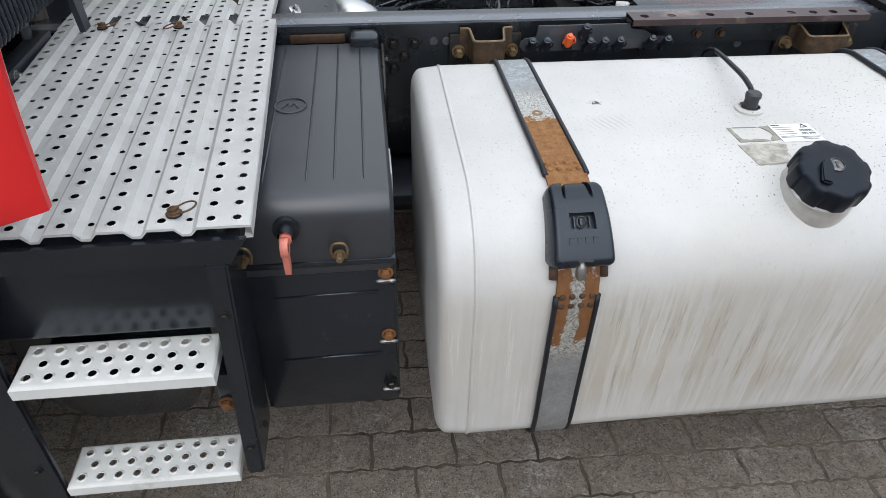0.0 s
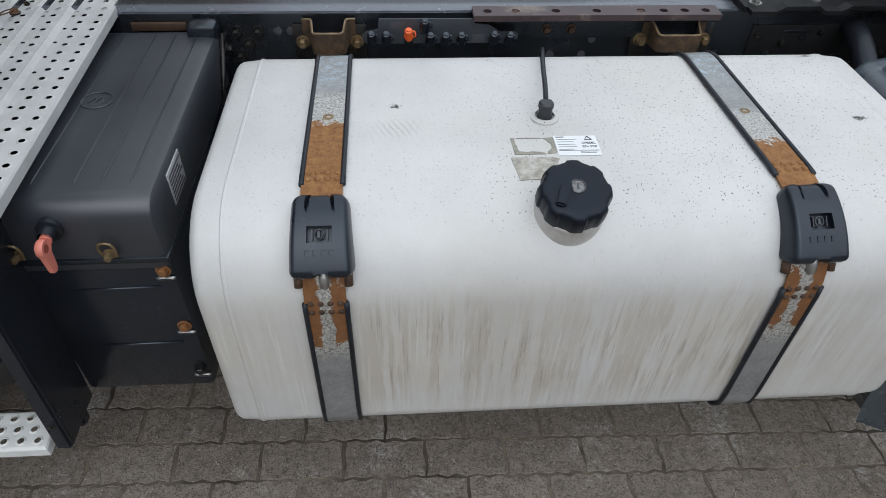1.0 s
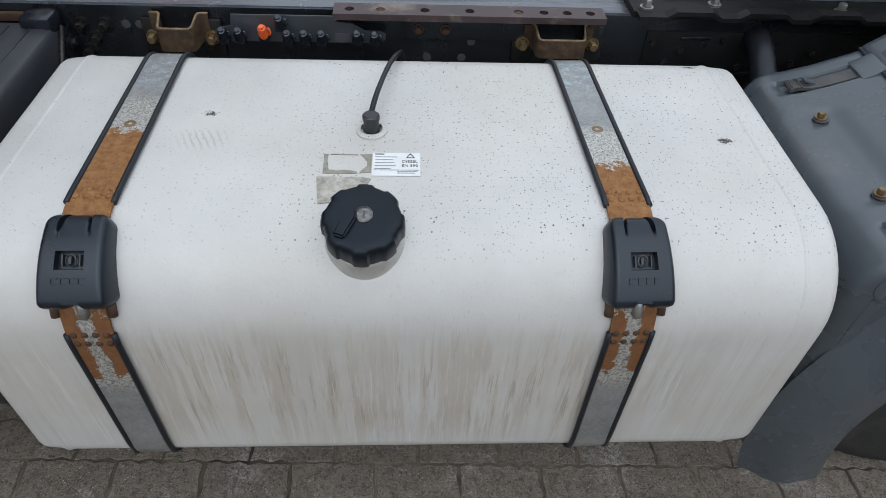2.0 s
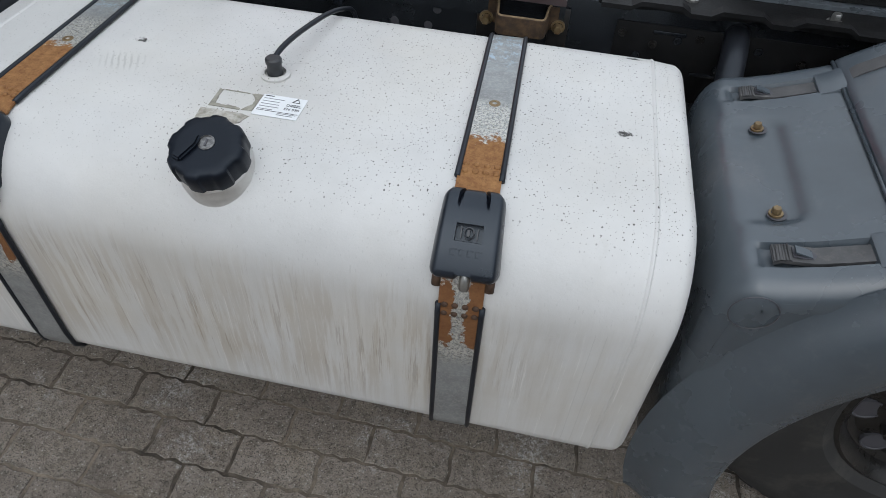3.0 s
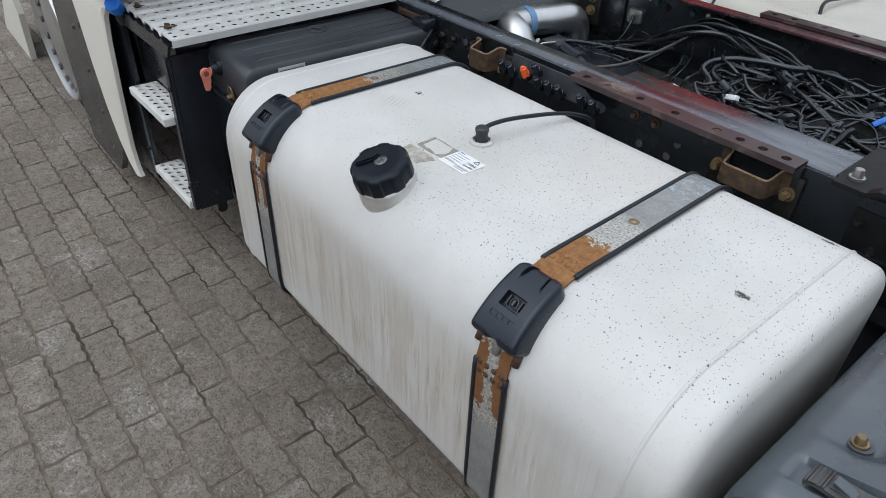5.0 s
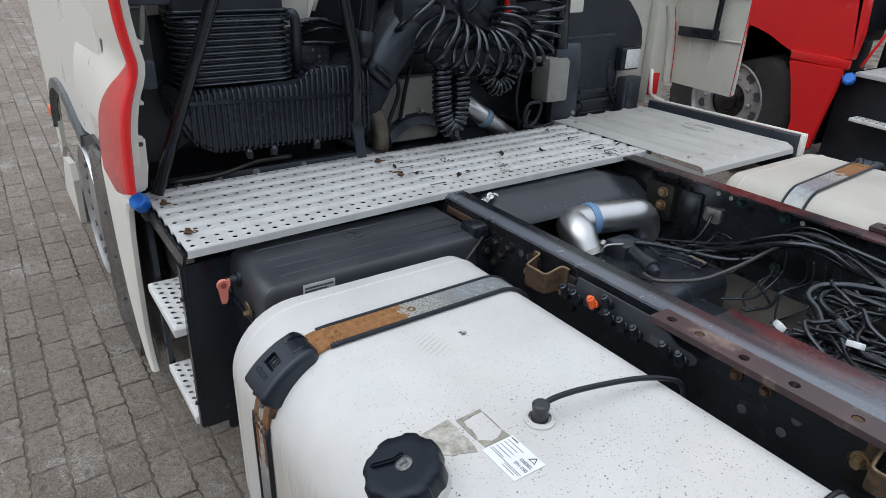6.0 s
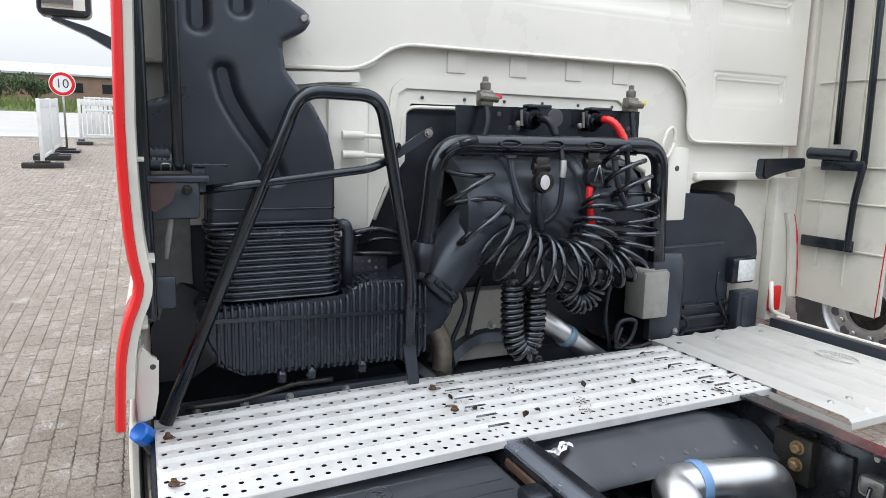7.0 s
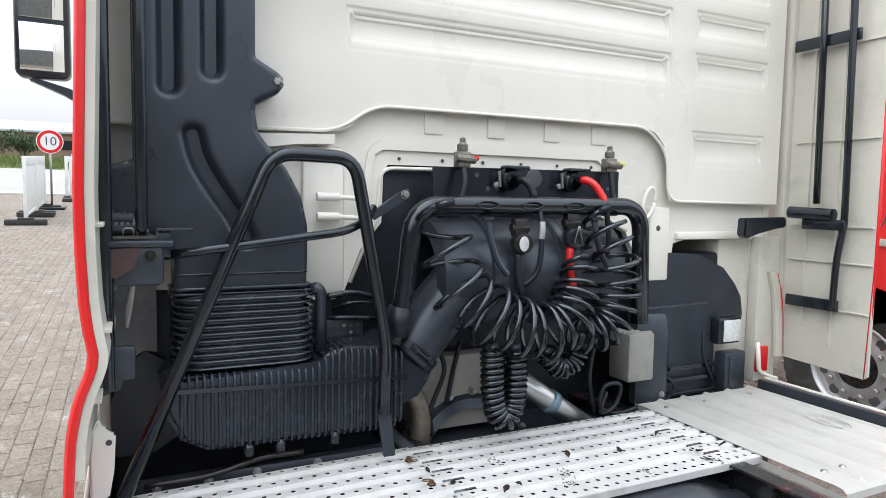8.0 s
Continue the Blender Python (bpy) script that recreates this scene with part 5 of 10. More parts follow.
for x, z in ((-0.527, 0.770), (-0.545, 0.436), (-0.915, 0.42)):
    part("bolt", bolt(B(), (x, -1.243, z), (0, -1, 0), 0.0055, 0.005), M_GREASE, frame_, smooth=30)
for z, m in ((0.62, 1), (0.53, 1), (0.40, 1)):
    part("bolt", bolt(B(), (-0.536, -1.165, z), (0, -1, 0), 0.0065, 0.007), M_GREASE, frame_, smooth=30)
bm = B()
box(bm, -1.0, -0.63, -1.04, -1.02, 0.40, 0.895, 0.01)
part("back_panel", bm, M_PLASTIC, frame_, "plain black panel behind the steps", 30)
# Black block added under the plate so that its holes read dark.
bm = B()
box(bm, -0.905, -0.545, -1.20, -0.48, 0.70, 0.893, 0.01)
part("hole_backing", bm, M_PLASTIC, frame_, "black block added under the walkway to darken its holes", 30)
bm = B()
skin(bm, [[(x, y, z) for x, y in rrect(-0.93 + w, -0.622 - w, -1.165 + w, -1.03, (0.03,) * 4, 0.0, 5)] for z, w in ((0.378, 0.075), (0.385, 0.055), (0.40, 0.047), (0.53, 0.0), (0.535, 0.004))])
part("lower_tub", bm, M_PLASTIC, frame_, smooth=40)
bm = B()
box(bm, -0.606, -0.530, -1.15, -1.06, 0.660, 0.80, 0.008)
part("rear_bracket", bm, M_PLASTIC, frame_, smooth=30)
bm = B()
box(bm, -0.612, -0.55, -1.15, -1.06, 0.430, 0.530, 0.008)
part("rear_bracket", bm, M_PLASTIC, frame_, smooth=30)
for x, z in ((-0.586, 0.761), (-0.596, 0.452)):
    part("bolt", bolt(B(), (x, -1.15, z), (0, -1, 0), 0.011, 0.010), M_RUST, frame_, smooth=30)


def step_tread(x0, x1, y0, y1, z):
    s = thing("step_tread", ((x0 + x1) / 2, (y0 + y1) / 2, z - 0.03), "white perforated step tread with rimmed holes", "step", "access steps")
    bm = B()
    rows = np.linspace(y0 + 0.004, y1 - 0.004, 4)
    for k, (a, b) in enumerate(zip(rows, rows[1:])):
        n = 8 if k == 1 else 9
        inset = 0.016 if k == 1 else 0.0
        step = (x1 - x0 - 0.012 - 2 * inset) / n
        for j in range(n):
            cx, cy = x0 + 0.006 + inset + (j + 0.5) * step, (a + b) / 2
            hx, hy = step / 2, (b - a) / 2
            o = [bm.verts.new((cx + hx * u, cy + hy * v, z)) for u, v in ((1, 0), (1, 1), (0, 1), (-1, 1), (-1, 0), (-1, -1), (0, -1), (1, -1))]
            ring = [[bm.verts.new((cx + q * math.cos(i * math.tau / 8), cy + q * math.sin(i * math.tau / 8), h)) for i in range(8)] for q, h in ((0.0110, z + 0.0002), (0.0077, z + 0.0028), (0.0066, z + 0.0015))]
            for i in range(8):
                q = (i + 1) % 8
                bm.faces.new((o[i], o[q], ring[0][q], ring[0][i]))
                bm.faces.new((ring[0][i], ring[0][q], ring[1][q], ring[1][i]))
                bm.faces.new((ring[1][i], ring[1][q], ring[2][q], ring[2][i]))
        if inset:
            quad(bm, (x0 + 0.006, a, z), (x0 + 0.006 + inset, a, z), (x0 + 0.006 + inset, b, z), (x0 + 0.006, b, z))
            quad(bm, (x1 - 0.006 - inset, a, z), (x1 - 0.006, a, z), (x1 - 0.006, b, z), (x1 - 0.006 - inset, b, z))
    # The rounded skirt.
    out = [(x0 + 0.006, y0 + 0.004), (x1 - 0.006, y0 + 0.004), (x1 - 0.006, y1 - 0.004), (x0 + 0.006, y1 - 0.004)]
    for e, zz in ((0, z), (0.003, z - 0.001), (0.006, z - 0.005), (0.006, z - 0.026)):
        ring = [(x0 + 0.006 - e, y0 + 0.004 - e, zz), (x1 - 0.006 + e, y0 + 0.004 - e, zz), (x1 - 0.006 + e, y1 - 0.004 + e, zz), (x0 + 0.006 - e, y1 - 0.004 + e, zz)]
        if e:
            for k in range(4):
                quad(bm, last[k], last[(k + 1) % 4], ring[(k + 1) % 4], ring[k])
        last = ring
    bmesh.ops.remove_doubles(bm, verts=bm.verts, dist=0.0004)
    part("tread", bm, M_WHITE, s, smooth=False)
    return s


step_tread(-0.862, -0.560, -1.268, -1.180, 0.672)
step_tread(-0.885, -0.578, -1.246, -1.160, 0.366)

# ---- black equipment box ----
bx = thing("equipment_box", (-0.40, -0.8, 0.38), "black plastic battery box with a domed lid beside the tank", "battery box")
bm = B()
box(bm, -0.532, -0.268, -1.118, -0.50, 0.375, 0.762, 0.012)
part("lower_case", bm, M_PLASTIC, bx, smooth=30)
bm = B()
rings = []
for x, ins in ((-0.530, 0.04), (-0.5300, 0.014), (-0.525, 0.004), (-0.514, 0.0), (-0.286, 0.0), (-0.274, 0.004), (-0.2690, 0.013), (-0.267, 0.04)):
    rings.append([(x, y, z) for y, z in rrect(-1.122, -0.485, 0.735, 0.882, (0.004, 0.004, 0.025, 0.042), ins * 0.8, 6)])
lidb = part("lid", skin(bm, rings), M_BOXLID, bx, "domed black plastic lid")
bm = B()
box(bm, -0.534, -0.266, -1.126, -0.49, 0.752, 0.764, 0.004)
part("rim", bm, M_PLASTIC, bx, smooth=30)
for x in (-0.475, -0.405, -0.36, -0.312):
    bm = B()
    tube(bm, [(x, -0.52, 0.882), (x, -1.05, 0.882), (x, -1.085, 0.877)], 0.0022, 6)
    part("lid_rib", bm, M_BOXLID, lidb, smooth=True)
bm = B()
tube(bm, [(-0.447 + 0.030 * math.cos(k * math.tau / 24), -0.80 + 0.030 * math.sin(k * math.tau / 24), 0.883) for k in range(25)], 0.002, 5)
tube(bm, [(-0.462, -0.81, 0.883), (-0.452, -0.79, 0.883), (-0.447, -0.805, 0.883), (-0.440, -0.79, 0.883), (-0.432, -0.81, 0.883)], 0.0018, 5)
part("embossed_badge", bm, M_BOXLID, lidb, smooth=True)
bm = B()
box(bm, -0.2685, -0.2655, -1.026, -0.944, 0.800, 0.866, 0.001)
plate = part("data_plate", bm, surface("grey_data_plate", (0.40, 0.41, 0.42), 0.4, 0.2, vary=0.12, scale=40), bx, "grey printed data plate", 30)
for k in range(7):
    bm = B()
    box(bm, -0.2656, -0.2650, -1.022, -0.949 - 0.008 * (k % 3), 0.805 + 0.0082 * k, 0.8095 + 0.0082 * k)
    part("print_line", bm, M_INK_HOLE, plate, smooth=False)
for z, x0 in ((0.683, -0.49), (0.523, -0.49)):
    bm = B()
    tube(bm, [(x0, -1.1185, z), (-0.30, -1.1185, z + 0.002)], [0.001, 0.004], 6)
    part("case_rib", bm, M_PLASTIC, bx, smooth=True)
for z, m in ((0.727, M_RUST), (0.575, M_RUST), (0.435, M_GREASE)):
    part("bolt", bolt(B(), (-0.286, -1.118, z), (0, -1, 0), 0.009, 0.009), m, bx, smooth=30)
    bm = B()
    lathe(bm, [(0.018, 0), (0.016, 0.004), (0.010, 0.005)], 16, toward((-0.286, -1.118, z - 0.019), (0, -1, 0)) @ Matrix.Diagonal((1, 0.25, 1, 1)))
    part("dimple", bm, M_STEEL, bx, "bare scraped slot", True)
for x in (-0.512, -0.359):
    bm = B()
    tube(bm, smooth_path([(x - 0.010, -1.128, 0.772), (x - 0.0135, -1.132, 0.792), (x - 0.008, -1.134, 0.807), (x + 0.008, -1.134, 0.807), (x + 0.0135, -1.132, 0.792), (x + 0.010, -1.128, 0.772)], 4), 0.0026, 6)
    rg = part("latch_ring", bm, M_ZINC, bx, "yellowed wire latch ring", True)
    part("latch_screw", bolt(B(), (x, -1.126, 0.780), (0, -1, 0), 0.0068, 0.014), M_ZINC, rg, smooth=30)
bm = B()
lathe(bm, [(0.021, -0.01), (0.021, 0.012), (0.014, 0.013), (0.012, 0.03)], 18, toward((-0.438, -1.118, 0.836), (0, -1, 0)))
part("switch_boss", bm, M_RUBBER, bx, smooth=40)
lever = thing("battery_switch", (-0.439, -1.15, 0.836), "faded red plastic battery isolator lever", "switch")
bm = B()
tube(bm, [(-0.438, -1.13, 0.834), (-0.438, -1.150, 0.832)], 0.010, 14)
part("shaft", bm, M_LEVER, lever, smooth=40)
bm = B()
lathe(bm, [(0.008, -0.005), (0.0145, -0.006), (0.0155, -0.003), (0.0155, 0.003), (0.0145, 0.006), (0.008, 0.005), (0.008, -0.005)], 24, toward((-0.438, -1.163, 0.828), (1, 0, 0)))
prism(bm, [(-1.176, 0.824), (-1.166, 0.818), (-1.152, 0.822), (-1.156, 0.786), (-1.162, 0.778), (-1.171, 0.780)], "x", -0.4425, -0.4335)
paddle = part("paddle", bm, M_LEVER, lever, "round-ended red paddle", 30)
part("boss", lathe(B(), [(0.0078, -0.004), (0.0078, 0.005), (0.005, 0.006), (0, 0.004)], 16, toward((-0.438, -1.163, 0.828), (1, 0, 0))), surface("dark_red_boss", (0.22, 0.05, 0.035), 0.5), paddle, smooth=40)
# The clip and gas strut at the back corner.
bm = B()
box(bm, -0.335, -0.268, -0.53, -0.47, 0.86, 0.905, 0.012)
part("hinge", bm, M_PLASTIC, bx, smooth=30)
bm = B()
tube(bm, [(-0.262, -0.50, 0.875), (-0.262, -0.62, 0.745)], 0.006, 8)
part("gas_strut", bm, M_GREASE, bx, "dark steel gas strut", True)
bm = B()
prism(bm, [(-0.512, 0.86), (-0.472, 0.868), (-0.468, 0.76), (-0.50, 0.76), (-0.522, 0.82)], "x", -0.264, -0.258)
part("strut_plate", bm, M_PLASTIC, bx, smooth=False)
part("strut_bolt", bolt(B(), (-0.258, -0.49, 0.835), (1, 0, 0), 0.010, 0.008), M_GREASE, bx, smooth=30)
bm = B()
box(bm, -0.47, -0.345, -0.478, -0.468, 0.872, 0.892, 0.003)
part("rusty_strip", bm, M_LUG, bx, "rust-streaked edge strip", 30)

# ---- rear mudguard and wheel ----
mg = thing("mudguard", (1.6, -0.9, 0.25), "dull grey plastic rear mudguard with strapped-on middle section", "mudguard")
MY0, MY1 = -1.200, -0.62
WCX, WCZ = 1.83, 0.42


def hollow(x, y):
    """How deep the mudguard's top is pressed in: a shallow panel and two strap slots."""
    mid, half = -0.918, 0.152 - 0.35 * max(0.0, x - 1.28)
    d = 0.0120 * (0.45 + 0.55 * step01(x, 1.225, 1.31)) * step01(x, 1.214, 1.228) * (1 - step01(x, 1.290, 1.326)) * (1 - step01(abs(y - mid), half - 0.030, half))
    for c in (-1.128, -0.695):
        d += 0.011 * step01(x, 1.226, 1.246) * (1 - step01(abs(y - c), 0.021, 0.025))
    return d


prof = [(1.235, 0.22), (1.205, 0.30), (1.190, 0.50), (1.187, 0.70), (1.188, 0.76), (1.191, 0.795), (1.196, 0.818), (1.203, 0.836), (1.212, 0.850), (1.222, 0.859), (1.232, 0.8645)]
prof += [(x, float(np.interp(x, [1.232, 1.27, 1.32, 1.39, 1.415], [0.8645, 0.872, 0.887, 0.914, 0.924]))) for x in np.linspace(1.238, 1.408, 44)]
rows_y = [(MY1, 0.022), (MY1 - 0.003, 0.010), (MY1 - 0.010, 0.003), (MY1 - 0.02, 0.0)]
rows_y += [(y, 0.0) for y in np.linspace(MY1 - 0.028, MY0 + 0.042, 100)]
rows_y += [(MY0 + 0.040 * (1 - math.sin(radians(a))), 0.040 * (1 - math.cos(radians(a)))) for a in range(15, 91, 15)]
rows_y += [(MY0, 0.046)]
bm = B()
rings = []
for y, ins in rows_y:
    ring = []
    for k, (x, z) in enumerate(prof):
        a, b = prof[max(k - 1, 0)], prof[min(k + 1, len(prof) - 1)]
        t = Vector((b[0] - a[0], b[1] - a[1])).normalized()
        n = Vector((t.y, -t.x))
        d = ins + (hollow(x, y) if z > 0.85 else 0.0)
        ring.append((x + n.x * d, y, z + n.y * d))
    rings.append(ring)
skin(bm, rings, close=False, ends=False)
# The outer cheek and the floor under the top.
prism(bm, [(1.265, 0.22), (1.230, 0.32), (1.218, 0.50), (1.212, 0.72), (1.216, 0.785), (1.230, 0.825), (1.262, 0.842), (1.33, 0.860), (1.408, 0.892), (1.43, 0.82), (1.38, 0.72), (1.34, 0.60), (1.32, 0.45), (1.31, 0.22)], "y", MY0 + 0.0022, MY0 + 0.012)
prism(bm, [(1.222, 0.50), (1.222, 0.78), (1.255, 0.835), (1.40, 0.875), (1.40, 0.86), (1.27, 0.82), (1.24, 0.77), (1.24, 0.50)], "y", MY0 + 0.02, MY1)
part("front_section", bm, M_FENDER, mg, smooth=50)


def on_arc(r, a):
    return WCX + r * math.cos(radians(a)), WCZ + r * math.sin(radians(a))


# The rolled lip round the wheel opening.
bm = B()
rings = []
for a in range(196, 40, -4):
    ring = []
    for r, y in ((0.664, MY0 + 0.004), (0.652, MY0 - 0.003), (0.636, MY0 - 0.016), (0.618, MY0 - 0.033), (0.600, MY0 - 0.045), (0.578, MY0 - 0.050), (0.520, MY0 - 0.046), (0.505, MY0 - 0.036), (0.500, MY0 + 0.02), (0.62, MY0 + 0.02)):
        x, z = on_arc(r, a)
        ring.append((x, y, z))
    rings.append(ring)
part("arch_lip", skin(bm, rings), M_FENDER, mg, smooth=50)
# Middle section over the wheel.
bm = B()
rings = []
for a in [129.6, 129.2] + list(range(128, 27, -4)):
    e = 0.004 if a == 129.6 else 0.0
    ring = []
    for r, y in ((0.62, MY1), (0.650, MY1 - 0.002), (0.658, MY1 - 0.010), (0.661, MY1 - 0.025), (0.661, MY0 + 0.045), (0.656, MY0 + 0.024), (0.643, MY0 + 0.008), (0.625, MY0), (0.60, MY0 - 0.002), (0.59, MY0 + 0.01), (0.60, MY0 + 0.03)):
        x, z = on_arc(r - e, a)
        ring.append((x, y, z))
    rings.append(ring)
part("middle_section", skin(bm, rings), M_FENDER, mg, smooth=50)
bm = B()
rings = []
for a in (134, 131, 129, 126):
    rings.append([(*on_arc(r, a)[:1], y, on_arc(r, a)[1]) for r, y in ((0.640, MY1 - 0.004), (0.640, MY0 + 0.03), (0.625, MY0 + 0.006), (0.59, MY0 + 0.004), (0.59, MY0 + 0.02), (0.61, MY1 - 0.004))])
part("seam_liner", skin(bm, rings), M_FENDER, mg, smooth=50)
# Joint bead along the seam.
bm = B()
bead = [(x, y, z) for y, (x, z) in ((MY1 - 0.012, on_arc(0.6580, 129.8)), (MY0 + 0.050, on_arc(0.6580, 129.8)), (MY0 + 0.024, on_arc(0.655, 129.8)), (MY0 + 0.008, on_arc(0.656, 129.8)), (MY0 - 0.004, on_arc(0.651, 130.0)), (MY0 - 0.017, on_arc(0.636, 130.0)), (MY0 - 0.034, on_arc(0.618, 129.8)), (MY0 - 0.046, on_arc(0.600, 129.6)), (MY0 - 0.051, on_arc(0.578, 129.4)), (MY0 - 0.047, on_arc(0.515, 129.0)))]
tube(bm, bead, 0.0034, 8)
part("seam_bead", bm, M_FENDER, mg, smooth=True)
for y in (-0.806, -1.034):
    zt = 0.8685
    part("bolt", bolt(B(), (1.272, y, zt), (-0.15, 0, 1), 0.0072, 0.010), M_ZINC, mg, "yellowed zinc bolt", 30)
    bm = B()
    lathe(bm, [(0.0150, 0), (0.0150, 0.0008), (0.010, 0.001)], 20, toward((1.274, y, zt - 0.0008), (-0.15, 0, 1)))
    part("bolt_seat", bm, M_INK_HOLE, mg, smooth=False)
bm = B()
tube(bm, [(1.238 + 0.034 * math.cos(a), MY0 - 0.0006, 0.818 + 0.034 * math.sin(a)) for a in np.linspace(0.3, math.tau + 0.1, 34)], 0.0011, 5)
part("round_blank", bm, M_INK_HOLE, mg, "round knock-out mark", True)
M_STRAPRUB = surface("worn_rubber_strap", (0.062, 0.062, 0.064), 0.55, vary=0.35, scale=30, grain=240, relief=0.4, dirt=(0.16, 0.15, 0.14), dirt_amount=0.3)
for y in (-1.128, -0.695):
    bm = B()
    pts = [(1.252, 0.871), (1.262, 0.8775), (1.285, 0.8785), (1.31, 0.881), (1.35, 0.895), (1.395, 0.912), (1.412, 0.928)]
    pts += [on_arc(0.664, a) for a in range(127, 95, -4)]
    skin(bm, [[(x, y - 0.0165, z), (x, y + 0.0165, z), (x + 0.002, y + 0.0165, z - 0.006), (x + 0.002, y - 0.0165, z - 0.006)] for x, z in pts])
    st = part("rubber_strap", bm, M_STRAPRUB, mg, "worn grey rubber hold-down strap", 40)
    bm = B()
    for k in range(6):
        x = 1.254 + 0.0038 * k
        tube(bm, [(x, y - 0.0165, 0.8735 + 0.0012 * k), (x, y + 0.0165, 0.8735 + 0.0012 * k)], 0.0016, 6)
    part("grip_ribs", bm, M_STRAPRUB, st, smooth=True)
    bm = B()
    prism(bm, [(1.2775, y - 0.010), (1.306, y - 0.009), (1.312, y), (1.306, y + 0.009), (1.2775, y + 0.010)], "z", 0.8795, 0.8812)
    part("slot", bm, M_INK_HOLE, st, smooth=False)
    bm = B()
    rings = [[(x, y - 0.0075, z), (x, y + 0.0075, z), (x, y + 0.0075, z - 0.003), (x, y - 0.0075, z - 0.003)] for x, z in ((1.279, 0.888), (1.290, 0.886), (1.304, 0.8825))]
    part("hook", skin(bm, rings), M_FENDER, st, "grey plastic hook through the strap", 30)
    # The bridge that guides the strap across the seam.
    bm = B()
    rings = []
    for x, z in ((1.376, 0.909), (1.381, 0.9135), (1.396, 0.9205), (1.410, 0.931), (1.422, 0.934)):
        rings.append([(x, y - 0.037, z - 0.012), (x, y - 0.033, z - 0.001), (x, y - 0.026, z + 0.0015), (x, y + 0.026, z + 0.0015), (x, y + 0.033, z - 0.001), (x, y + 0.037, z - 0.012)])
    part("strap_bridge", skin(bm, rings), M_FENDER, mg, smooth=40)


def tyre(at_m, r, w, parent, rim_r, mat_rim, holes_n=10):
    """Tyre, rim and nuts lying on z; at_m turns them in place."""
    bm = B()
    pr = [(rim_r * 0.98, -w * 0.42), (rim_r * 1.10, -w * 0.5), (r * 0.86, -w * 0.5), (r * 0.95, -w * 0.46), (r * 0.985, -w * 0.40), (r * 0.985, w * 0.40), (r * 0.95, w * 0.46), (r * 0.86, w * 0.5), (rim_r * 1.10, w * 0.5), (rim_r * 0.98, w * 0.42)]
    lathe(bm, pr, 48, at_m)
    ty = part("tyre", bm, M_TYRE, parent, smooth=35)
    blk = bpy.data.meshes.new("tread_block")
    bb = box(B(), r * 0.97, r, -0.028, 0.028, -w * 0.085, w * 0.085)
    bb.to_mesh(blk)
    bb.free()
    blk.materials.append(M_TYRE)
    for j, h in enumerate((-0.30, -0.10, 0.10, 0.30)):
        for k in range(36):
            a = (k + 0.5 * (j % 2)) * math.tau / 36
            ob = new("tread_block", blk)
            ob.parent = ty
            ob.matrix_basis = at_m @ pose(0, 0, w * h, 0, 0, math.degrees(a))
    bm = B()
    lathe(bm, [(rim_r, -w * 0.44), (rim_r * 1.02, w * 0.44), (rim_r * 0.98, w * 0.46), (rim_r * 0.93, w * 0.42), (rim_r * 0.90, w * 0.32), (rim_r * 0.84, w * 0.285), (rim_r * 0.70, w * 0.31), (rim_r * 0.60, w * 0.36), (rim_r * 0.50, w * 0.37), (rim_r * 0.46, w * 0.30)], 40, at_m)
    rim = part("rim", bm, mat_rim, parent, smooth=35)
    bm = B()
    lathe(bm, [(rim_r * 0.46, w * 0.28), (rim_r * 0.30, w * 0.34), (rim_r * 0.28, w * 0.46), (rim_r * 0.2, w * 0.5), (0, w * 0.5)], 24, at_m)
    part("hub", bm, M_GREASE, parent, smooth=35)
    for k in range(holes_n):
        a = k * math.tau / holes_n
        m = at_m @ pose(rim_r * 0.63 * math.cos(a), rim_r * 0.63 * math.sin(a), w * 0.355)
        part("wheel_nut", lathe(B(), [(0.016, -0.01), (0.016, 0.016), (0.011, 0.02), (0, 0.02)], 6, m), M_STEEL if mat_rim is M_RIM else M_GREASE, rim, smooth=30)
        a += math.tau / holes_n / 2
        m = at_m @ pose(rim_r * 0.77 * math.cos(a), rim_r * 0.77 * math.sin(a), w * 0.305)
        part("hand_hole", lathe(B(), [(0.034, -0.006), (0.032, 0.003), (0.028, 0.003), (0.027, 0.0015), (0, 0.001)], 16, m), M_INK_HOLE, rim, smooth=30)


rw = thing("rear_wheel", (1.88, -0.95, 0.0), "dusty black truck tyre under the grey mudguard", "wheel", at=YARD)
tyre(toward((1.88, -0.90, 0.52), (0, -1, 0)), 0.52, 0.30, rw, 0.27, M_GREASE)

# ---- fifth wheel and its plate ----
fw = thing("fifth_wheel", (1.5, 0.0, 0.915), "greasy grey fifth-wheel mounting plate and coupling", "fifth wheel")
for side in (-1, 1):
    bm = B()
    prism(bm, [(0.97, side * 0.30), (0.97, side * 0.490), (1.02, side * 0.505), (1.10, side * 0.490), (1.20, side * 0.505), (1.30, side * 0.490), (1.42, side * 0.505), (2.0, side * 0.505), (2.0, side * 0.30)], "z", 0.916, 0.930)
    part("mounting_plate", bm, M_TAR, fw, smooth=False)
bm = B()
prism(bm, [(1.02, -0.36), (1.06, -0.418), (2.0, -0.418), (2.0, 0.418), (1.06, 0.418), (1.02, 0.36)], "z", 0.931, 0.940)
part("base_plate", bm, surface("grey_coupling_paint", (0.12, 0.14, 0.16), 0.3, 0.3, vary=0.25, scale=10, dirt=(0.05, 0.045, 0.045), dirt_amount=0.5), fw, smooth=30)
bm = B()
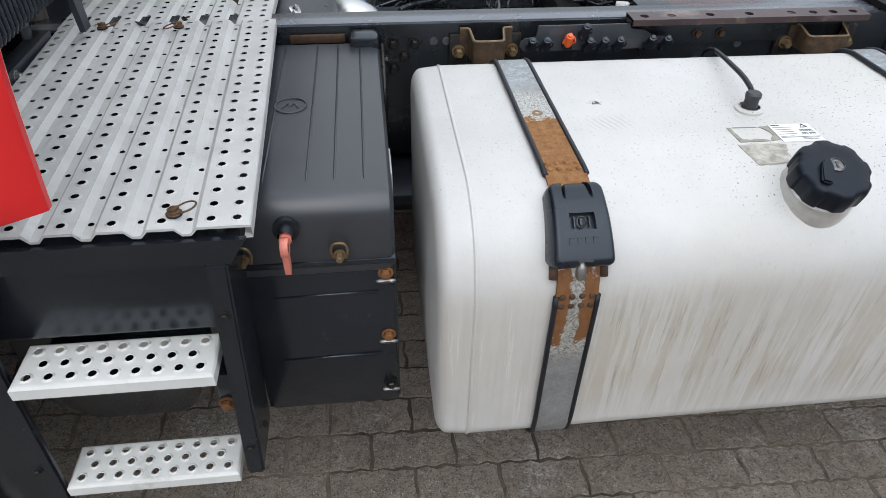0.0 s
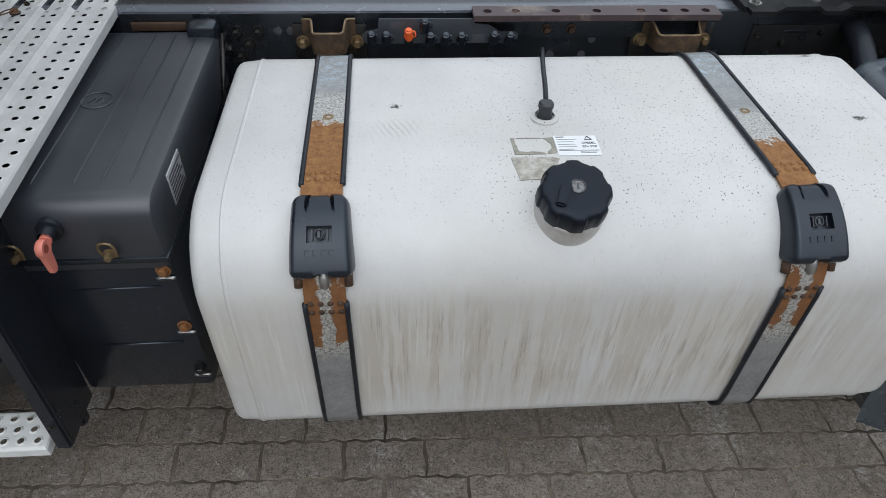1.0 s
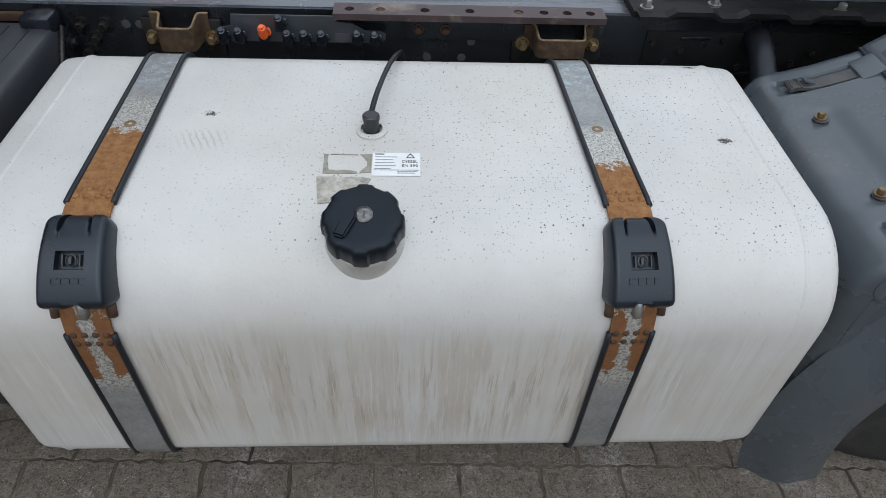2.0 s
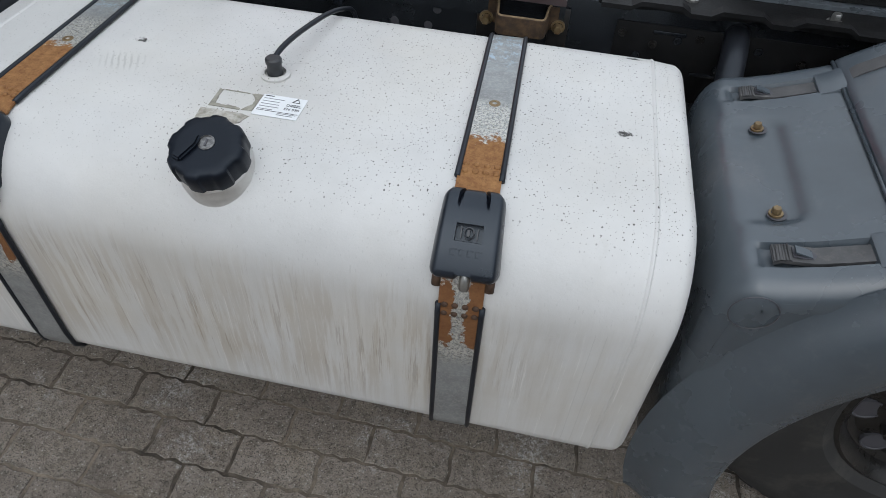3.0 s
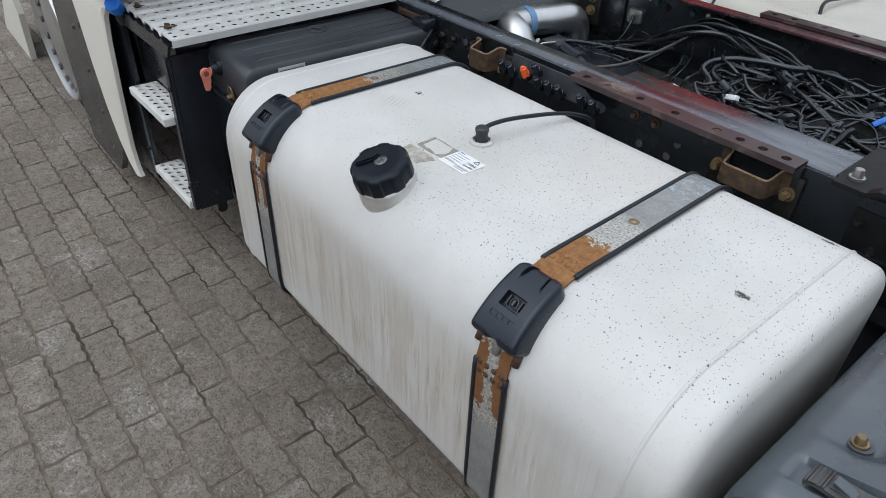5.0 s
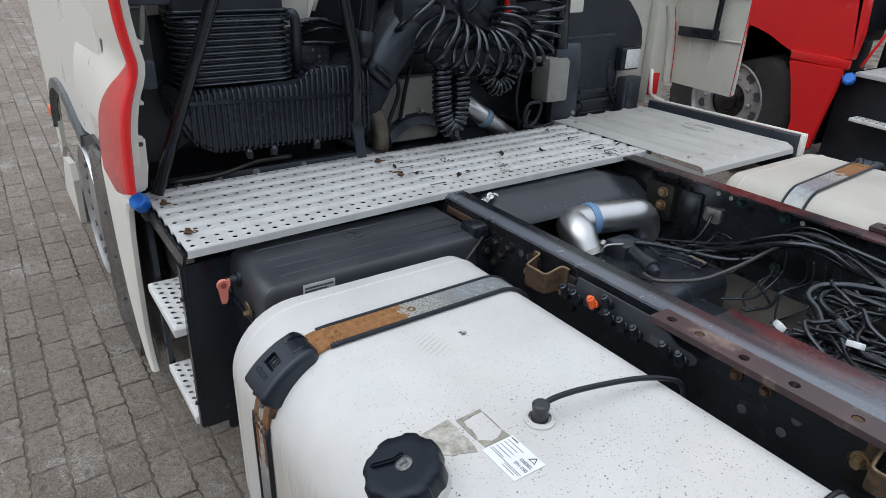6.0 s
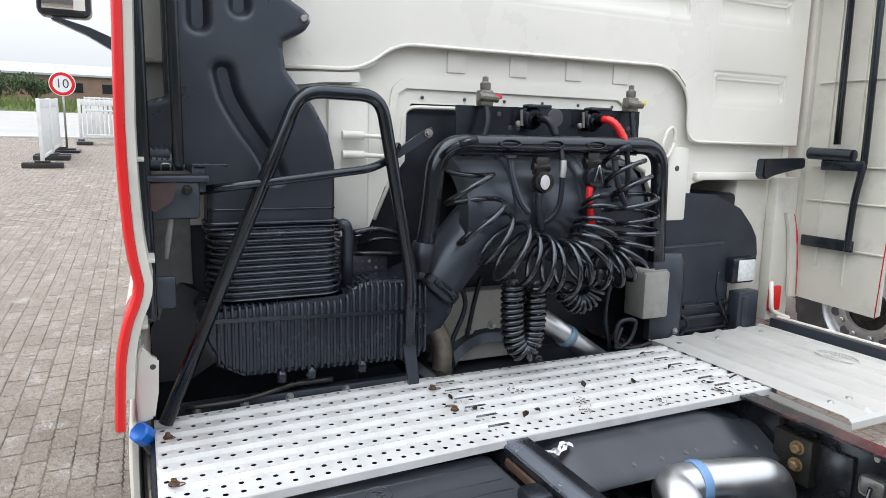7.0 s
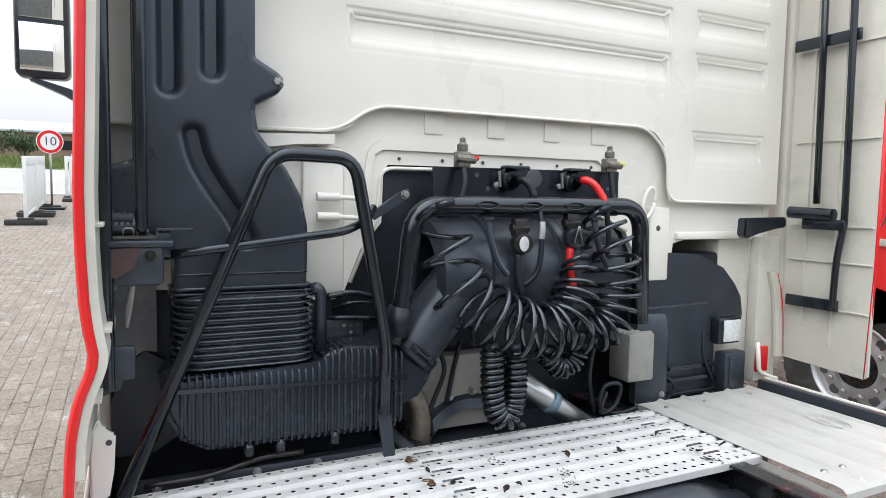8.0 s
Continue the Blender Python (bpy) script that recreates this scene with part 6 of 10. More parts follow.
wave = [(0.975, 0.931), (1.035, 0.931), (1.055, 0.943), (1.135, 0.943), (1.155, 0.931), (1.195, 0.931), (1.215, 0.943), (1.295, 0.943), (1.315, 0.931), (1.355, 0.931), (1.375, 0.943), (1.46, 0.943), (1.48, 0.931), (1.60, 0.931)]
skin(bm, [[(x, -0.520, z), (x, -0.494, z), (x, -0.494, z - 0.010), (x, -0.520, z - 0.010)] for x, z in wave])
part("wavy_edge", bm, M_TAR, fw, "black pressed wavy plate edge", 20)
for x, y in ((1.0, -0.475), (1.16, -0.452), (1.44, -0.475)):
    part("bolt", bolt(B(), (x, y, 0.930), (0, 0, 1), 0.010, 0.016), M_STEEL, fw, "dull steel hexagon bolt", 30)
# Raised mark of the maker, as plain bars.
for k in range(4):
    bm = B()
    m = Matrix.Translation((1.200 + 0.023 * k, -0.412, 0.940)) @ Matrix.Diagonal((0.75, 0.85, 0.6, 1))
    box(bm, 0.0, 0.024, 0.0, 0.008, 0, 0.005, m=m)
    box(bm, 0.0 if k % 2 else 0.016, 0.008 if k % 2 else 0.024, 0.008, 0.040, 0, 0.005, m=m)
    box(bm, 0.0, 0.024, 0.040, 0.048, 0, 0.005, m=m)
    part("raised_mark", bm, M_GREASE, fw, smooth=False)
bm = B()
lathe(bm, [(0.06, 0), (0.06, 0.004), (0, 0.004)], 24, pose(1.28, -0.31, 0.9405))
part("pivot_recess", bm, M_INK_HOLE, fw, smooth=30)
part("pivot_nut", lathe(B(), [(0.036, 0), (0.036, 0.05), (0.028, 0.06), (0, 0.06)], 6, pose(1.28, -0.31, 0.941)), M_GREASE, fw, smooth=30)
bm = B()
box(bm, 1.28, 1.95, -0.42, 0.42, 1.03, 1.09, 0.02)
box(bm, 1.40, 1.60, -0.40, -0.30, 0.94, 1.04, 0.01)
box(bm, 1.40, 1.60, 0.30, 0.40, 0.94, 1.04, 0.01)
part("coupling_head", bm, M_GREASE, fw, smooth=30)
# Air spring and round tube between the rail and the mudguard.
ax = thing("mudguard_tube", (1.28, -0.5, 0.7), "dull black support tube of the mudguard", "bracket")
bm = B()
tube(bm, smooth_path([(1.272, -0.462, 0.872), (1.262, -0.53, 0.864), (1.252, -0.60, 0.838), (1.246, -0.68, 0.785)], 6), 0.027, 16)
part("tube", bm, M_RUBBER, ax, smooth=True)

# ---- between the rails ----
cm = thing("cross_member", (-0.40, 0, 0.7), "pressed black steel cross member between the rails", "cross member")
bm = B()
rings = []
for y, drop in ((-0.455, 0.150), (-0.42, 0.120), (-0.385, 0.075), (-0.345, 0.030), (-0.305, 0.006), (-0.27, 0.0), (0.16, 0.0), (0.20, 0.004), (0.235, 0.014), (0.275, 0.030), (0.315, 0.046), (0.345, 0.052), (0.372, 0.054)):
    top = [(-0.640, 0.79), (-0.632, 0.868), (-0.618, 0.882), (-0.600, 0.886), (-0.545, 0.886), (-0.537, 0.881), (-0.525, 0.881), (-0.516, 0.888), (-0.490, 0.888), (-0.472, 0.884), (-0.458, 0.876), (-0.392, 0.838), (-0.376, 0.826), (-0.372, 0.812), (-0.380, 0.812), (-0.402, 0.826), (-0.470, 0.866), (-0.600, 0.868), (-0.622, 0.79)]
    rings.append([(x, y, z - drop) for x, z in top])
part("pressing", skin(bm, rings), M_XMEM, cm, smooth=40)
for y in (-0.145, -0.055, 0.026, 0.062, 0.20, 0.285):
    dz = 0.0 if y < 0.1 else (0.004 if y < 0.25 else 0.034)
    part("bolt_hole", lathe(B(), [(0.0065, 0), (0.0065, 0.001), (0, 0.001)], 12, toward((-0.401, y, 0.8436 - dz), (0.5, 0, 0.87))), M_INK_HOLE, cm, smooth=False)
bm = B()
box(bm, -0.40, -0.285, 0.352, 0.389, 0.73, 0.862, 0.004)
part("end_plate", bm, M_GREASE, cm, smooth=30)
for z in (0.831, 0.783):
    part("bolt", bolt(B(), (-0.326, 0.352, z), (0.25, -1, 0), 0.013, 0.016), M_ZINC, cm, "yellowed zinc bolt", 30)
pp = thing("air_pipe", (-0.32, 0.03, 0.70), "bright steel charge-air pipe with blue clamped elbow", "pipe")
bm = B()
tube(bm, rounded([(-0.268, -0.074, 0.722), (-0.302, -0.078, 0.775), (-0.356, -0.066, 0.787), (-0.350, 0.030, 0.787), (-0.306, 0.215, 0.785), (-0.312, 0.262, 0.735), (-0.330, 0.268, 0.62)], 0.052, 10), 0.0535, 24)
part("pipe", bm, M_CHROME, pp, smooth=40)
bm = B()
tube(bm, [(-0.3525, 0.000, 0.787), (-0.3500, 0.026, 0.787)], 0.0570, 24)
part("clamp", bm, surface("blue_silicone", (0.13, 0.24, 0.42), 0.4, vary=0.2), pp, "blue clamp band", 40)
bm = B()
tube(bm, [(-0.262, -0.0735, 0.712), (-0.272, -0.0745, 0.728)], 0.0580, 24)
clip = part("hose_clip", bm, M_STEEL, pp, smooth=40)
bm = B()
tube(bm, [(-0.228, -0.052, 0.756), (-0.234, -0.036, 0.764)], 0.009, 10)
part("clip_screw", bm, M_STEEL, clip, smooth=40)
bm = B()
tube(bm, [(-0.180, -0.070, 0.58), (-0.266, -0.074, 0.720)], 0.0480, 20)
part("rubber_hose", bm, M_RUBBER, pp, smooth=True)

gearbox = thing("gearbox", (-0.1, 0, 0.35), "grimy black gearbox under the frame", "gearbox")
bm = B()
box(bm, -1.2, 0.05, -0.27, 0.27, 0.42, 0.70, 0.05, 3)
box(bm, 0.0, 0.16, -0.12, 0.12, 0.47, 0.66, 0.03)
part("housing", bm, M_HOUSING, gearbox, smooth=40)
bm = B()
box(bm, -0.27, -0.18, 0.01, 0.11, 0.69, 0.752, 0.012)
tube(bm, [(-0.16, 0.02, 0.745), (-0.09, 0.00, 0.742), (-0.03, -0.022, 0.735)], [0.019, 0.021, 0.013], 12)
tube(bm, [(-0.075, -0.004, 0.742), (-0.055, -0.012, 0.740)], 0.025, 12)
part("actuator", bm, M_DUSTY, gearbox, smooth=40)
shaft = thing("propshaft", (0.8, 0, 0.5), "black propeller shaft between the rails", "propshaft")
bm = B()
tube(bm, [(0.15, 0, 0.56), (1.75, 0, 0.46)], 0.06, 18)
part("tube", bm, M_GREASE, shaft, smooth=True)
under = thing("chassis_pan", (0.6, 0, 0.5), "dark grimy cross tubes and valve block between the rails, over added black plates", "chassis")
bm = B()
box(bm, 0.32, 0.40, -0.38, 0.35, 0.60, 0.74, 0.012)
part("cross_tube", bm, M_GREASE, under, smooth=30)
bm = B()
box(bm, 0.70, 0.90, -0.37, 0.35, 0.62, 0.80, 0.02)
part("cross_tube", bm, M_GREASE, under, smooth=30)
bm = B()
box(bm, 0.42, 0.60, 0.16, 0.33, 0.66, 0.78, 0.02)
part("valve_block", bm, M_GREASE, under, smooth=30)
# Two black plates added to keep the floor between the rails dark.
bm = B()
box(bm, -0.30, 0.41, -0.45, 0.37, 0.36, 0.42, 0.02)
part("dark_floor_plate", bm, M_RUBBER, under, smooth=30)
bm = B()
box(bm, 0.42, 1.60, -0.45, 0.37, 0.36, 0.42, 0.02)
part("dark_floor_plate", bm, M_RUBBER, under, smooth=30)

# Cable looms.
rng = random.Random(11)
def cable(name, pts, r, label, mat=M_CABLE, corr=False):
    bm = B()
    if corr:
        p = smooth_path(pts, 26 if r > 0.005 else 14)
        tube(bm, p, [r * (1.0 if k % 2 else 0.80) for k in range(len(p))], 7)
    else:
        tube(bm, smooth_path(pts, 8), r, 7)
    return single(name, bm, mat, label, "cable", "cables between the rails", smooth=True)


# The main looms: out of the gearbox, up along the far rail and level beside it.
spine = [(-0.30, 0.29, 0.655), (-0.15, 0.30, 0.69), (-0.03, 0.305, 0.745), (0.08, 0.31, 0.80), (0.17, 0.315, 0.850), (0.26, 0.315, 0.858), (0.36, 0.30, 0.852), (0.46, 0.27, 0.846), (0.56, 0.22, 0.835), (0.68, 0.16, 0.826), (0.82, 0.12, 0.815), (1.0, 0.10, 0.80)]
for k in range(8):
    dy, dz = 0.034 * math.cos(k * 2.4), 0.020 * math.sin(k * 2.4)
    fan = 0.024 * (k - 3.5)
    pts = [(x + rng.uniform(-0.012, 0.012), min(0.350, y + dy + (0 if x < 0.3 else fan * (x - 0.3) * 4) + rng.uniform(-0.014, 0.014)), z + dz + rng.uniform(-0.012, 0.010)) for x, y, z in spine[k % 3:]]
    cable("cable_loom", pts, (0.0095, 0.006, 0.0075, 0.005)[k % 4], "black cable loom beside the far rail", corr=k % 4 in (1, 2))


def wander(x, y, z, ang, steps, step, curl, ease, lim):
    """A lazily curling line of points inside a box of the plan."""
    pts, turn = [], rng.uniform(-curl, curl)
    x0, x1, y0, y1, z0, z1 = lim
    for _ in range(steps):
        pts.append((x, y, z))
        turn = turn * ease + rng.uniform(-curl, curl) * (1 - ease)
        cx, cy = (x0 + x1) / 2 - x, (y0 + y1) / 2 - y
        if not (x0 + 0.04 < x < x1 - 0.04 and y0 + 0.04 < y < y1 - 0.04):
            away = (math.atan2(cy, cx) - ang + math.pi) % math.tau - math.pi
            turn = max(-1.0, min(1.0, away * 0.5))
        ang += turn
        x, y = x + step * math.cos(ang), y + step * math.sin(ang)
        x, y = min(max(x, x0), x1), min(max(y, y0), y1)
        z = min(z1, max(z0, z + rng.uniform(-0.016, 0.016)))
    return pts


NEST = (0.36, 1.15, -0.31, 0.30, 0.74, 0.862)
for k in range(36):
    pts = wander(rng.uniform(0.42, 0.95), rng.uniform(-0.26, 0.24), rng.uniform(0.76, 0.84), rng.uniform(-0.9, 0.9) + (math.pi if k % 3 == 0 else 0), rng.randint(9, 15), 0.052, 0.85, 0.45, NEST)
    cable("cable_loom", pts, rng.choice((0.006, 0.0075, 0.009)), "black corrugated cable loom in the tangle between the rails", corr=k % 4 != 0)
for k in range(46):
    pts = wander(rng.uniform(0.38, 1.0), rng.uniform(-0.28, 0.26), rng.uniform(0.75, 0.84), rng.uniform(0, 6.28), rng.randint(9, 16), 0.036, 1.0, 0.35, NEST)
    cable("cable", pts, rng.choice((0.0024, 0.003, 0.0042, 0.005)), "loose black cable in the tangle between the rails", corr=k % 6 == 0)
for k in range(18):
    c = Vector((rng.uniform(0.40, 0.95), rng.uniform(-0.28, 0.24), rng.uniform(0.83, 0.855)))
    bm = B()
    box(bm, -0.017, 0.017, -0.009, 0.009, -0.007, 0.007, 0.002, m=Matrix.Translation(c) @ pose(0, 0, 0, rng.uniform(-40, 40), rng.uniform(-40, 40), rng.uniform(0, 180)))
    single("plug_connector", bm, M_BLUE if k in (3, 9) else (M_DUSTY if k % 3 else M_LABEL), "small blue plastic plug connector in the cable tangle" if k in (3, 9) else "small plastic plug connector in the cable tangle", "connector", "plugs in the cable tangle", smooth=30)
cable("air_hose", [(-0.03, -0.085, 0.752), (0.02, -0.10, 0.758), (0.07, -0.06, 0.766), (0.105, 0.0, 0.772), (0.116, 0.09, 0.778), (0.119, 0.195, 0.785), (0.125, 0.285, 0.80), (0.16, 0.33, 0.835)], 0.0056, "grey air hose between the rails", surface("grey_hose", (0.06, 0.06, 0.062), 0.4))
bm = B()
box(bm, -0.172, -0.108, 0.376, 0.3895, 0.775, 0.828, 0.012)
single("grommet_plate", bm, M_STEEL, "dull steel grommet plate on the far rail", "plate", smooth=30)
cable("cable", [(-0.14, 0.376, 0.803), (-0.135, 0.352, 0.775), (-0.145, 0.33, 0.73), (-0.18, 0.31, 0.69), (-0.23, 0.29, 0.67)], 0.0055, "black cable from the grommet")
cable("cable", [(-0.19, 0.06, 0.755), (-0.16, 0.10, 0.752), (-0.10, 0.17, 0.74), (0.02, 0.25, 0.735), (0.10, 0.30, 0.765)], 0.009, "black cable loom beside the actuator", corr=True)
cable("cable", [(-0.20, 0.02, 0.755), (-0.235, -0.02, 0.745), (-0.225, -0.05, 0.72), (-0.18, -0.05, 0.69)], 0.004, "pale twisted wire beside the actuator", M_STEEL)
for k in range(7):
    pts = wander(rng.uniform(-0.20, 0.15), rng.uniform(0.12, 0.30), rng.uniform(0.68, 0.76), rng.uniform(0, 6.28), 9, 0.034, 0.9, 0.4, (-0.25, 0.33, 0.06, 0.345, 0.64, 0.79))
    cable("cable", pts, rng.choice((0.0026, 0.0034, 0.0044)), "thin black cable looped at the far rail")
for k in range(6):
    x0 = 0.10 + 0.035 * k + rng.uniform(-0.03, 0.03)
    cable("cable", [(x0, 0.32, 0.80), (x0 + 0.01, 0.31, 0.74), (x0 + rng.uniform(-0.06, 0.04), 0.28, 0.69), (x0 + rng.uniform(-0.05, 0.06), 0.22, 0.665), (x0 + rng.uniform(-0.1, 0.1), 0.14, 0.66)], rng.choice((0.003, 0.004)), "thin black cable hanging inside the far rail")


# ---- bits lying about ----
M_LEAF = surface("dead_leaf", (0.055, 0.036, 0.022), 0.8, vary=0.5, scale=80, grain=300)
M_MOSS = surface("grey_lichen_litter", (0.16, 0.15, 0.12), 0.9, vary=0.5, scale=120, grain=300, relief=0.6)
for k, (x, y) in enumerate(((-0.887, 0.30), (-0.747, 0.292), (-0.608, 0.289), (-0.606, 0.318), (-0.704, 0.105), (-0.732, -0.06), (-0.601, -0.341), (-0.61, -0.299), (-0.606, 0.413), (-0.551, 0.292), (-0.70, -0.44), (-0.79, -0.47))):
    n, L = 7, rng.uniform(0.014, 0.024)
    turn = pose(x, y, 0.9235, rng.uniform(-10, 10), rng.uniform(-10, 10), rng.uniform(0, 360))
    rings = []
    for j in range(n):
        t = j / (n - 1)
        w = 0.42 * L * math.sin(math.pi * (0.06 + 0.9 * t)) * rng.uniform(0.8, 1.15)
        up = 0.006 * math.sin(2.2 * t + k)
        rings.append([turn @ Vector(((t - 0.5) * L, u * w, 0.001 + up + 0.004 * u * u)) for u in (-1, -0.4, 0.4, 1)])
    bm = skin(B(), rings, close=False, ends=False)
    bmesh.ops.solidify(bm, geom=list(bm.faces), thickness=0.0006)
    single("fallen_leaf", bm, M_LEAF, "curled dead brown leaf on the walkway plate", "leaf", "leaves on the walkway", smooth=False)
for x, y in ((-0.579, -0.159), (-0.638, -0.135), (-0.779, -0.264), (-0.561, 0.081), (-0.532, 0.315)):
    bm = B()
    for j in range(16):
        p = Vector((x + rng.gauss(0, 0.012), y + rng.gauss(0, 0.012), 0.9195))
        tube(bm, [p, p + Vector((rng.uniform(-0.008, 0.008), rng.uniform(-0.008, 0.008), 0.002))], 0.0012, 4)
    single("litter", bm, M_MOSS, "grey lichen crumbs on the walkway plate", "debris", "crumbs on the walkway", kind="stuff", smooth=False)
# Crumpled foil caught between the cross member and the rail.
bm = B()
rings = []
for j in range(14):
    t = j / 13
    c = Vector((-0.462 + 0.008 * math.sin(5 * t), -0.40 + 0.11 * t, 0.893 + 0.004 * math.sin(9 * t)))
    rings.append([c + Vector((u * 0.012 + rng.uniform(-0.003, 0.003), rng.uniform(-0.002, 0.002), rng.uniform(-0.004, 0.006))) for u in (-1, -0.3, 0.4, 1)])
single("foil_scrap", skin(bm, rings, close=False, ends=False), surface("crumpled_silver_foil", (0.5, 0.5, 0.5), 0.25, 0.9, vary=0.3, scale=60), "crumpled silver foil scrap on the cross member", "foil", smooth=False)

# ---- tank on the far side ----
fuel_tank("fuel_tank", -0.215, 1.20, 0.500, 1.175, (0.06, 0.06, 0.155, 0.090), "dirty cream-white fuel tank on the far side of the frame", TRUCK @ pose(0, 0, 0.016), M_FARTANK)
tank_strap(0.0085, TRUCK @ pose(0.026, 0, 0.016, 0, 0, 180) @ Matrix.Translation((0, 0.1215, 0)) @ Matrix.Scale(1.0498, 4, (0, 1, 0)) @ pose(0.0085, -0.95, 0, 0, 0, 4.5) @ pose(-0.0085, 0.95, 0))
bm = B()
tube(bm, smooth_path([(0.42, 0.60, 0.90), (0.40, 0.66, 0.935), (0.40, 0.78, 0.93), (0.42, 0.90, 0.925)], 6), 0.006, 8)
single("sender_cable", bm, M_RUBBER, "black cable lying on the far tank", "cable", smooth=True)

# ---- cab: back wall ----
WX = -1.10
seat(0.0, -0.026, -0.012)
cab = thing("truck_cab", (-2.1, 0.0, 0.95), "white truck cab with red trailing side edge, seen from behind", "truck cab")


def pressed_wall(parent, name, y_cuts, z_cuts, dents, x_face, depth, mat):
    """A sheet in y, z whose marked cells are dents: deep at their top edge, running out to nothing at the foot."""
    bm = B()
    for ya, yb in zip(y_cuts, y_cuts[1:]):
        for za, zb in zip(z_cuts, z_cuts[1:]):
            if (ya, za) in dents:
                e, f = 0.016, 0.030
                d = x_face - depth
                o = [(x_face, ya, za), (x_face, yb, za), (x_face, yb, zb), (x_face, ya, zb)]
                i = [(x_face - 0.0045, ya + e, za + f), (x_face - 0.0045, yb - e, za + f), (d, yb - e * 1.3, zb - 0.022), (d, ya + e * 1.3, zb - 0.022)]
                for k in range(4):
                    q = (k + 1) % 4
                    quad(bm, o[k], o[q], i[q], i[k])
                quad(bm, *i)
            else:
                quad(bm, (x_face, ya, za), (x_face, yb, za), (x_face, yb, zb), (x_face, ya, zb))
    bmesh.ops.remove_doubles(bm, verts=bm.verts, dist=0.0005)
    es = [e for e in bm.edges if len(e.link_faces) == 2 and e.calc_face_angle(0) > 0.12]
    bmesh.ops.bevel(bm, geom=es, offset=0.009, segments=4, affect="EDGES")
    return part(name, bm, mat, parent, smooth=60)


dents = set()
pressed_wall(cab, "back_wall_upper", [-1.215, -0.575, 0.650, 0.680], [1.945, 2.082, 2.196, 2.244, 2.358, 2.406, 2.520, 2.90], {(-0.575, 2.082), (-0.575, 2.244), (-0.575, 2.406)}, WX, 0.022, M_CAB)
pressed_wall(cab, "back_wall_upper", [0.680, 0.780, 1.165, 1.262], [1.66, 1.797, 1.922, 2.100, 2.212, 2.262, 2.368, 2.418, 2.524, 2.90], {(0.780, 1.797), (0.780, 2.100), (0.780, 2.262), (0.780, 2.418)}, WX, 0.020, M_CAB)
bm = B()
prism(bm, [(-1.215, 1.83), (-0.60, 1.845), (-0.565, 1.86), (-0.525, 1.905), (-0.495, 1.922), (-0.46, 1.928), (0.53, 1.928), (0.59, 1.912), (0.635, 1.87), (0.655, 1.82), (0.662, 1.70), (0.672, 1.672), (0.68, 1.665), (0.68, 1.9449), (-1.215, 1.9449)], "x", WX - 0.004, WX)
part("back_wall_band", bm, M_CAB, cab, smooth=30)
# The rolled edge along the step in the wall.
bm = B()
edge = rounded([(WX, -1.215, 1.83), (WX, -0.60, 1.845), (WX, -0.495, 1.925), (WX, 0.55, 1.928), (WX, 0.655, 1.84), (WX, 0.665, 1.662), (WX, 1.262, 1.655)], 0.06, 6)
tube(bm, edge, 0.0055, 8)
part("rolled_edge", bm, M_CAB, cab, smooth=True)
# The lower wall, set back, with the arched opening.
low = [(-1.215, 1.40), (-0.72, 1.40), (-0.700, 1.362), (-0.685, 1.352), (-0.60, 1.352), (-0.575, 1.365), (-0.52, 1.50), (-0.455, 1.58), (-0.450, 1.735), (-0.435, 1.756), (0.345, 1.762), (0.365, 1.745), (0.385, 1.60), (0.50, 1.545), (0.535, 1.48), (0.575, 1.375), (0.60, 1.348), (0.70, 1.345), (0.722, 1.36), (0.735, 1.50), (0.80, 1.515), (1.15, 1.515), (1.17, 1.38), (1.262, 1.36)]
bm = B()
xf, xb = WX - 0.034, WX - 0.060
for (ya, za), (yb, zb) in zip(low, low[1:]):
    quad(bm, (xf, ya, za), (xf, yb, zb), (xf, yb, 1.95), (xf, ya, 1.95))
    quad(bm, (xb, ya, za), (xb, yb, zb), (xf, yb, zb), (xf, ya, za))
bmesh.ops.remove_doubles(bm, verts=bm.verts, dist=0.0002)
part("back_wall_lower", bm, M_CAB, cab, smooth=False)
bm = B()
tube(bm, rounded([(WX - 0.03, -0.555, 1.40), (WX - 0.03, -0.47, 1.60), (WX - 0.03, -0.46, 1.745), (WX - 0.03, 0.37, 1.752), (WX - 0.03, 0.40, 1.60), (WX - 0.03, 0.50, 1.55)], 0.04, 5), 0.006, 8)
part("opening_flange", bm, M_CAB, cab, smooth=True)
# Raised surround and small pads over the opening.
bm = B()
prism(bm, [(-0.53, 1.62), (-0.50, 1.80), (-0.465, 1.83), (0.36, 1.83), (0.395, 1.80), (0.42, 1.62), (0.40, 1.62), (0.375, 1.785), (0.35, 1.80), (-0.455, 1.80), (-0.48, 1.785), (-0.505, 1.62)], "x", WX - 0.031, WX - 0.024)
bmesh.ops.triangulate(bm, faces=[f for f in bm.faces if len(f.verts) > 4], ngon_method="EAR_CLIP")
part("surround", bm, M_CAB, cab, smooth=False)
for y in (-0.285, -0.06, 0.16, 0.36):
    bm = B()
    box(bm, WX - 0.036, WX - 0.028, y - 0.033, y + 0.033, 1.855, 1.922, 0.004)
    part("stiffening_pad", bm, M_CAB, cab, smooth=30)
for y in np.linspace(-0.40, 0.33, 6):
    part("rivet", lathe(B(), [(0.006, 0), (0.005, 0.003), (0, 0.004)], 8, toward((WX - 0.031, y, 1.775), (1, 0, 0))), M_INK_HOLE, cab, smooth=True)
# Lower right pressing: upright channel, oval loop and holes.
bm = B()
box(bm, WX - 0.04, WX - 0.015, 0.60, 0.70, 1.36, 1.64, 0.012)
part("channel", bm, M_CAB, cab, smooth=30)
bm = B()
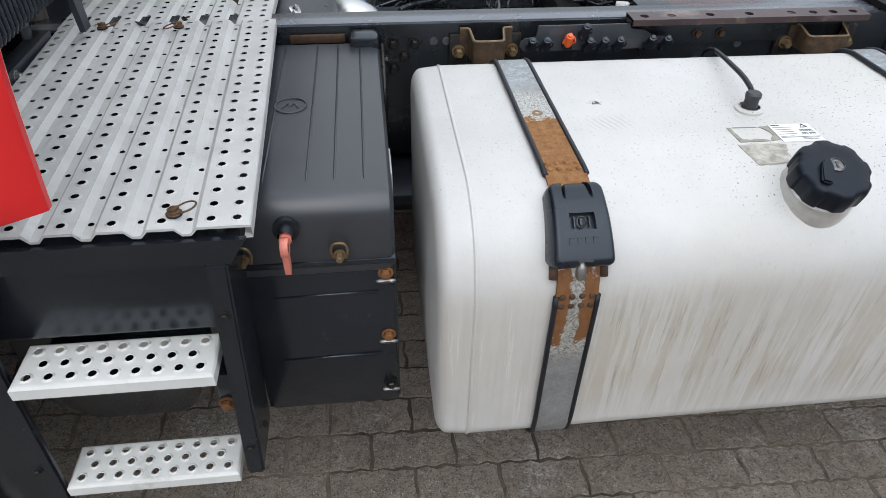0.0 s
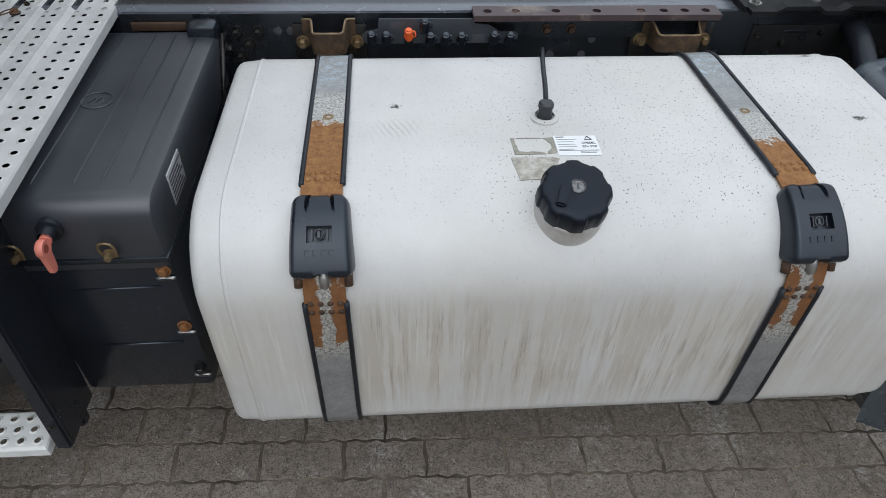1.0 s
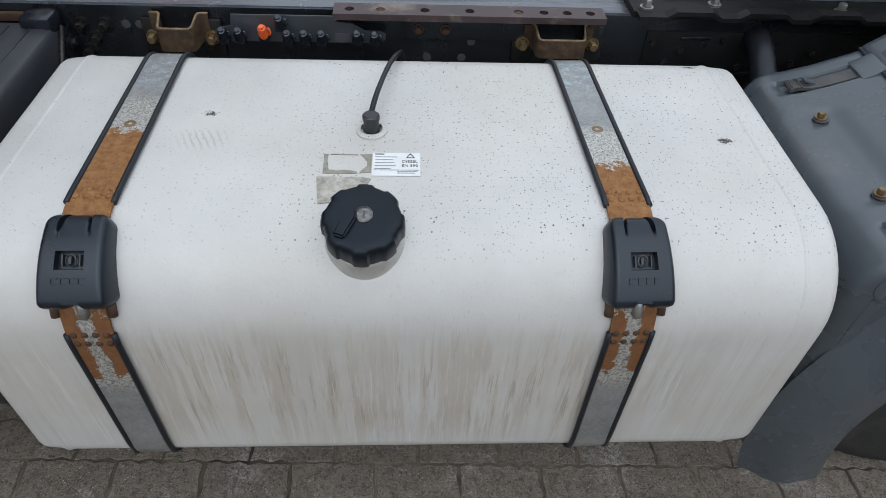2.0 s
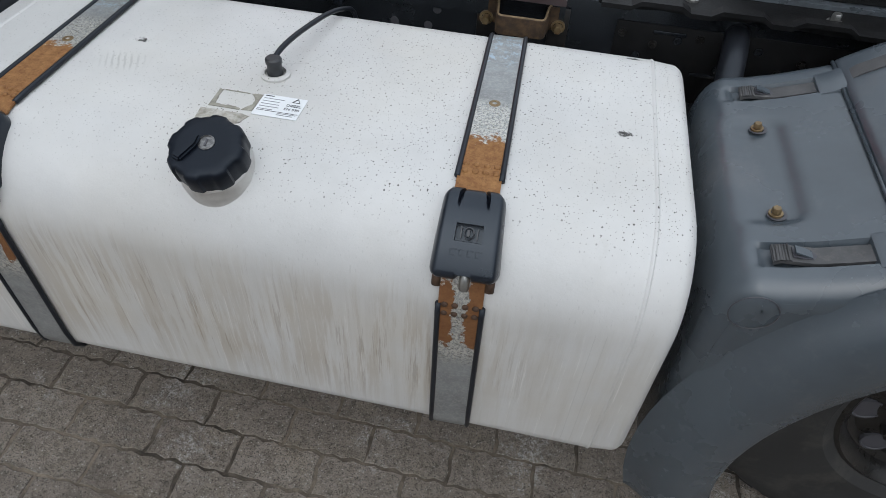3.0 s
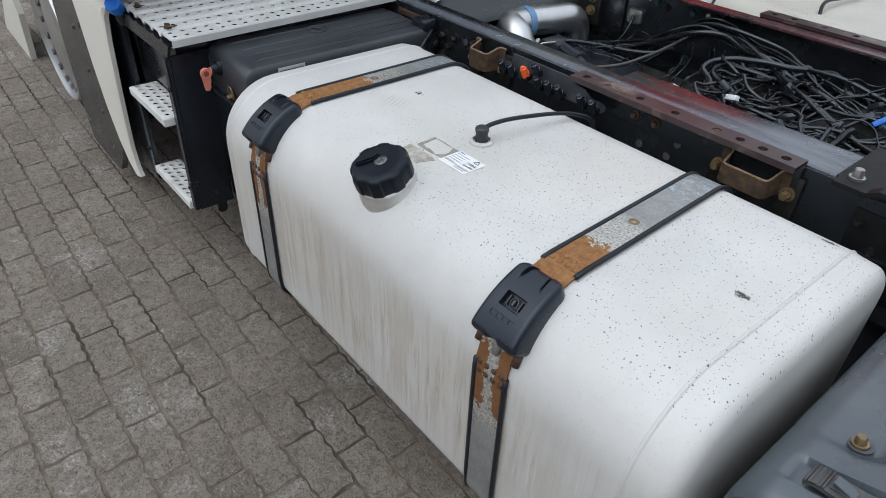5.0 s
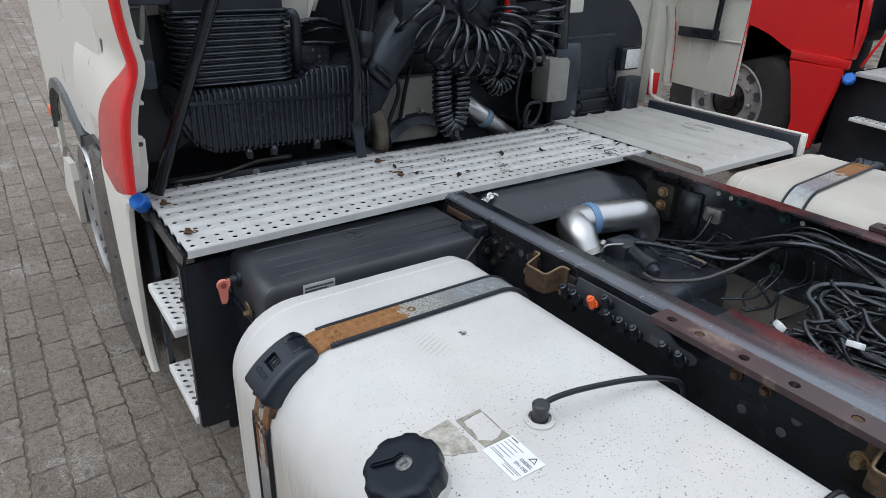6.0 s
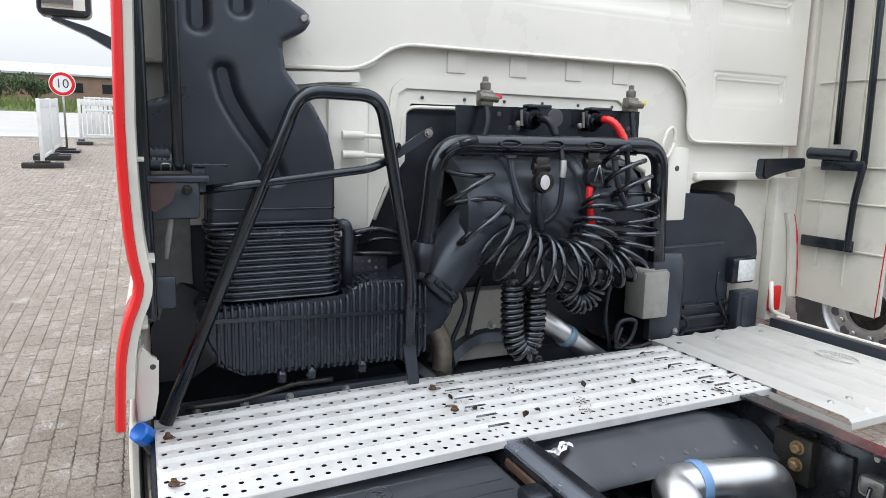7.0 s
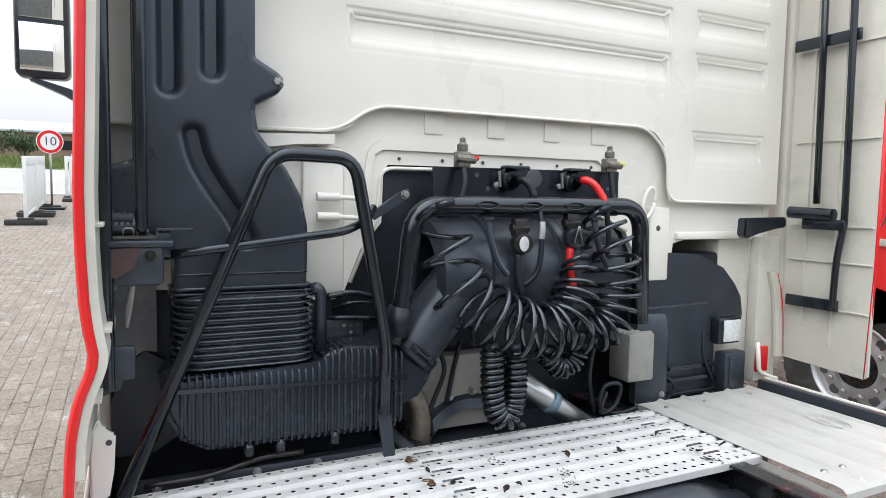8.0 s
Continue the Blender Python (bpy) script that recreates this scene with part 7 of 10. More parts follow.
tube(bm, [(WX - 0.01, 0.585 + 0.026 * math.cos(a) + 0.012 * math.sin(a), 1.655 + 0.055 * math.sin(a)) for a in np.linspace(0, math.tau, 25)], 0.007, 8)
part("loop", bm, M_CAB, cab, smooth=True)
part("hole", lathe(B(), [(0.011, 0), (0.010, 0.001), (0, 0.001)], 14, toward((WX - 0.0145, 0.640, 1.560), (1, 0, 0))), M_INK_HOLE, cab, smooth=False)
bm = B()
box(bm, WX - 0.04, WX - 0.012, 0.74, 1.16, 1.515, 1.545, 0.008)
part("shelf_edge", bm, M_CAB, cab, smooth=30)
# Corner between the duct and the opening, with two pale hinge barrels.
bm = B()
box(bm, WX - 0.04, WX - 0.020, -0.70, -0.575, 1.37, 1.80, 0.012)
part("corner_post", bm, M_CAB, cab, smooth=30)
for z in (1.655, 1.598):
    bm = B()
    tube(bm, [(WX + 0.005, -0.665, z), (WX + 0.005, -0.600, z)], 0.013, 12)
    tube(bm, [(WX + 0.005, -0.600, z), (WX + 0.005, -0.535, z - 0.004)], 0.007, 10)
    part("hinge_barrel", bm, M_CAB, cab, smooth=40)
bm = B()
prism(bm, [(-0.86, 1.822), (-0.62, 1.832), (-0.62, 1.805), (-0.72, 1.80), (-0.86, 1.78)], "x", WX - 0.03, WX + 0.03)
part("ledge", bm, M_CAB, cab, smooth=False)
# Body behind the wall.
for y in (-1.212, 1.234):
    bm = B()
    prism(bm, [(-3.40, 0.40), (-3.22, 0.50), (-3.18, 0.68), (-3.08, 0.83), (-2.85, 0.935), (-2.58, 0.978), (-2.30, 0.962), (-2.10, 0.915), (-1.90, 0.90), (-1.60, 0.94), (-1.13, 0.98), (-1.13, 2.95), (-3.15, 2.95), (-3.45, 1.9), (-3.42, 1.2)], "y", y - 0.012, y + 0.012)
    part("side_wall", bm, M_CAB, cab, smooth=False)
bm = B()
prism(bm, [(-3.42, 1.0), (-3.16, 2.95), (-1.125, 2.95), (-1.125, 2.90), (-3.10, 2.90), (-3.38, 1.0)], "y", -1.20, 1.222)
part("roof_and_front", bm, M_CAB, cab, smooth=False)
bm = B()
box(bm, -3.3, -1.17, -1.19, 1.21, 1.25, 1.38, 0.02)
part("floor_pan", bm, M_DUSTY, cab, smooth=30)

# ---- side deflectors ----
def edge_y(z):
    """The near deflector's outer edge: bowed out, nipped in at the waist, flared below."""
    pts = [(0.96, -1.298), (1.02, -1.298), (1.11, -1.293), (1.165, -1.289), (1.22, -1.279), (1.255, -1.268), (1.289, -1.2535), (1.315, -1.248), (1.335, -1.248), (1.365, -1.255), (1.43, -1.262), (1.53, -1.266), (1.64, -1.267), (1.94, -1.258), (2.95, -1.235)]
    return float(np.interp(z, [p[0] for p in pts], [p[1] for p in pts]))


def edge_x(z):
    return float(np.interp(z, [0.96, 0.985, 1.012, 1.21, 1.5, 2.9], [-0.86, -0.76, -0.673, -0.664, -0.664, -0.664]))


def front_x(z):
    return float(np.interp(z, [0.96, 1.06, 1.13, 1.19, 1.25, 1.30, 1.335, 2.9], [-1.10, -1.09, -1.05, -0.98, -0.87, -0.77, -0.695, -0.695]))


seat(0.0, -0.006, 0.0)
sd = thing("side_deflector", (-0.95, -1.25, 0.95), "red and white cab side deflector with a rolled rear edge", "side deflector", "cab side deflectors")
zs = sorted(set([0.962, 0.975, 0.985, 1.0, 1.012] + list(np.linspace(1.03, 1.6, 24)) + list(np.linspace(1.65, 2.92, 14))))
bm = B()
rings = []
for z in zs:
    y, xe, xf = edge_y(z), edge_x(z), front_x(z)
    rings.append([(xf, y + 0.020, z), (xf, y + 0.006, z), (xe - 0.03, y, z), (xe - 0.006, y + 0.002, z), (xe, y + 0.007, z), (xe, y + 0.017, z), (xe - 0.006, y + 0.021, z), (xe - 0.010, y + 0.015, z), (xe - 0.05, y + 0.012, z)])
part("red_panel", skin(bm, rings), M_RED, sd, "red painted trailing panel", 50)
bm = B()
rings = []
for z in zs:
    y, xe = edge_y(z), edge_x(z)
    if z < 1.06:
        continue
    rings.append([(xe - 0.008, y + 0.0215, z), (xe - 0.010, y + 0.038, z), (xe - 0.40, y + 0.046, z), (xe - 0.40, y + 0.030, z)])
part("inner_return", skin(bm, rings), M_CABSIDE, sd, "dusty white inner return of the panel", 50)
for z in (1.58, 1.37, 1.23):
    bm = B()
    box(bm, -0.78, -0.69, edge_y(z) + 0.036, edge_y(z) + 0.052, z - 0.004, z + 0.004, 0.0015)
    part("web", bm, M_CABSIDE, sd, smooth=30)
bm = B()
rings = []
for z in zs:
    y = edge_y(z)
    xf = front_x(z)
    rings.append([(-1.62 if z > 1.1 else min(xf - 0.02, -1.16), y + 0.020, z), (xf - 0.004, y + 0.008, z), (xf - 0.004, y + 0.024, z), (-1.62 if z > 1.1 else min(xf - 0.02, -1.16), y + 0.036, z)])
part("white_panel", skin(bm, rings), M_CAB, sd, smooth=50)

seat(0.0, 0.0, -0.006)
rd = thing("side_deflector", (-0.9, 1.28, 1.0), "dusty white cab side deflector seen from its ribbed inner face", "side deflector", "cab side deflectors")
bm = B()
prism(bm, [(-1.10, 1.46), (-1.082, 1.018), (-0.735, 1.003), (-0.722, 1.015), (-0.715, 2.95), (-1.10, 2.95)], "y", 1.290, 1.302)
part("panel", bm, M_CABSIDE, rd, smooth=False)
bm = B()
tube(bm, [(-0.735, 1.296, 1.005), (-0.722, 1.296, 1.4), (-0.718, 1.296, 2.9)], 0.007, 8)
part("red_edge", bm, M_RED, rd, "red painted rear edge", True)
for z in (1.245, 1.43, 1.57, 1.90, 2.26, 2.6):
    bm = B()
    box(bm, -1.06, -0.73, 1.281, 1.291, z - 0.003, z + 0.003, 0.001)
    part("rib", bm, M_CABSIDE, rd, smooth=False)
for x in (-0.995, -0.875):
    bm = B()
    box(bm, x - 0.003, x + 0.003, 1.281, 1.291, 1.10 if x > -0.9 else 1.16, 2.9, 0.001)
    part("rib", bm, M_CABSIDE, rd, smooth=False)
bm = B()
box(bm, -1.16, -1.085, 1.263, 1.302, 1.30, 2.95, 0.006)
part("joint_strip", bm, M_CABSIDE, rd, smooth=30)
bm = B()
box(bm, -1.137, -1.088, 1.138, 1.262, 0.92, 1.52, 0.006)
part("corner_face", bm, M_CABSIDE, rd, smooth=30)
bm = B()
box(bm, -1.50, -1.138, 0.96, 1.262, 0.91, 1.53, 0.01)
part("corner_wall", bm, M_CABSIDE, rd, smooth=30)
bm = B()
tube(bm, smooth_path([(-1.064, 1.222, 1.37), (-1.061, 1.246, 1.29), (-1.060, 1.262, 1.20), (-1.060, 1.276, 1.03)], 4), 0.0016, 6)
part("orange_seal", bm, M_RED, rd, "thin red seal", True)
bm = B()
rings = []
for y, z in ((1.205, 1.375), (1.235, 1.30), (1.252, 1.20), (1.262, 1.10), (1.266, 1.02)):
    rings.append([(-1.07, y - 0.022, z), (-1.066, y - 0.012, z), (-1.066, y + 0.010, z), (-1.085, y + 0.012, z), (-1.085, y - 0.022, z)])
part("seal_strip", skin(bm, rings), M_CABSIDE, rd, smooth=50)
bm = B()
tube(bm, rounded([(-1.064, 1.124, 1.092), (-1.064, 1.140, 0.968), (-1.060, 1.200, 0.942), (-1.056, 1.240, 0.930)], 0.02, 4), 0.009, 8)
part("hook_bracket", bm, M_CAB, rd, "white hooked bracket", True)
bm = B()
box(bm, -1.095, -1.075, 1.142, 1.206, 0.962, 1.066, 0.004)
part("red_reflector", bm, M_RED, rd, "red reflector tab", 30)

# ---- grab rods on both sides ----
seat(0.0, -0.017, 0.012)
gl = thing("grab_rod", (-0.82, -1.18, 1.2), "pair of black painted grab rods on the cab corner", "grab rod", "grab rods")
for y, z0, xx in ((-1.203, 1.20, -0.815), (-1.133, 1.545, -0.82)):
    bm = B()
    box(bm, xx - 0.012, xx + 0.012, y - 0.013, y + 0.013, z0, 2.9, 0.011, 4)
    part("rod", bm, M_ROD, gl, smooth=30)
bm = B()
box(bm, -0.87, -0.80, -1.20, -1.07, 1.515, 1.53, 0.004)
box(bm, -0.86, -0.81, -1.195, -1.09, 1.43, 1.52, 0.01)
tube(bm, [(-0.84, -1.19, 1.56), (-0.84, -1.12, 1.56)], 0.022, 12)
part("bracket", bm, M_DUSTY, gl, smooth=40)
bm = B()
tube(bm, [(-0.846, -1.152, 1.43), (-0.846, -1.160, 1.38), (-0.846, -1.166, 1.335)], [0.0065, 0.008, 0.004], 8)
part("catch", bm, M_STEEL, gl, "bare steel catch", False)
bm = B()
box(bm, -0.83, -0.81, -1.20, -1.15, 1.225, 1.30, 0.006)
part("foot", bm, M_DUSTY, gl, smooth=30)
bm = B()
tube(bm, [(-0.84, -1.195, 1.572), (-0.84, -1.150, 1.572)], [0.019, 0.021], 14)
for k in range(4):
    tube(bm, [(-0.84, -1.190 + 0.011 * k, 1.572), (-0.84, -1.186 + 0.011 * k, 1.572)], 0.0235, 14)
part("rubber_boot", bm, M_RUBBER, gl, smooth=40)
for u in (0.0, 0.028):
    bm = B()
    tube(bm, rounded([(-0.822, -1.170 + u, 1.540), (-0.815, -1.170 + u, 1.556), (-0.815, -1.150 + u, 1.556), (-0.822, -1.150 + u, 1.540)], 0.006, 3), 0.0022, 6)
    part("spring_clip", bm, M_STEEL, gl, "bare steel spring clip", True)
bm = B()
box(bm, -0.836, -0.812, -1.105, -1.028, 1.549, 1.556, 0.002)
box(bm, -0.836, -0.830, -1.105, -1.075, 1.49, 1.549, 0.002)
part("guide_plate", bm, M_PLASTIC, gl, smooth=30)
bm = B()
prism(bm, [(-1.200, 1.512), (-1.135, 1.515), (-1.150, 1.470), (-1.185, 1.448), (-1.200, 1.455)], "x", -0.812, -0.806)
part("gusset", bm, surface("red_brown_primer", (0.055, 0.030, 0.030), 0.5, vary=0.3, scale=20), gl, "red-brown primed gusset plate", False)
part("gusset_bolt", bolt(B(), (-0.806, -1.118, 1.497), (1, 0, 0), 0.008, 0.007), M_GREASE, gl, smooth=30)
seat(0.014, 0.0, -0.010)
gr = thing("grab_rod", (-0.88, 1.25, 1.25), "pair of black painted grab rods on the cab corner", "grab rod", "grab rods")
for x, z0 in ((-0.945, 1.66), (-0.83, 1.255)):
    bm = B()
    tube(bm, smooth_path([(x - 0.026, 1.245, z0), (x - 0.024, 1.245, 1.36), (x - 0.019, 1.245, 1.46), (x - 0.005, 1.245, 1.56), (x, 1.244, 1.64), (x - 0.006, 1.240, 2.2), (x - 0.012, 1.235, 2.9)], 5) if z0 < 1.5 else [(x, 1.245, z0), (x - 0.012, 1.235, 2.9)], 0.013, 10)
    part("rod", bm, M_ROD, gr, smooth=True)
for x0, x1, z in ((-1.08, -0.815, 2.285), (-1.06, -0.842, 1.270)):
    bm = B()
    box(bm, x0, x1, 1.25, 1.262, z - 0.022, z + 0.022, 0.003)
    part("bracket", bm, M_PLASTIC, gr, smooth=30)
bm = B()
tube(bm, [(-1.04, 1.225, 1.625), (-0.86, 1.225, 1.618)], 0.024, 12)
box(bm, -0.99, -0.82, 1.225, 1.25, 1.56, 1.60, 0.005)
part("slide", bm, M_PLASTIC, gr, smooth=40)
bm = B()
prism(bm, [(0.95, 1.60), (1.18, 1.605), (1.18, 1.565), (1.02, 1.545), (0.965, 1.52), (0.945, 1.535)], "x", -1.06, -1.02)
bmesh.ops.bevel(bm, geom=list(bm.edges), offset=0.005, segments=2, affect="EDGES")
part("lock_arm", bm, M_PLASTIC, gr, smooth=30)

# ---- air intake: duct, bellows, ribbed housing, elbow ----
seat(0.0, -0.024, -0.010)
ai = thing("air_intake", (-1.0, -0.9, 1.0), "black plastic engine air intake with bellows and ribbed housing", "air intake")
outline = [(-1.140, 2.90), (-1.140, 1.735), (-1.200, 1.715), (-1.200, 1.61), (-1.072, 1.54), (-1.052, 1.50), (-1.056, 1.400), (-0.728, 1.400), (-0.724, 1.50), (-0.724, 1.575), (-0.742, 1.655), (-0.780, 1.725), (-0.826, 1.780), (-0.851, 1.815), (-0.858, 1.865), (-0.855, 1.885), (-0.800, 1.915), (-0.786, 1.935), (-0.788, 1.955), (-0.802, 1.968), (-0.857, 2.00), (-0.857, 2.90)]
bm = B()
prism(bm, outline, "x", -1.085, -0.992)
duct = part("duct", bm, M_DUSTY, ai, smooth=40)


def to_line(p, pts):
    """Distances from many points to a polyline, and the nearest places on it."""
    best, near = np.full(len(p), 9.0), np.zeros((len(p), 2))
    for (ay, az), (by, bz) in zip(pts, pts[1:]):
        a_, d = np.array((ay, az)), np.array((by - ay, bz - az))
        t = np.clip(((p - a_) @ d) / max(d @ d, 1e-9), 0, 1)
        q = a_ + t[:, None] * d
        r = np.hypot(*(p - q).T)
        m = r < best
        best[m], near[m] = r[m], q[m]
    return best, near


def inside(p, poly):
    odd = np.zeros(len(p), bool)
    for (ay, az), (by, bz) in zip(poly, poly[1:] + poly[:1]):
        if az != bz:
            odd ^= ((az > p[:, 1]) != (bz > p[:, 1])) & (p[:, 0] < (by - ay) * (p[:, 1] - az) / (bz - az) + ay)
    return odd


def moulded_face(poly, x_face, cell, edge, grooves, depth, inner, outer):
    """A sheet over an outline whose edge is rolled back and whose grooves are softly pressed in."""
    ny, nz_ = int(0.50 / cell) + 2, int(1.56 / cell) + 2
    gy, gz = np.meshgrid(-1.215 + cell * np.arange(ny), 1.385 + cell * np.arange(nz_), indexing="ij")
    p = np.stack((gy.ravel(), gz.ravel()), 1)
    ins = inside(p, poly)
    dist, near = to_line(p, poly + poly[:1])
    snap = dist < 0.72 * cell
    p[snap] = near[snap]
    ok = ins | snap
    dist[snap] = 0
    d = np.clip(edge - dist, 0, edge)
    x = x_face - (edge - np.sqrt(edge * edge - d * d))
    for g in grooves:
        r, _ = to_line(p, g)
        t = np.clip((r - inner) / (outer - inner), 0, 1)
        x -= depth * (1 - t) ** 1.7
    me_v = [(x[i], p[i, 0], p[i, 1]) for i in range(len(p))]
    fs = []
    for i in range(ny - 1):
        for j in range(nz_ - 1):
            q = (i * nz_ + j, (i + 1) * nz_ + j, (i + 1) * nz_ + j + 1, i * nz_ + j + 1)
            if all(ok[k] for k in q):
                fs.append(q)
    bm = B()
    vs = [bm.verts.new(v) for v in me_v]
    for q in fs:
        bm.faces.new([vs[k] for k in q])
    bmesh.ops.delete(bm, geom=[v for v in bm.verts if not v.link_faces], context="VERTS")
    return bm


curve_groove = [(v.x, v.y) for v in smooth_path([(-1.006, 1.800, 0), (-0.990, 1.739, 0), (-0.952, 1.670, 0), (-0.905, 1.600, 0), (-0.880, 1.545, 0)], 5)]
face = moulded_face(outline, -0.962, 0.0062, 0.013, [[(-1.060, 1.915), (-1.058, 2.95)], [(-0.962, 1.960), (-0.960, 2.95)], curve_groove], 0.062, 0.002, 0.034)
part("duct_face", face, M_DUSTY, duct, smooth=True)
part("tab_bolt", bolt(B(), (-0.966, -0.806, 1.943), (1, 0, 0), 0.010, 0.008), M_STEEL, duct, "steel bolt and washer", 30)
for z, r, o in ((1.456, 0.003, 0.0), (1.420, 0.006, 0.006), (1.408, 0.003, 0.010)):
    bm = B()
    tube(bm, rounded([(-1.05, -1.054 - o, z), (-0.960 + o, -1.054 - o, z), (-0.960 + o, -0.726 + o, z), (-1.05, -0.726 + o, z)], 0.018, 3), r, 6)
    part("foot_bead", bm, M_PLASTIC, duct, smooth=True)
bm = B()
rings = []
for k in range(78):
    z = 1.404 - 0.00245 * k
    ins = 0.0090 * (1 + math.cos(k * math.tau / 7.0))
    rings.append([(x, y, z) for x, y in rrect(-1.115, -0.926, -1.062, -0.704, (0.07,) * 4, ins, 6)])
part("bellows", skin(bm, rings), M_BELLOWS, ai, "black rubber bellows", True)
hb = [(-1.090, 1.19), (-1.078, 1.12), (-1.045, 1.055), (-0.985, 1.022), (-0.50, 1.014), (-0.47, 1.035), (-0.455, 1.15), (-0.47, 1.232), (-0.56, 1.252), (-0.63, 1.250), (-0.672, 1.244), (-0.695, 1.226), (-0.728, 1.206), (-1.075, 1.212)]
bm = B()
prism(bm, hb, "x", -1.13, -0.915)
bmesh.ops.bevel(bm, geom=[e for e in bm.edges if all(v.co.x > -0.92 for v in e.verts)], offset=0.014, segments=3, affect="EDGES")
hous = part("filter_housing", bm, M_HOUSING, ai, smooth=40)
for y in np.arange(-1.045, -0.465, 0.0178):
    zb = np.interp(y, [-1.05, -0.97, -0.5, -0.465], [1.058, 1.020, 1.012, 1.034])
    zt = np.interp(y, [-1.085, -0.728, -0.695, -0.670, -0.63, -0.47], [1.209, 1.203, 1.223, 1.241, 1.247, 1.228])
    bm = B()
    tube(bm, [(-0.935, y, zb + 0.001), (-0.919, y, zb + 0.006), (-0.9125, y, zb + 0.02), (-0.9125, y, zt - 0.008), (-0.918, y, zt + 0.002), (-0.935, y, zt + 0.003), (-1.03, y, zt + 0.003)], 0.0052, 6)
    part("rib", bm, M_HOUSING, hous, smooth=True)
bm = B()
rings = [[(-0.925, y, z), (-0.905, y, z), (-0.905, y, z + 0.011), (-0.925, y, z + 0.011)] for y, z in ((-1.08, 1.176), (-0.46, 1.152))]
skin(bm, rings)
part("seam", bm, M_PLASTIC, hous, smooth=30)
for y in (-0.885, -0.805, -0.66):
    bm = B()
    tube(bm, [(-0.93, y, 1.025), (-0.93, y, 0.992)], 0.014, 10)
    part("foot", bm, M_PLASTIC, hous, smooth=True)
bm = B()
tube(bm, smooth_path([(-0.99, -0.436, 1.202), (-0.99, -0.36, 1.290), (-1.00, -0.28, 1.375), (-1.03, -0.19, 1.440), (-1.05, -0.12, 1.462)], 5), 0.086, 24)
el = part("elbow", bm, M_DUSTY, ai, "black rubber intake elbow", True)
bm = B()
tube(bm, [(-0.990, -0.428, 1.211), (-0.990, -0.412, 1.230)], 0.0940, 28)
cl = part("clamp", bm, M_RUBBER, el, smooth=40)
bm = B()
for u in (-0.030, 0.030):
    c = Vector((-0.893, -0.420 + u * 0.77, 1.220 - u * 0.64))
    box(bm, -0.006, 0.006, -0.007, 0.007, -0.012, 0.012, 0.002, m=Matrix.Translation(c) @ pose(0, 0, 0, 40, 0, 0))
tube(bm, [(-0.889, -0.443, 1.239), (-0.889, -0.397, 1.201)], 0.003, 6)
part("buckle", bm, M_PLASTIC, cl, smooth=30)
bm = B()
prism(bm, [(-0.56, 1.235), (-0.490, 1.268), (-0.366, 1.162), (-0.378, 1.130), (-0.408, 1.088), (-0.490, 1.055), (-0.56, 1.050)], "x", -1.085, -0.922)
bmesh.ops.bevel(bm, geom=[e for e in bm.edges if all(v.co.x > -0.93 for v in e.verts)], offset=0.026, segments=4, affect="EDGES")
part("outlet", bm, M_HOUSING, hous, "black moulded outlet", 40)
bm = B()
lathe(bm, [(0.13, 0), (0.17, 0.01), (0.172, 0.16), (0.180, 0.165), (0.180, 0.18), (0.172, 0.185), (0.172, 0.40), (0.180, 0.405), (0.180, 0.415), (0.172, 0.42), (0.180, 0.437), (0.180, 0.447), (0.172, 0.452), (0.180, 0.467), (0.180, 0.477), (0.172, 0.482), (0.17, 0.66), (0.12, 0.69), (0, 0.69)], 40, toward((-1.075, -0.355, 1.425), (0, 1, 0)))
part("canister", bm, M_DUSTY, ai, "round black filter canister", 20)
bm = B()
tube(bm, rounded([(-1.0, -0.712, 1.40), (-0.985, -0.690, 1.41), (-0.985, -0.683, 1.38), (-0.985, -0.685, 1.235)], 0.02, 4), 0.016, 12)
part("drain_pipe", bm, M_DUSTY, ai, smooth=True)

# ---- dark recess behind the machinery ----
rc = thing("engine_tunnel", (-1.2, 0, 0.9), "engine tunnel behind the cab opening, backed by added black boxes", "engine tunnel")
# Plain black boxes stand in for the dark depth; one only closes a gap.
bm = B()
box(bm, -1.40, -1.165, -0.62, 0.62, 1.10, 1.80, 0.02)
part("dark_backing", bm, M_RUBBER, rc, smooth=30)
bm = B()
box(bm, -1.42, -1.14, -1.20, -0.60, 0.72, 1.42, 0.02)
part("side_lining", bm, M_RUBBER, rc, smooth=30)
bm = B()
box(bm, -1.42, -1.14, 0.55, 1.00, 0.80, 1.46, 0.02)
part("side_lining", bm, M_RUBBER, rc, smooth=30)
bm = B()
box(bm, -1.40, -1.0, -1.16, 1.18, 0.60, 0.88, 0.02)
part("floor_lining", bm, M_DUSTY, rc, smooth=30)
bm = B()
box(bm, -1.42, -1.255, -0.60, 0.56, 0.86, 1.12, 0.02)
part("dark_gap_filler", bm, M_RUBBER, rc, smooth=30)
# Hoses and a drilled bracket in the dark behind the bellows.
for pts, r in (([(-1.09, -0.66, 1.300), (-1.06, -0.60, 1.307), (-1.06, -0.53, 1.302), (-1.08, -0.46, 1.298)], 0.007), ([(-1.10, -0.62, 1.325), (-1.07, -0.575, 1.347), (-1.07, -0.515, 1.345), (-1.10, -0.46, 1.325)], 0.005), ([(-1.09, -0.64, 1.365), (-1.08, -0.56, 1.375), (-1.09, -0.47, 1.352)], 0.009), ([(-1.05, -0.635, 1.218), (-1.03, -0.60, 1.236), (-1.02, -0.575, 1.247)], 0.006)):
    bm = B()
    tube(bm, smooth_path(pts, 6), r, 8)
    part("hose", bm, M_CABLE, rc, smooth=True)
bm = B()
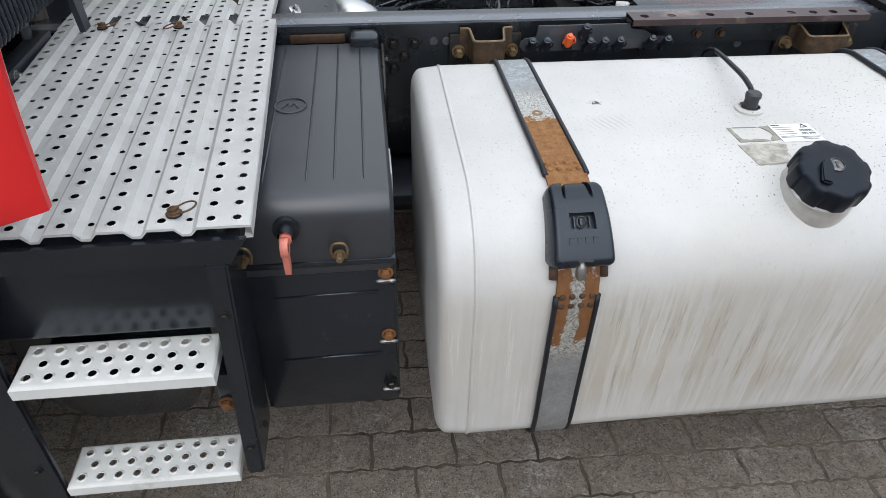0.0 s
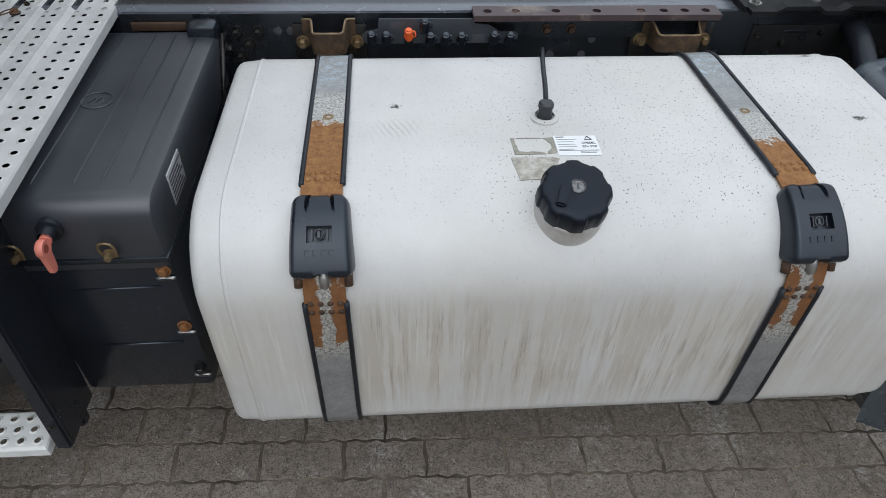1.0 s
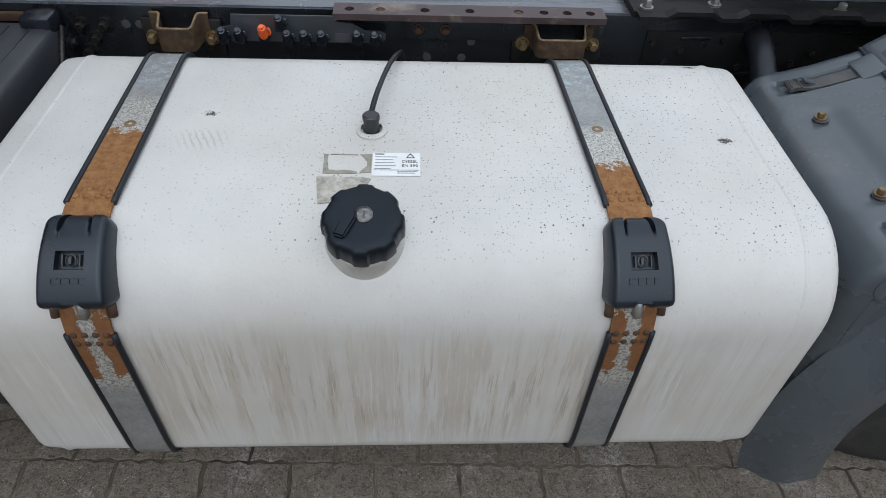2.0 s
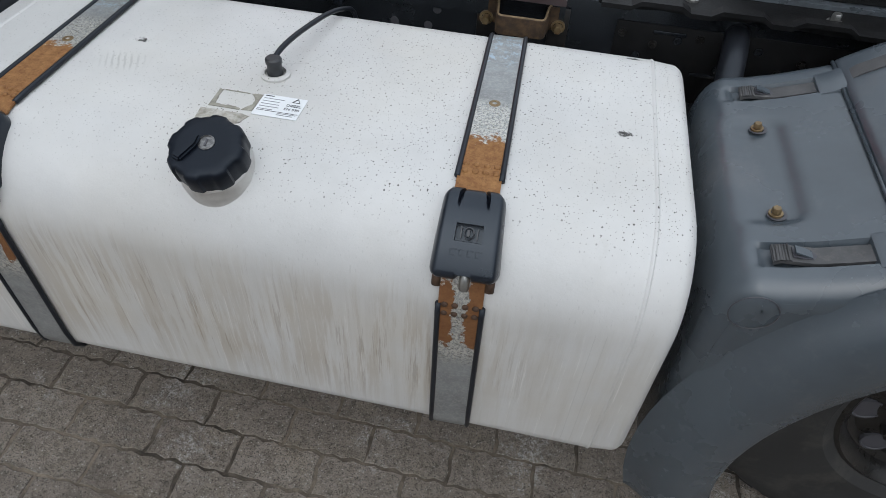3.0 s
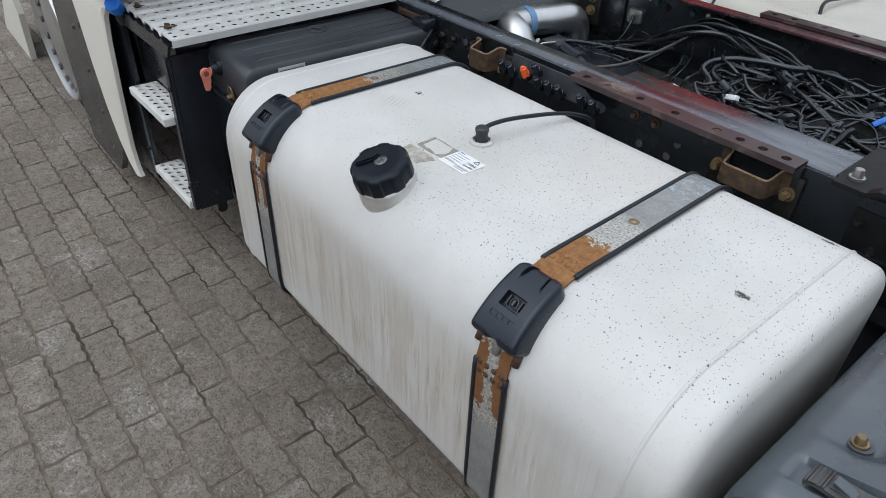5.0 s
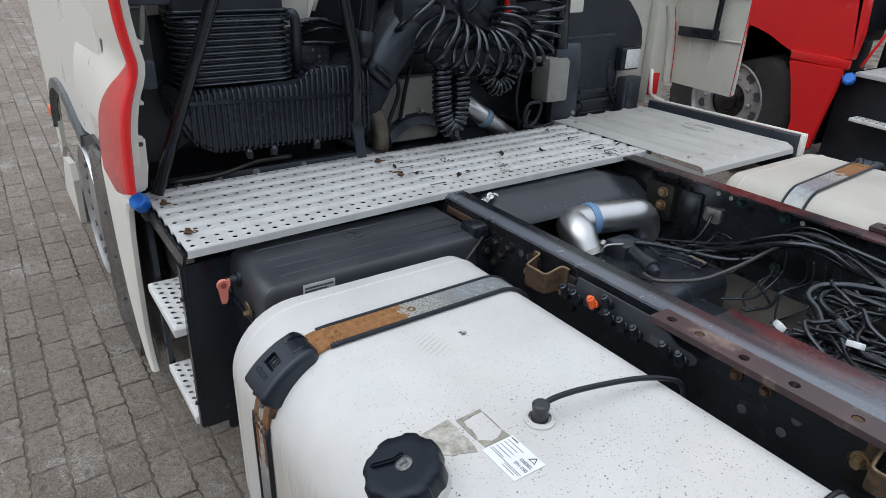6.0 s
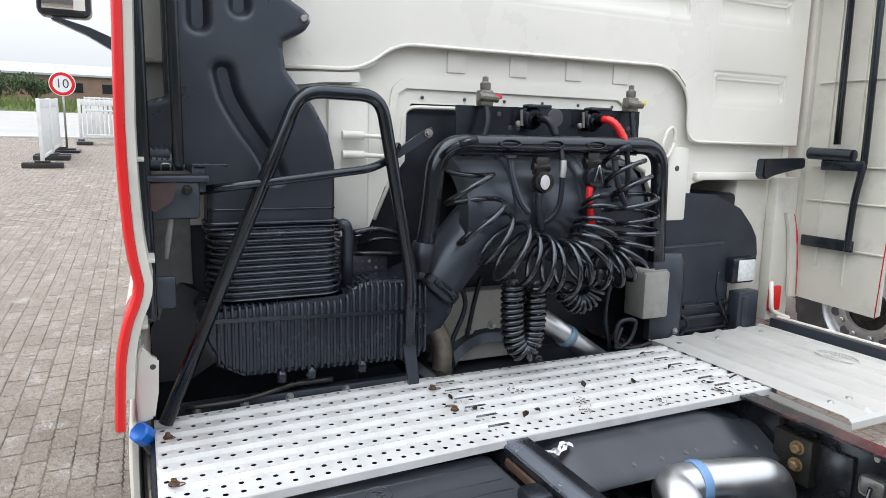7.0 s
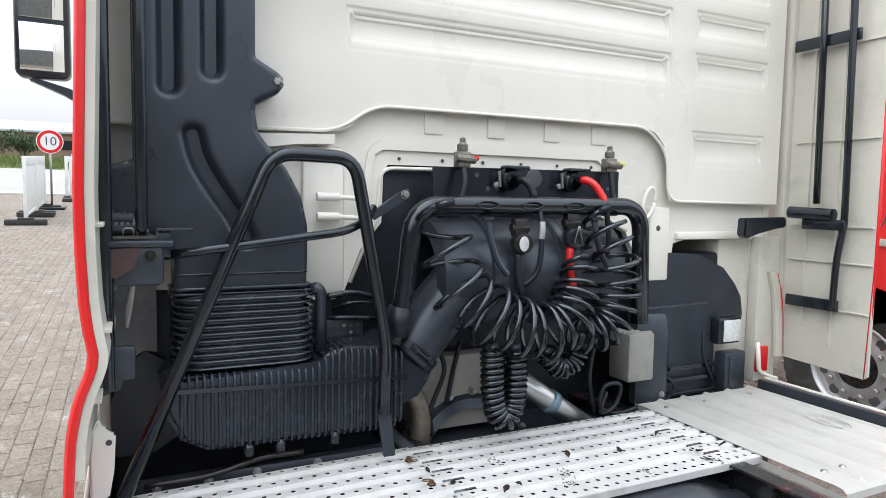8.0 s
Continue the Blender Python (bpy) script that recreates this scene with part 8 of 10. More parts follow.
box(bm, -1.075, -1.068, -0.650, -0.535, 1.222, 1.300, 0.003)
br = part("drilled_bracket", bm, M_XMEM, rc, smooth=30)
for j in range(5):
    for k in range(3):
        part("hole", lathe(B(), [(0.005, 0), (0.005, 0.001), (0, 0.001)], 10, toward((-1.0678, -0.635 + 0.021 * j, 1.240 + 0.021 * k), (1, 0, 0))), M_STEEL if (j + k) % 4 == 0 else M_INK_HOLE, br, smooth=False)
bm = B()
prism(bm, [(-1.222, 1.34), (-1.178, 1.421), (-1.090, 1.421), (-1.090, 1.243), (-1.120, 1.250), (-1.156, 1.228), (-1.177, 1.152), (-1.224, 1.138)], "x", -1.10, -1.085)
part("grey_shield", bm, M_SHIELD, rc, "dusty grey heat shield", False)
bm = B()
prism(bm, [(-1.165, 1.20), (-1.12, 1.245), (-1.05, 1.20), (-1.02, 1.02), (-1.10, 0.97), (-1.20, 0.97), (-1.20, 1.12)], "x", -1.115, -1.102)
part("inner_shield", bm, M_XMEM, rc, "blue-black inner shield", False)
bm = B()
tube(bm, smooth_path([(-0.95, -1.13, 0.945), (-0.95, -1.0, 0.945), (-0.95, -0.93, 0.955), (-0.95, -0.85, 0.972), (-0.95, -0.74, 0.972)], 4), 0.008, 8)
part("linkage", bm, M_GREASE, rc, smooth=True)
bm = B()
box(bm, -0.99, -0.955, -1.17, -0.50, 0.90, 0.948, 0.004)
part("cross_angle", bm, M_DUSTY, rc, smooth=30)
for y in (-1.10, -0.98, -0.86, -0.7):
    part("bolt", bolt(B(), (-0.955, y, 0.934), (1, 0, 0), 0.008, 0.010), M_STEEL, rc, smooth=30)

# ---- engine parts seen over the walkway ----
seat(0.0, -0.030, -0.008)
en = thing("engine", (-1.15, -0.2, 0.8), "dusty engine and gearbox bell housing behind the cab", "engine")
bm = B()
box(bm, -1.22, -1.12, -0.345, -0.035, 0.90, 1.150, 0.02)
part("grey_cover", bm, surface("dusty_grey_casting", (0.34, 0.33, 0.30), 0.6, 0.2, vary=0.12, scale=8, dirt=(0.22, 0.20, 0.17), dirt_amount=0.5), en, "pale dusty cast cover", 30)
bm = B()
lathe(bm, [(0.24, -0.2), (0.24, 0.0), (0.225, 0.01), (0.20, 0.05), (0.17, 0.06)], 32, toward((-1.13, -0.15, 0.80), (1, 0, 0.1)))
part("bell_housing", bm, M_DUSTY, en, smooth=35)
for a in range(20, 170, 22):
    part("bolt", bolt(B(), (-1.115, -0.15 + 0.225 * math.cos(radians(a)), 0.80 + 0.225 * math.sin(radians(a))), (1, 0, 0), 0.010, 0.014), M_STEEL, en, smooth=30)
bm = B()
tube(bm, [(-1.03, -0.09, 1.125), (-1.02, 0.11, 0.985), (-1.01, 0.30, 0.852)], 0.036, 18)
part("silver_pipe", bm, M_CHROME, en, "bright metal coolant pipe", True)
bm = B()
tube(bm, [(-1.021, 0.098, 0.9935), (-1.020, 0.122, 0.9765)], 0.041, 18)
part("blue_clamp", bm, surface("blue_clamp_band", (0.18, 0.27, 0.36), 0.4, 0.3), en, smooth=True)
bm = B()
tube(bm, rounded([(-1.06, -0.395, 1.08), (-1.055, -0.36, 1.04), (-1.05, -0.345, 0.98), (-1.05, -0.35, 0.88)], 0.04), 0.032, 14)
part("rust_pipe", bm, surface("heat_stained_pipe", (0.25, 0.22, 0.18), 0.4, 0.6, vary=0.35, scale=14), en, "heat-stained exhaust pipe", True)
for k, pts in enumerate(([(-1.06, -0.29, 1.20), (-1.04, -0.275, 1.12), (-1.04, -0.32, 1.0), (-1.04, -0.31, 0.92)], [(-1.08, -0.20, 1.20), (-1.09, -0.22, 1.10), (-1.09, -0.24, 1.0)], [(-1.0, 0.33, 1.0), (-0.99, 0.30, 0.93), (-0.99, 0.36, 0.95), (-0.99, 0.38, 1.02), (-0.99, 0.31, 1.02), (-0.99, 0.30, 0.95), (-0.99, 0.37, 0.92), (-0.99, 0.46, 0.93)], [(-1.03, 0.30, 1.18), (-1.02, 0.27, 1.05), (-1.02, 0.30, 0.92)])):
    bm = B()
    tube(bm, smooth_path(pts, 6), 0.008, 7)
    part("wire", bm, M_RUBBER, en, smooth=True)

# ---- coupling panel: tube frame, plate, sockets, valves ----
seat(0.0, -0.024, -0.004)
cp = thing("coupling_panel", (-0.95, 0.0, 1.62), "black trailer coupling panel on a bent tube frame", "coupling panel")
bm = B()
tube(bm, rounded([(-0.915, -0.50, 1.250), (-0.905, -0.470, 1.40), (-0.90, -0.448, 1.628), (-0.90, 0.352, 1.634), (-0.90, 0.368, 1.25)], 0.085, 8), 0.0275, 18)
fr_ = part("tube_frame", bm, M_ROD, cp, smooth=True)
bm = B()
tube(bm, [(-0.913, -0.492, 1.27), (-0.910, -0.480, 1.35)], 0.034, 18)
part("sleeve", bm, M_RUBBER, fr_, smooth=True)
bm = B()
prism(bm, [(-0.345, 1.60), (0.345, 1.60), (0.345, 1.748), (-0.345, 1.742)], "x", -1.012, -1.004)
part("plate", bm, M_PLASTIC, cp, smooth=False)
for y, z in ((-0.16, 1.68), (-0.13, 1.68), (0.22, 1.71), (0.30, 1.69), (-0.20, 1.72)):
    part("bolt_hole", lathe(B(), [(0.008, 0), (0.007, 0.001), (0, 0.001)], 12, toward((-1.0038, y, z), (1, 0, 0))), M_INK_HOLE, cp, smooth=False)
bm = B()
lathe(bm, [(0.030, 0), (0.028, 0.002), (0, 0.002)], 20, toward((-1.0035, 0.005, 1.715), (1, 0, 0)))
part("round_hole", bm, M_INK_HOLE, cp, smooth=False)
for y in (-0.235, -0.085, 0.07):
    bm = B()
    tube(bm, [(-0.869, y + 0.034 * math.cos(a) * 1.0, 1.632 + 0.011 * math.sin(a)) for a in np.linspace(0, math.tau, 21)], 0.003, 6)
    part("tube_mark", bm, M_PLASTIC, fr_, smooth=True)


def valve(y, z, tip):
    v = thing("valve", (-0.98, y, z - 0.05), "grimy cast metal air valve on top of the coupling panel", "valve", "coupling valves")
    bm = B()
    box(bm, -1.0, -0.965, y - 0.022, y + 0.022, z - 0.035, z + 0.012, 0.006)
    lathe(bm, [(0.012, 0), (0.016, 0.006), (0.016, 0.022), (0.009, 0.028), (0.009, 0.040), (0.005, 0.042), (0, 0.044)], 12, pose(-0.982, y, z + 0.010))
    tube(bm, [(-0.965, y - 0.03, z - 0.008), (-0.965, y + 0.034, z - 0.012)], 0.012, 10)
    part("casting", bm, surface("grimy_cast_metal", (0.20, 0.19, 0.165), 0.5, 0.5, vary=0.35, scale=40, dirt=(0.07, 0.065, 0.06), dirt_amount=0.5), v, smooth=35)
    bm = B()
    box(bm, -0.966, -0.955, y + 0.024, y + 0.044, z - 0.014, z + 0.0, 0.003)
    part("tag", bm, tip, v, "small coloured tag", 30)
    bm = B()
    tube(bm, smooth_path([(-0.975, y, z - 0.03), (-0.955, y - 0.004, z - 0.08), (-0.95, y - 0.02, z - 0.13), (-0.93, y - 0.06, z - 0.165), (-0.93, y - 0.10, z - 0.175)], 5) if y < 0 else smooth_path([(-0.975, y, z - 0.03), (-0.96, y, z - 0.10), (-0.95, y, z - 0.17)], 5), [0.010 * (1.0 if k % 2 else 0.85) for k in range(21 if y < 0 else 11)], 8)
    part("hose", bm, M_RUBBER, v, smooth=True)


valve(-0.262, 1.775, M_RED)
valve(0.285, 1.778, surface("yellow_tag", (0.65, 0.55, 0.05), 0.5))


def socket(y, z, cable_pts, sleeve, label):
    s = thing("trailer_socket", (-0.99, y, z), label, "socket", "trailer sockets")
    bm = B()
    lathe(bm, [(0.034, 0), (0.034, 0.03), (0.030, 0.036), (0.022, 0.037), (0.020, 0.05)], 22, toward((-1.003, y, z), (1, 0, -0.25)))
    part("housing", bm, M_PLASTIC, s, smooth=40)
    bm = B()
    box(bm, -0.985, -0.945, y - 0.036, y + 0.048, z + 0.026, z + 0.036, 0.004, m=None)
    part("flap", bm, M_PLASTIC, s, smooth=30)
    bm = B()
    tube(bm, [(-0.975, y - 0.040, z - 0.028 + 0.0), (-0.975, y - 0.044, z + 0.02)], 0.005, 8)
    lathe(bm, [(0.009, 0), (0.009, 0.008), (0, 0.01)], 10, toward((-0.985, y - 0.05, z - 0.022), (1, 0, 0)))
    part("hinge", bm, M_STEEL, s, smooth=40)
    bm = B()
    p = smooth_path(cable_pts, 6)
    tube(bm, p, 0.0085, 8)
    part("cable", bm, M_RUBBER, s, smooth=True)
    n = len(p)
    a, b = sleeve
    bm = B()
    q = p[int(a * n):max(int(b * n), int(a * n) + 3)]
    tube(bm, q, [0.0135 if k % 2 else 0.0115 for k in range(len(q))], 10)
    part("sleeve", bm, M_RED if y > 0 else M_RUBBER, s, "ribbed red plug sleeve" if y > 0 else "ribbed black plug sleeve", True)
    return s


socket(-0.095, 1.715, [(-0.96, -0.085, 1.712), (-0.925, -0.070, 1.700), (-0.905, -0.055, 1.655), (-0.87, -0.052, 1.58), (-0.87, -0.055, 1.46), (-0.88, -0.08, 1.41), (-0.90, -0.12, 1.385)], (0.05, 0.36), "black trailer socket with a plugged cable")
socket(0.135, 1.715, [(-0.96, 0.145, 1.712), (-0.93, 0.160, 1.712), (-0.905, 0.180, 1.685), (-0.885, 0.198, 1.625), (-0.885, 0.212, 1.52), (-0.90, 0.21, 1.47), (-0.91, 0.17, 1.46)], (0.08, 0.50), "black trailer socket with a red plugged cable")


def gladhand(y, z, red):
    g = thing("brake_coupling", (-0.90, y, z), "red hosed air brake coupling hanging on the frame" if red else "black air brake coupling with a bright metal face", "brake coupling", "air brake couplings")
    bm = B()
    lathe(bm, [(0.020, -0.02), (0.032, -0.015), (0.034, 0.0), (0.030, 0.012), (0.020, 0.014), (0, 0.014)], 22, toward((-0.885, y, z), (1, -0.15, 0)))
    part("body", bm, M_PLASTIC if red else M_GREASE, g, smooth=40)
    bm = B()
    lathe(bm, [(0.020, 0.0), (0.020, 0.0155), (0.008, 0.0165), (0, 0.0165)], 22, toward((-0.885, y, z), (1, -0.15, 0)) @ Matrix.Diagonal((0.75, 1.1, 1, 1)))
    part("face", bm, M_PLASTIC if red else surface("worn_bright_face", (0.72, 0.73, 0.74), 0.35, 0.5, vary=0.15, scale=40), g, "bright worn face" if not red else "", 40)
    bm = B()
    tube(bm, [(-0.90, y - 0.03, z + 0.045), (-0.895, y + 0.025, z + 0.045)], 0.014, 10)
    box(bm, -0.915, -0.885, y - 0.025, y + 0.022, z + 0.02, z + 0.075, 0.006)
    part("bracket", bm, M_GREASE, g, smooth=40)
    bm = B()
    p = smooth_path([(-0.89, y - 0.01, z - 0.03), (-0.885, y - 0.012, z - 0.09), (-0.885, y + 0.004, z - 0.15)], 6)
    tube(bm, p, [0.0125 if k % 2 else 0.0105 for k in range(len(p))], 10)
    part("hose_end", bm, M_RED if red else M_RUBBER, g, "ribbed red hose sleeve" if red else "", True)


gladhand(-0.108, 1.520, False)
gladhand(0.078, 1.535, True)
bm = B()
tube(bm, [(-0.868, -0.052, 1.585), (-0.866, -0.052, 1.560), (-0.868, -0.053, 1.535)], [0.0105, 0.0115, 0.0105], 12)
single("cable_ferrule", bm, M_CHROME, "bright crimped ferrule on the black socket cable", "ferrule", smooth=40)
bm = B()
tube(bm, rounded([(-0.862, 0.062, 1.515), (-0.860, 0.078, 1.575), (-0.860, 0.094, 1.515)], 0.008, 3), 0.0022, 6)
single("spring_clip", bm, M_CHROME, "bent bright wire clip on the red brake coupling", "clip", smooth=True)
for y in (-0.225, 0.155):
    bm = B()
    lathe(bm, [(0.018, 0), (0.018, 0.008), (0.010, 0.010), (0.010, 0.02)], 12, toward((-0.885, y, 1.598), (0, 0, -1)))
    p = smooth_path([(-0.885, y, 1.585), (-0.88, y + 0.005, 1.54), (-0.875, y + 0.03, 1.47), (-0.87, y + 0.06, 1.43)], 6)
    tube(bm, p, [0.0105 if k % 2 else 0.009 for k in range(len(p))], 8)
    single("hose_fitting", bm, M_DUSTY, "black spring-guarded hose end on the tube frame", "hose fitting", "hose fittings", smooth=40)


# ---- coiled trailer hoses ----
def coil(name, path, radius, turns, r, label, wobble=0.0, seed=0, per=14, mat=None, lead=(), tail=(), dens=(1, 1)):
    """A helix of hose wound round a path; the radius may change along it."""
    rn = random.Random(seed)
    p = smooth_path(path, 14)
    cum = [0.0]
    for a, b in zip(p, p[1:]):
        cum.append(cum[-1] + (b - a).length)
    n = turns * per
    out = [Vector(q) for q in lead]
    along = np.linspace(0, 1, 60)
    turn_at = np.cumsum(np.interp(along, np.linspace(0, 1, len(dens)), dens))
    turn_at = (turn_at - turn_at[0]) / (turn_at[-1] - turn_at[0])
    nrm = Vector((1, 0, 0))
    ph = [rn.uniform(0, 6.28) for _ in range(4)]
    for k in range(n + 1):
        d = cum[-1] * float(np.interp(k / n, turn_at, along))
        i = max(0, min(len(p) - 2, int(np.searchsorted(cum, d)) - 1))
        f = (d - cum[i]) / max(cum[i + 1] - cum[i], 1e-6)
        c = p[i].lerp(p[i + 1], f)
        t = (p[i + 1] - p[i]).normalized()
        nrm = (nrm - t * nrm.dot(t)).normalized()
        bi = t.cross(nrm)
        rad = radius if not isinstance(radius, (list, tuple)) else float(np.interp(k / n, np.linspace(0, 1, len(radius)), radius))
        rad *= 1 + wobble * math.sin(3.1 * k / per + ph[0]) + 0.5 * wobble * math.sin(7.3 * k / per + ph[1])
        a = k * math.tau / per
        out.append(c + rad * (math.cos(a) * nrm + math.sin(a) * bi) + t * wobble * 0.03 * math.sin(2.2 * k / per + ph[2]))
    out += [Vector(q) for q in tail]
    ob = thing(name, tuple(out[0]), label, "coiled hose", "coiled trailer hoses")
    bm = B()
    tube(bm, out, r, 7)
    part("coil", bm, mat or M_HOSE, ob, smooth=True)
    for a, b in ((out[0], out[2]), (out[-1], out[-3])):
        bm = B()
        tube(bm, [a, a.lerp(b, 0.5), b], [r * 1.5, r * 1.45, r * 1.25], 8)
        part("end_sleeve", bm, M_RUBBER, ob, "thicker rubber end sleeve", True)
    return ob


M_HOSE = surface("shiny_black_hose", (0.009, 0.0095, 0.012), 0.15, vary=0.3, scale=20, grain=500, relief=0.05, dirt=(0.04, 0.04, 0.042), dirt_amount=0.2, spec=0.95, tint=COOL)
coil("coiled_hose", [(-0.88, -0.375, 1.62), (-0.86, -0.378, 1.56), (-0.845, -0.372, 1.50), (-0.84, -0.344, 1.42), (-0.83, -0.290, 1.362), (-0.82, -0.212, 1.305), (-0.815, -0.115, 1.275), (-0.82, -0.010, 1.282), (-0.84, 0.052, 1.350), (-0.86, 0.085, 1.430), (-0.875, 0.090, 1.47)], [0.070, 0.080, 0.086, 0.084, 0.080, 0.076, 0.072, 0.068, 0.056, 0.046], 15, 0.0078, "shiny black coiled air hose hanging in a loop", 0.07, 3, 18, dens=(0.45, 0.5, 0.6, 0.8, 1.0, 1.15, 1.2, 1.25, 1.4, 1.4))
coil("coiled_hose", [(-0.905, 0.190, 1.61), (-0.88, 0.200, 1.55), (-0.855, 0.210, 1.49), (-0.85, 0.218, 1.41), (-0.845, 0.214, 1.335), (-0.84, 0.182, 1.272), (-0.84, 0.120, 1.245), (-0.845, 0.055, 1.255)], [0.062, 0.068, 0.070, 0.070, 0.068, 0.064, 0.058, 0.050], 11, 0.0078, "shiny black coiled air hose hanging in a loop", 0.07, 5, 18, dens=(0.8, 0.85, 0.9, 1.0, 1.2, 1.3, 1.3))
coil("coiled_cable", [(-0.86, -0.214, 1.23), (-0.86, -0.213, 1.13), (-0.86, -0.206, 1.06), (-0.86, -0.192, 1.025), (-0.86, -0.170, 1.008), (-0.86, -0.150, 1.025), (-0.86, -0.139, 1.06), (-0.86, -0.135, 1.13), (-0.865, -0.135, 1.22)], 0.029, 27, 0.0082, "tightly coiled black electric cable hanging in a bight", 0.03, 12, 12)
coil("coiled_cable", [(-0.89, -0.01, 1.20), (-0.89, 0.01, 1.155), (-0.89, 0.05, 1.13), (-0.89, 0.095, 1.15), (-0.89, 0.12, 1.20)], 0.030, 12, 0.0060, "tightly coiled black electric cable hanging in a bight", 0.05, 14, 12)

# ---- handrail hoop ----
seat(0.0, -0.012, -0.005)
hr = thing("handrail", (-0.87, -0.85, 0.93), "black painted tube handrail standing behind the cab", "handrail")
bm = B()
tube(bm, rounded([(-0.872, -1.190, 0.940), (-0.870, -0.848, 1.752), (-0.870, -0.640, 1.748), (-0.870, -0.548, 1.26), (-0.870, -0.553, 1.07)], 0.055, 6), 0.0175, 14)
part("hoop", bm, M_ROD, hr, smooth=True)
bm = B()
prism(bm, [(-0.572, 1.075), (-0.535, 1.075), (-0.520, 0.95), (-0.552, 0.95)], "x", -0.880, -0.868)
part("flat_foot", bm, M_DUSTY, hr, smooth=False)
bm = B()
tube(bm, rounded([(-0.86, -1.10, 1.508), (-0.866, -0.95, 1.525), (-0.866, -0.67, 1.560), (-0.90, -0.60, 1.585), (-0.98, -0.55, 1.62)], 0.03, 4), 0.011, 12)
part("brace", bm, M_ROD, hr, smooth=True)
bm = B()
prism(bm, [(-0.556, 1.600), (-0.536, 1.612), (-0.455, 1.668), (-0.432, 1.676), (-0.425, 1.660), (-0.445, 1.640), (-0.535, 1.585)], "x", -1.02, -1.008)
part("slotted_tab", bm, M_DUSTY, hr, smooth=False)
part("tab_bolt", bolt(B(), (-1.006, -0.445, 1.658), (1, 0, 0), 0.009, 0.008), M_STEEL, hr, smooth=30)

# ---- lower far corner ----
seat(0.0, -0.004, -0.014)
fc = thing("battery_tray", (-1.05, 0.75, 0.9), "black plastic cover and grey box beside the far lid", "cover")
bm = B()
prism(bm, [(0.495, 1.255), (0.553, 1.262), (0.886, 1.274), (0.905, 1.13), (0.918, 0.905), (0.53, 0.905), (0.525, 0.97)], "x", -1.128, -1.094)
bmesh.ops.bevel(bm, geom=[e for e in bm.edges if all(v.co.x > -1.1 for v in e.verts)], offset=0.012, segments=3, affect="EDGES")
part("cover", bm, M_DUSTY, fc, smooth=40)
bm = B()
rings = []
for y, x in ((0.500, -1.075), (0.530, -1.052), (0.560, -1.035), (0.600, -1.030), (0.625, -1.045), (0.632, -1.092)):
    zt = 1.25 - 0.9 * max(0.0, y - 0.60)
    rings.append([(x, y, 0.915), (x, y, 1.02), (x + 0.004, y, 1.10), (x, y, zt - 0.02), (x - 0.012, y, zt), (x - 0.03, y, zt), (x - 0.03, y, 0.915)])
part("side_lip", skin(bm, rings), M_DUSTY, fc, smooth=50)
part("lip_bolt", bolt(B(), (-1.03, 0.585, 0.955), (1, 0, 0), 0.008, 0.008), M_STEEL, fc, smooth=30)
for z, y0, y1 in ((1.03, 0.66, 0.90), (0.985, 0.66, 0.91), (0.93, 0.64, 0.91)):
    bm = B()
    box(bm, -1.10, -1.066, y0, y1, z - 0.008, z + 0.008, 0.004)
    part("cover_step", bm, M_PLASTIC, fc, smooth=30)
for k, pts in enumerate(([(-1.06, 0.64, 0.93), (-1.04, 0.66, 0.965), (-1.045, 0.64, 1.0), (-1.07, 0.63, 1.0)], [(-1.05, 0.53, 0.925), (-1.035, 0.58, 0.918), (-1.04, 0.63, 0.93), (-1.07, 0.67, 0.95)], [(-1.07, 0.83, 1.16), (-1.06, 0.82, 1.08), (-1.06, 0.86, 1.0), (-1.07, 0.90, 0.95)])):
    bm = B()
    tube(bm, smooth_path(pts, 6), 0.006, 7)
    part("hose", bm, M_RUBBER, fc, smooth=True)
bm = B()
box(bm, -1.14, -1.03, 0.425, 0.545, 1.012, 1.188, 0.010)
gbx = part("grey_box", bm, surface("dusty_grey_box", (0.27, 0.27, 0.25), 0.55, vary=0.15, scale=8, dirt=(0.19, 0.18, 0.16), dirt_amount=0.5), fc, "dusty grey plastic box", 30)
for k in range(4):
    bm = B()
    tube(bm, [(-1.125 + 0.026 * k, 0.429, 1.189), (-1.125 + 0.026 * k, 0.541, 1.189)], 0.004, 6)
    part("lid_rib", bm, gbx.data.materials[0], gbx, smooth=True)
bm = B()
prism(bm, [(0.505, 1.20), (0.520, 1.300), (0.543, 1.374), (0.60, 1.43), (0.681, 1.468), (0.831, 1.460), (0.977, 1.402), (1.045, 1.335), (1.083, 1.281), (1.096, 1.210), (1.091, 1.173), (0.93, 1.18), (0.56, 1.17)], "x", -1.132, -1.120)
part("inner_flap", bm, M_DUSTY, fc, "black rubber wheel-arch flap", False)
bm = B()
box(bm, -1.09, -1.035, 0.915, 1.028, 0.905, 1.078, 0.008)
box(bm, -1.04, -1.030, 0.935, 0.965, 0.92, 1.06, 0.003)
part("pillar", bm, M_DUSTY, fc, smooth=30)
lamp = thing("work_lamp", (-1.04, 0.975, 1.07), "square black work lamp with a clear ribbed lens", "lamp")
bm = B()
box(bm, -1.095, -1.050, 0.888, 1.014, 1.108, 1.214, 0.012)
part("housing", bm, M_PLASTIC, lamp, smooth=30)
bm = B()
box(bm, -1.052, -1.046, 0.915, 1.004, 1.118, 1.204, 0.004)
part("lens", bm, surface("clear_lamp_lens", (0.62, 0.64, 0.64), 0.12, 0.0, vary=0.15, scale=60, grain=120, relief=0.5, depth=0.002), lamp, "clear ribbed glass lens", 30)

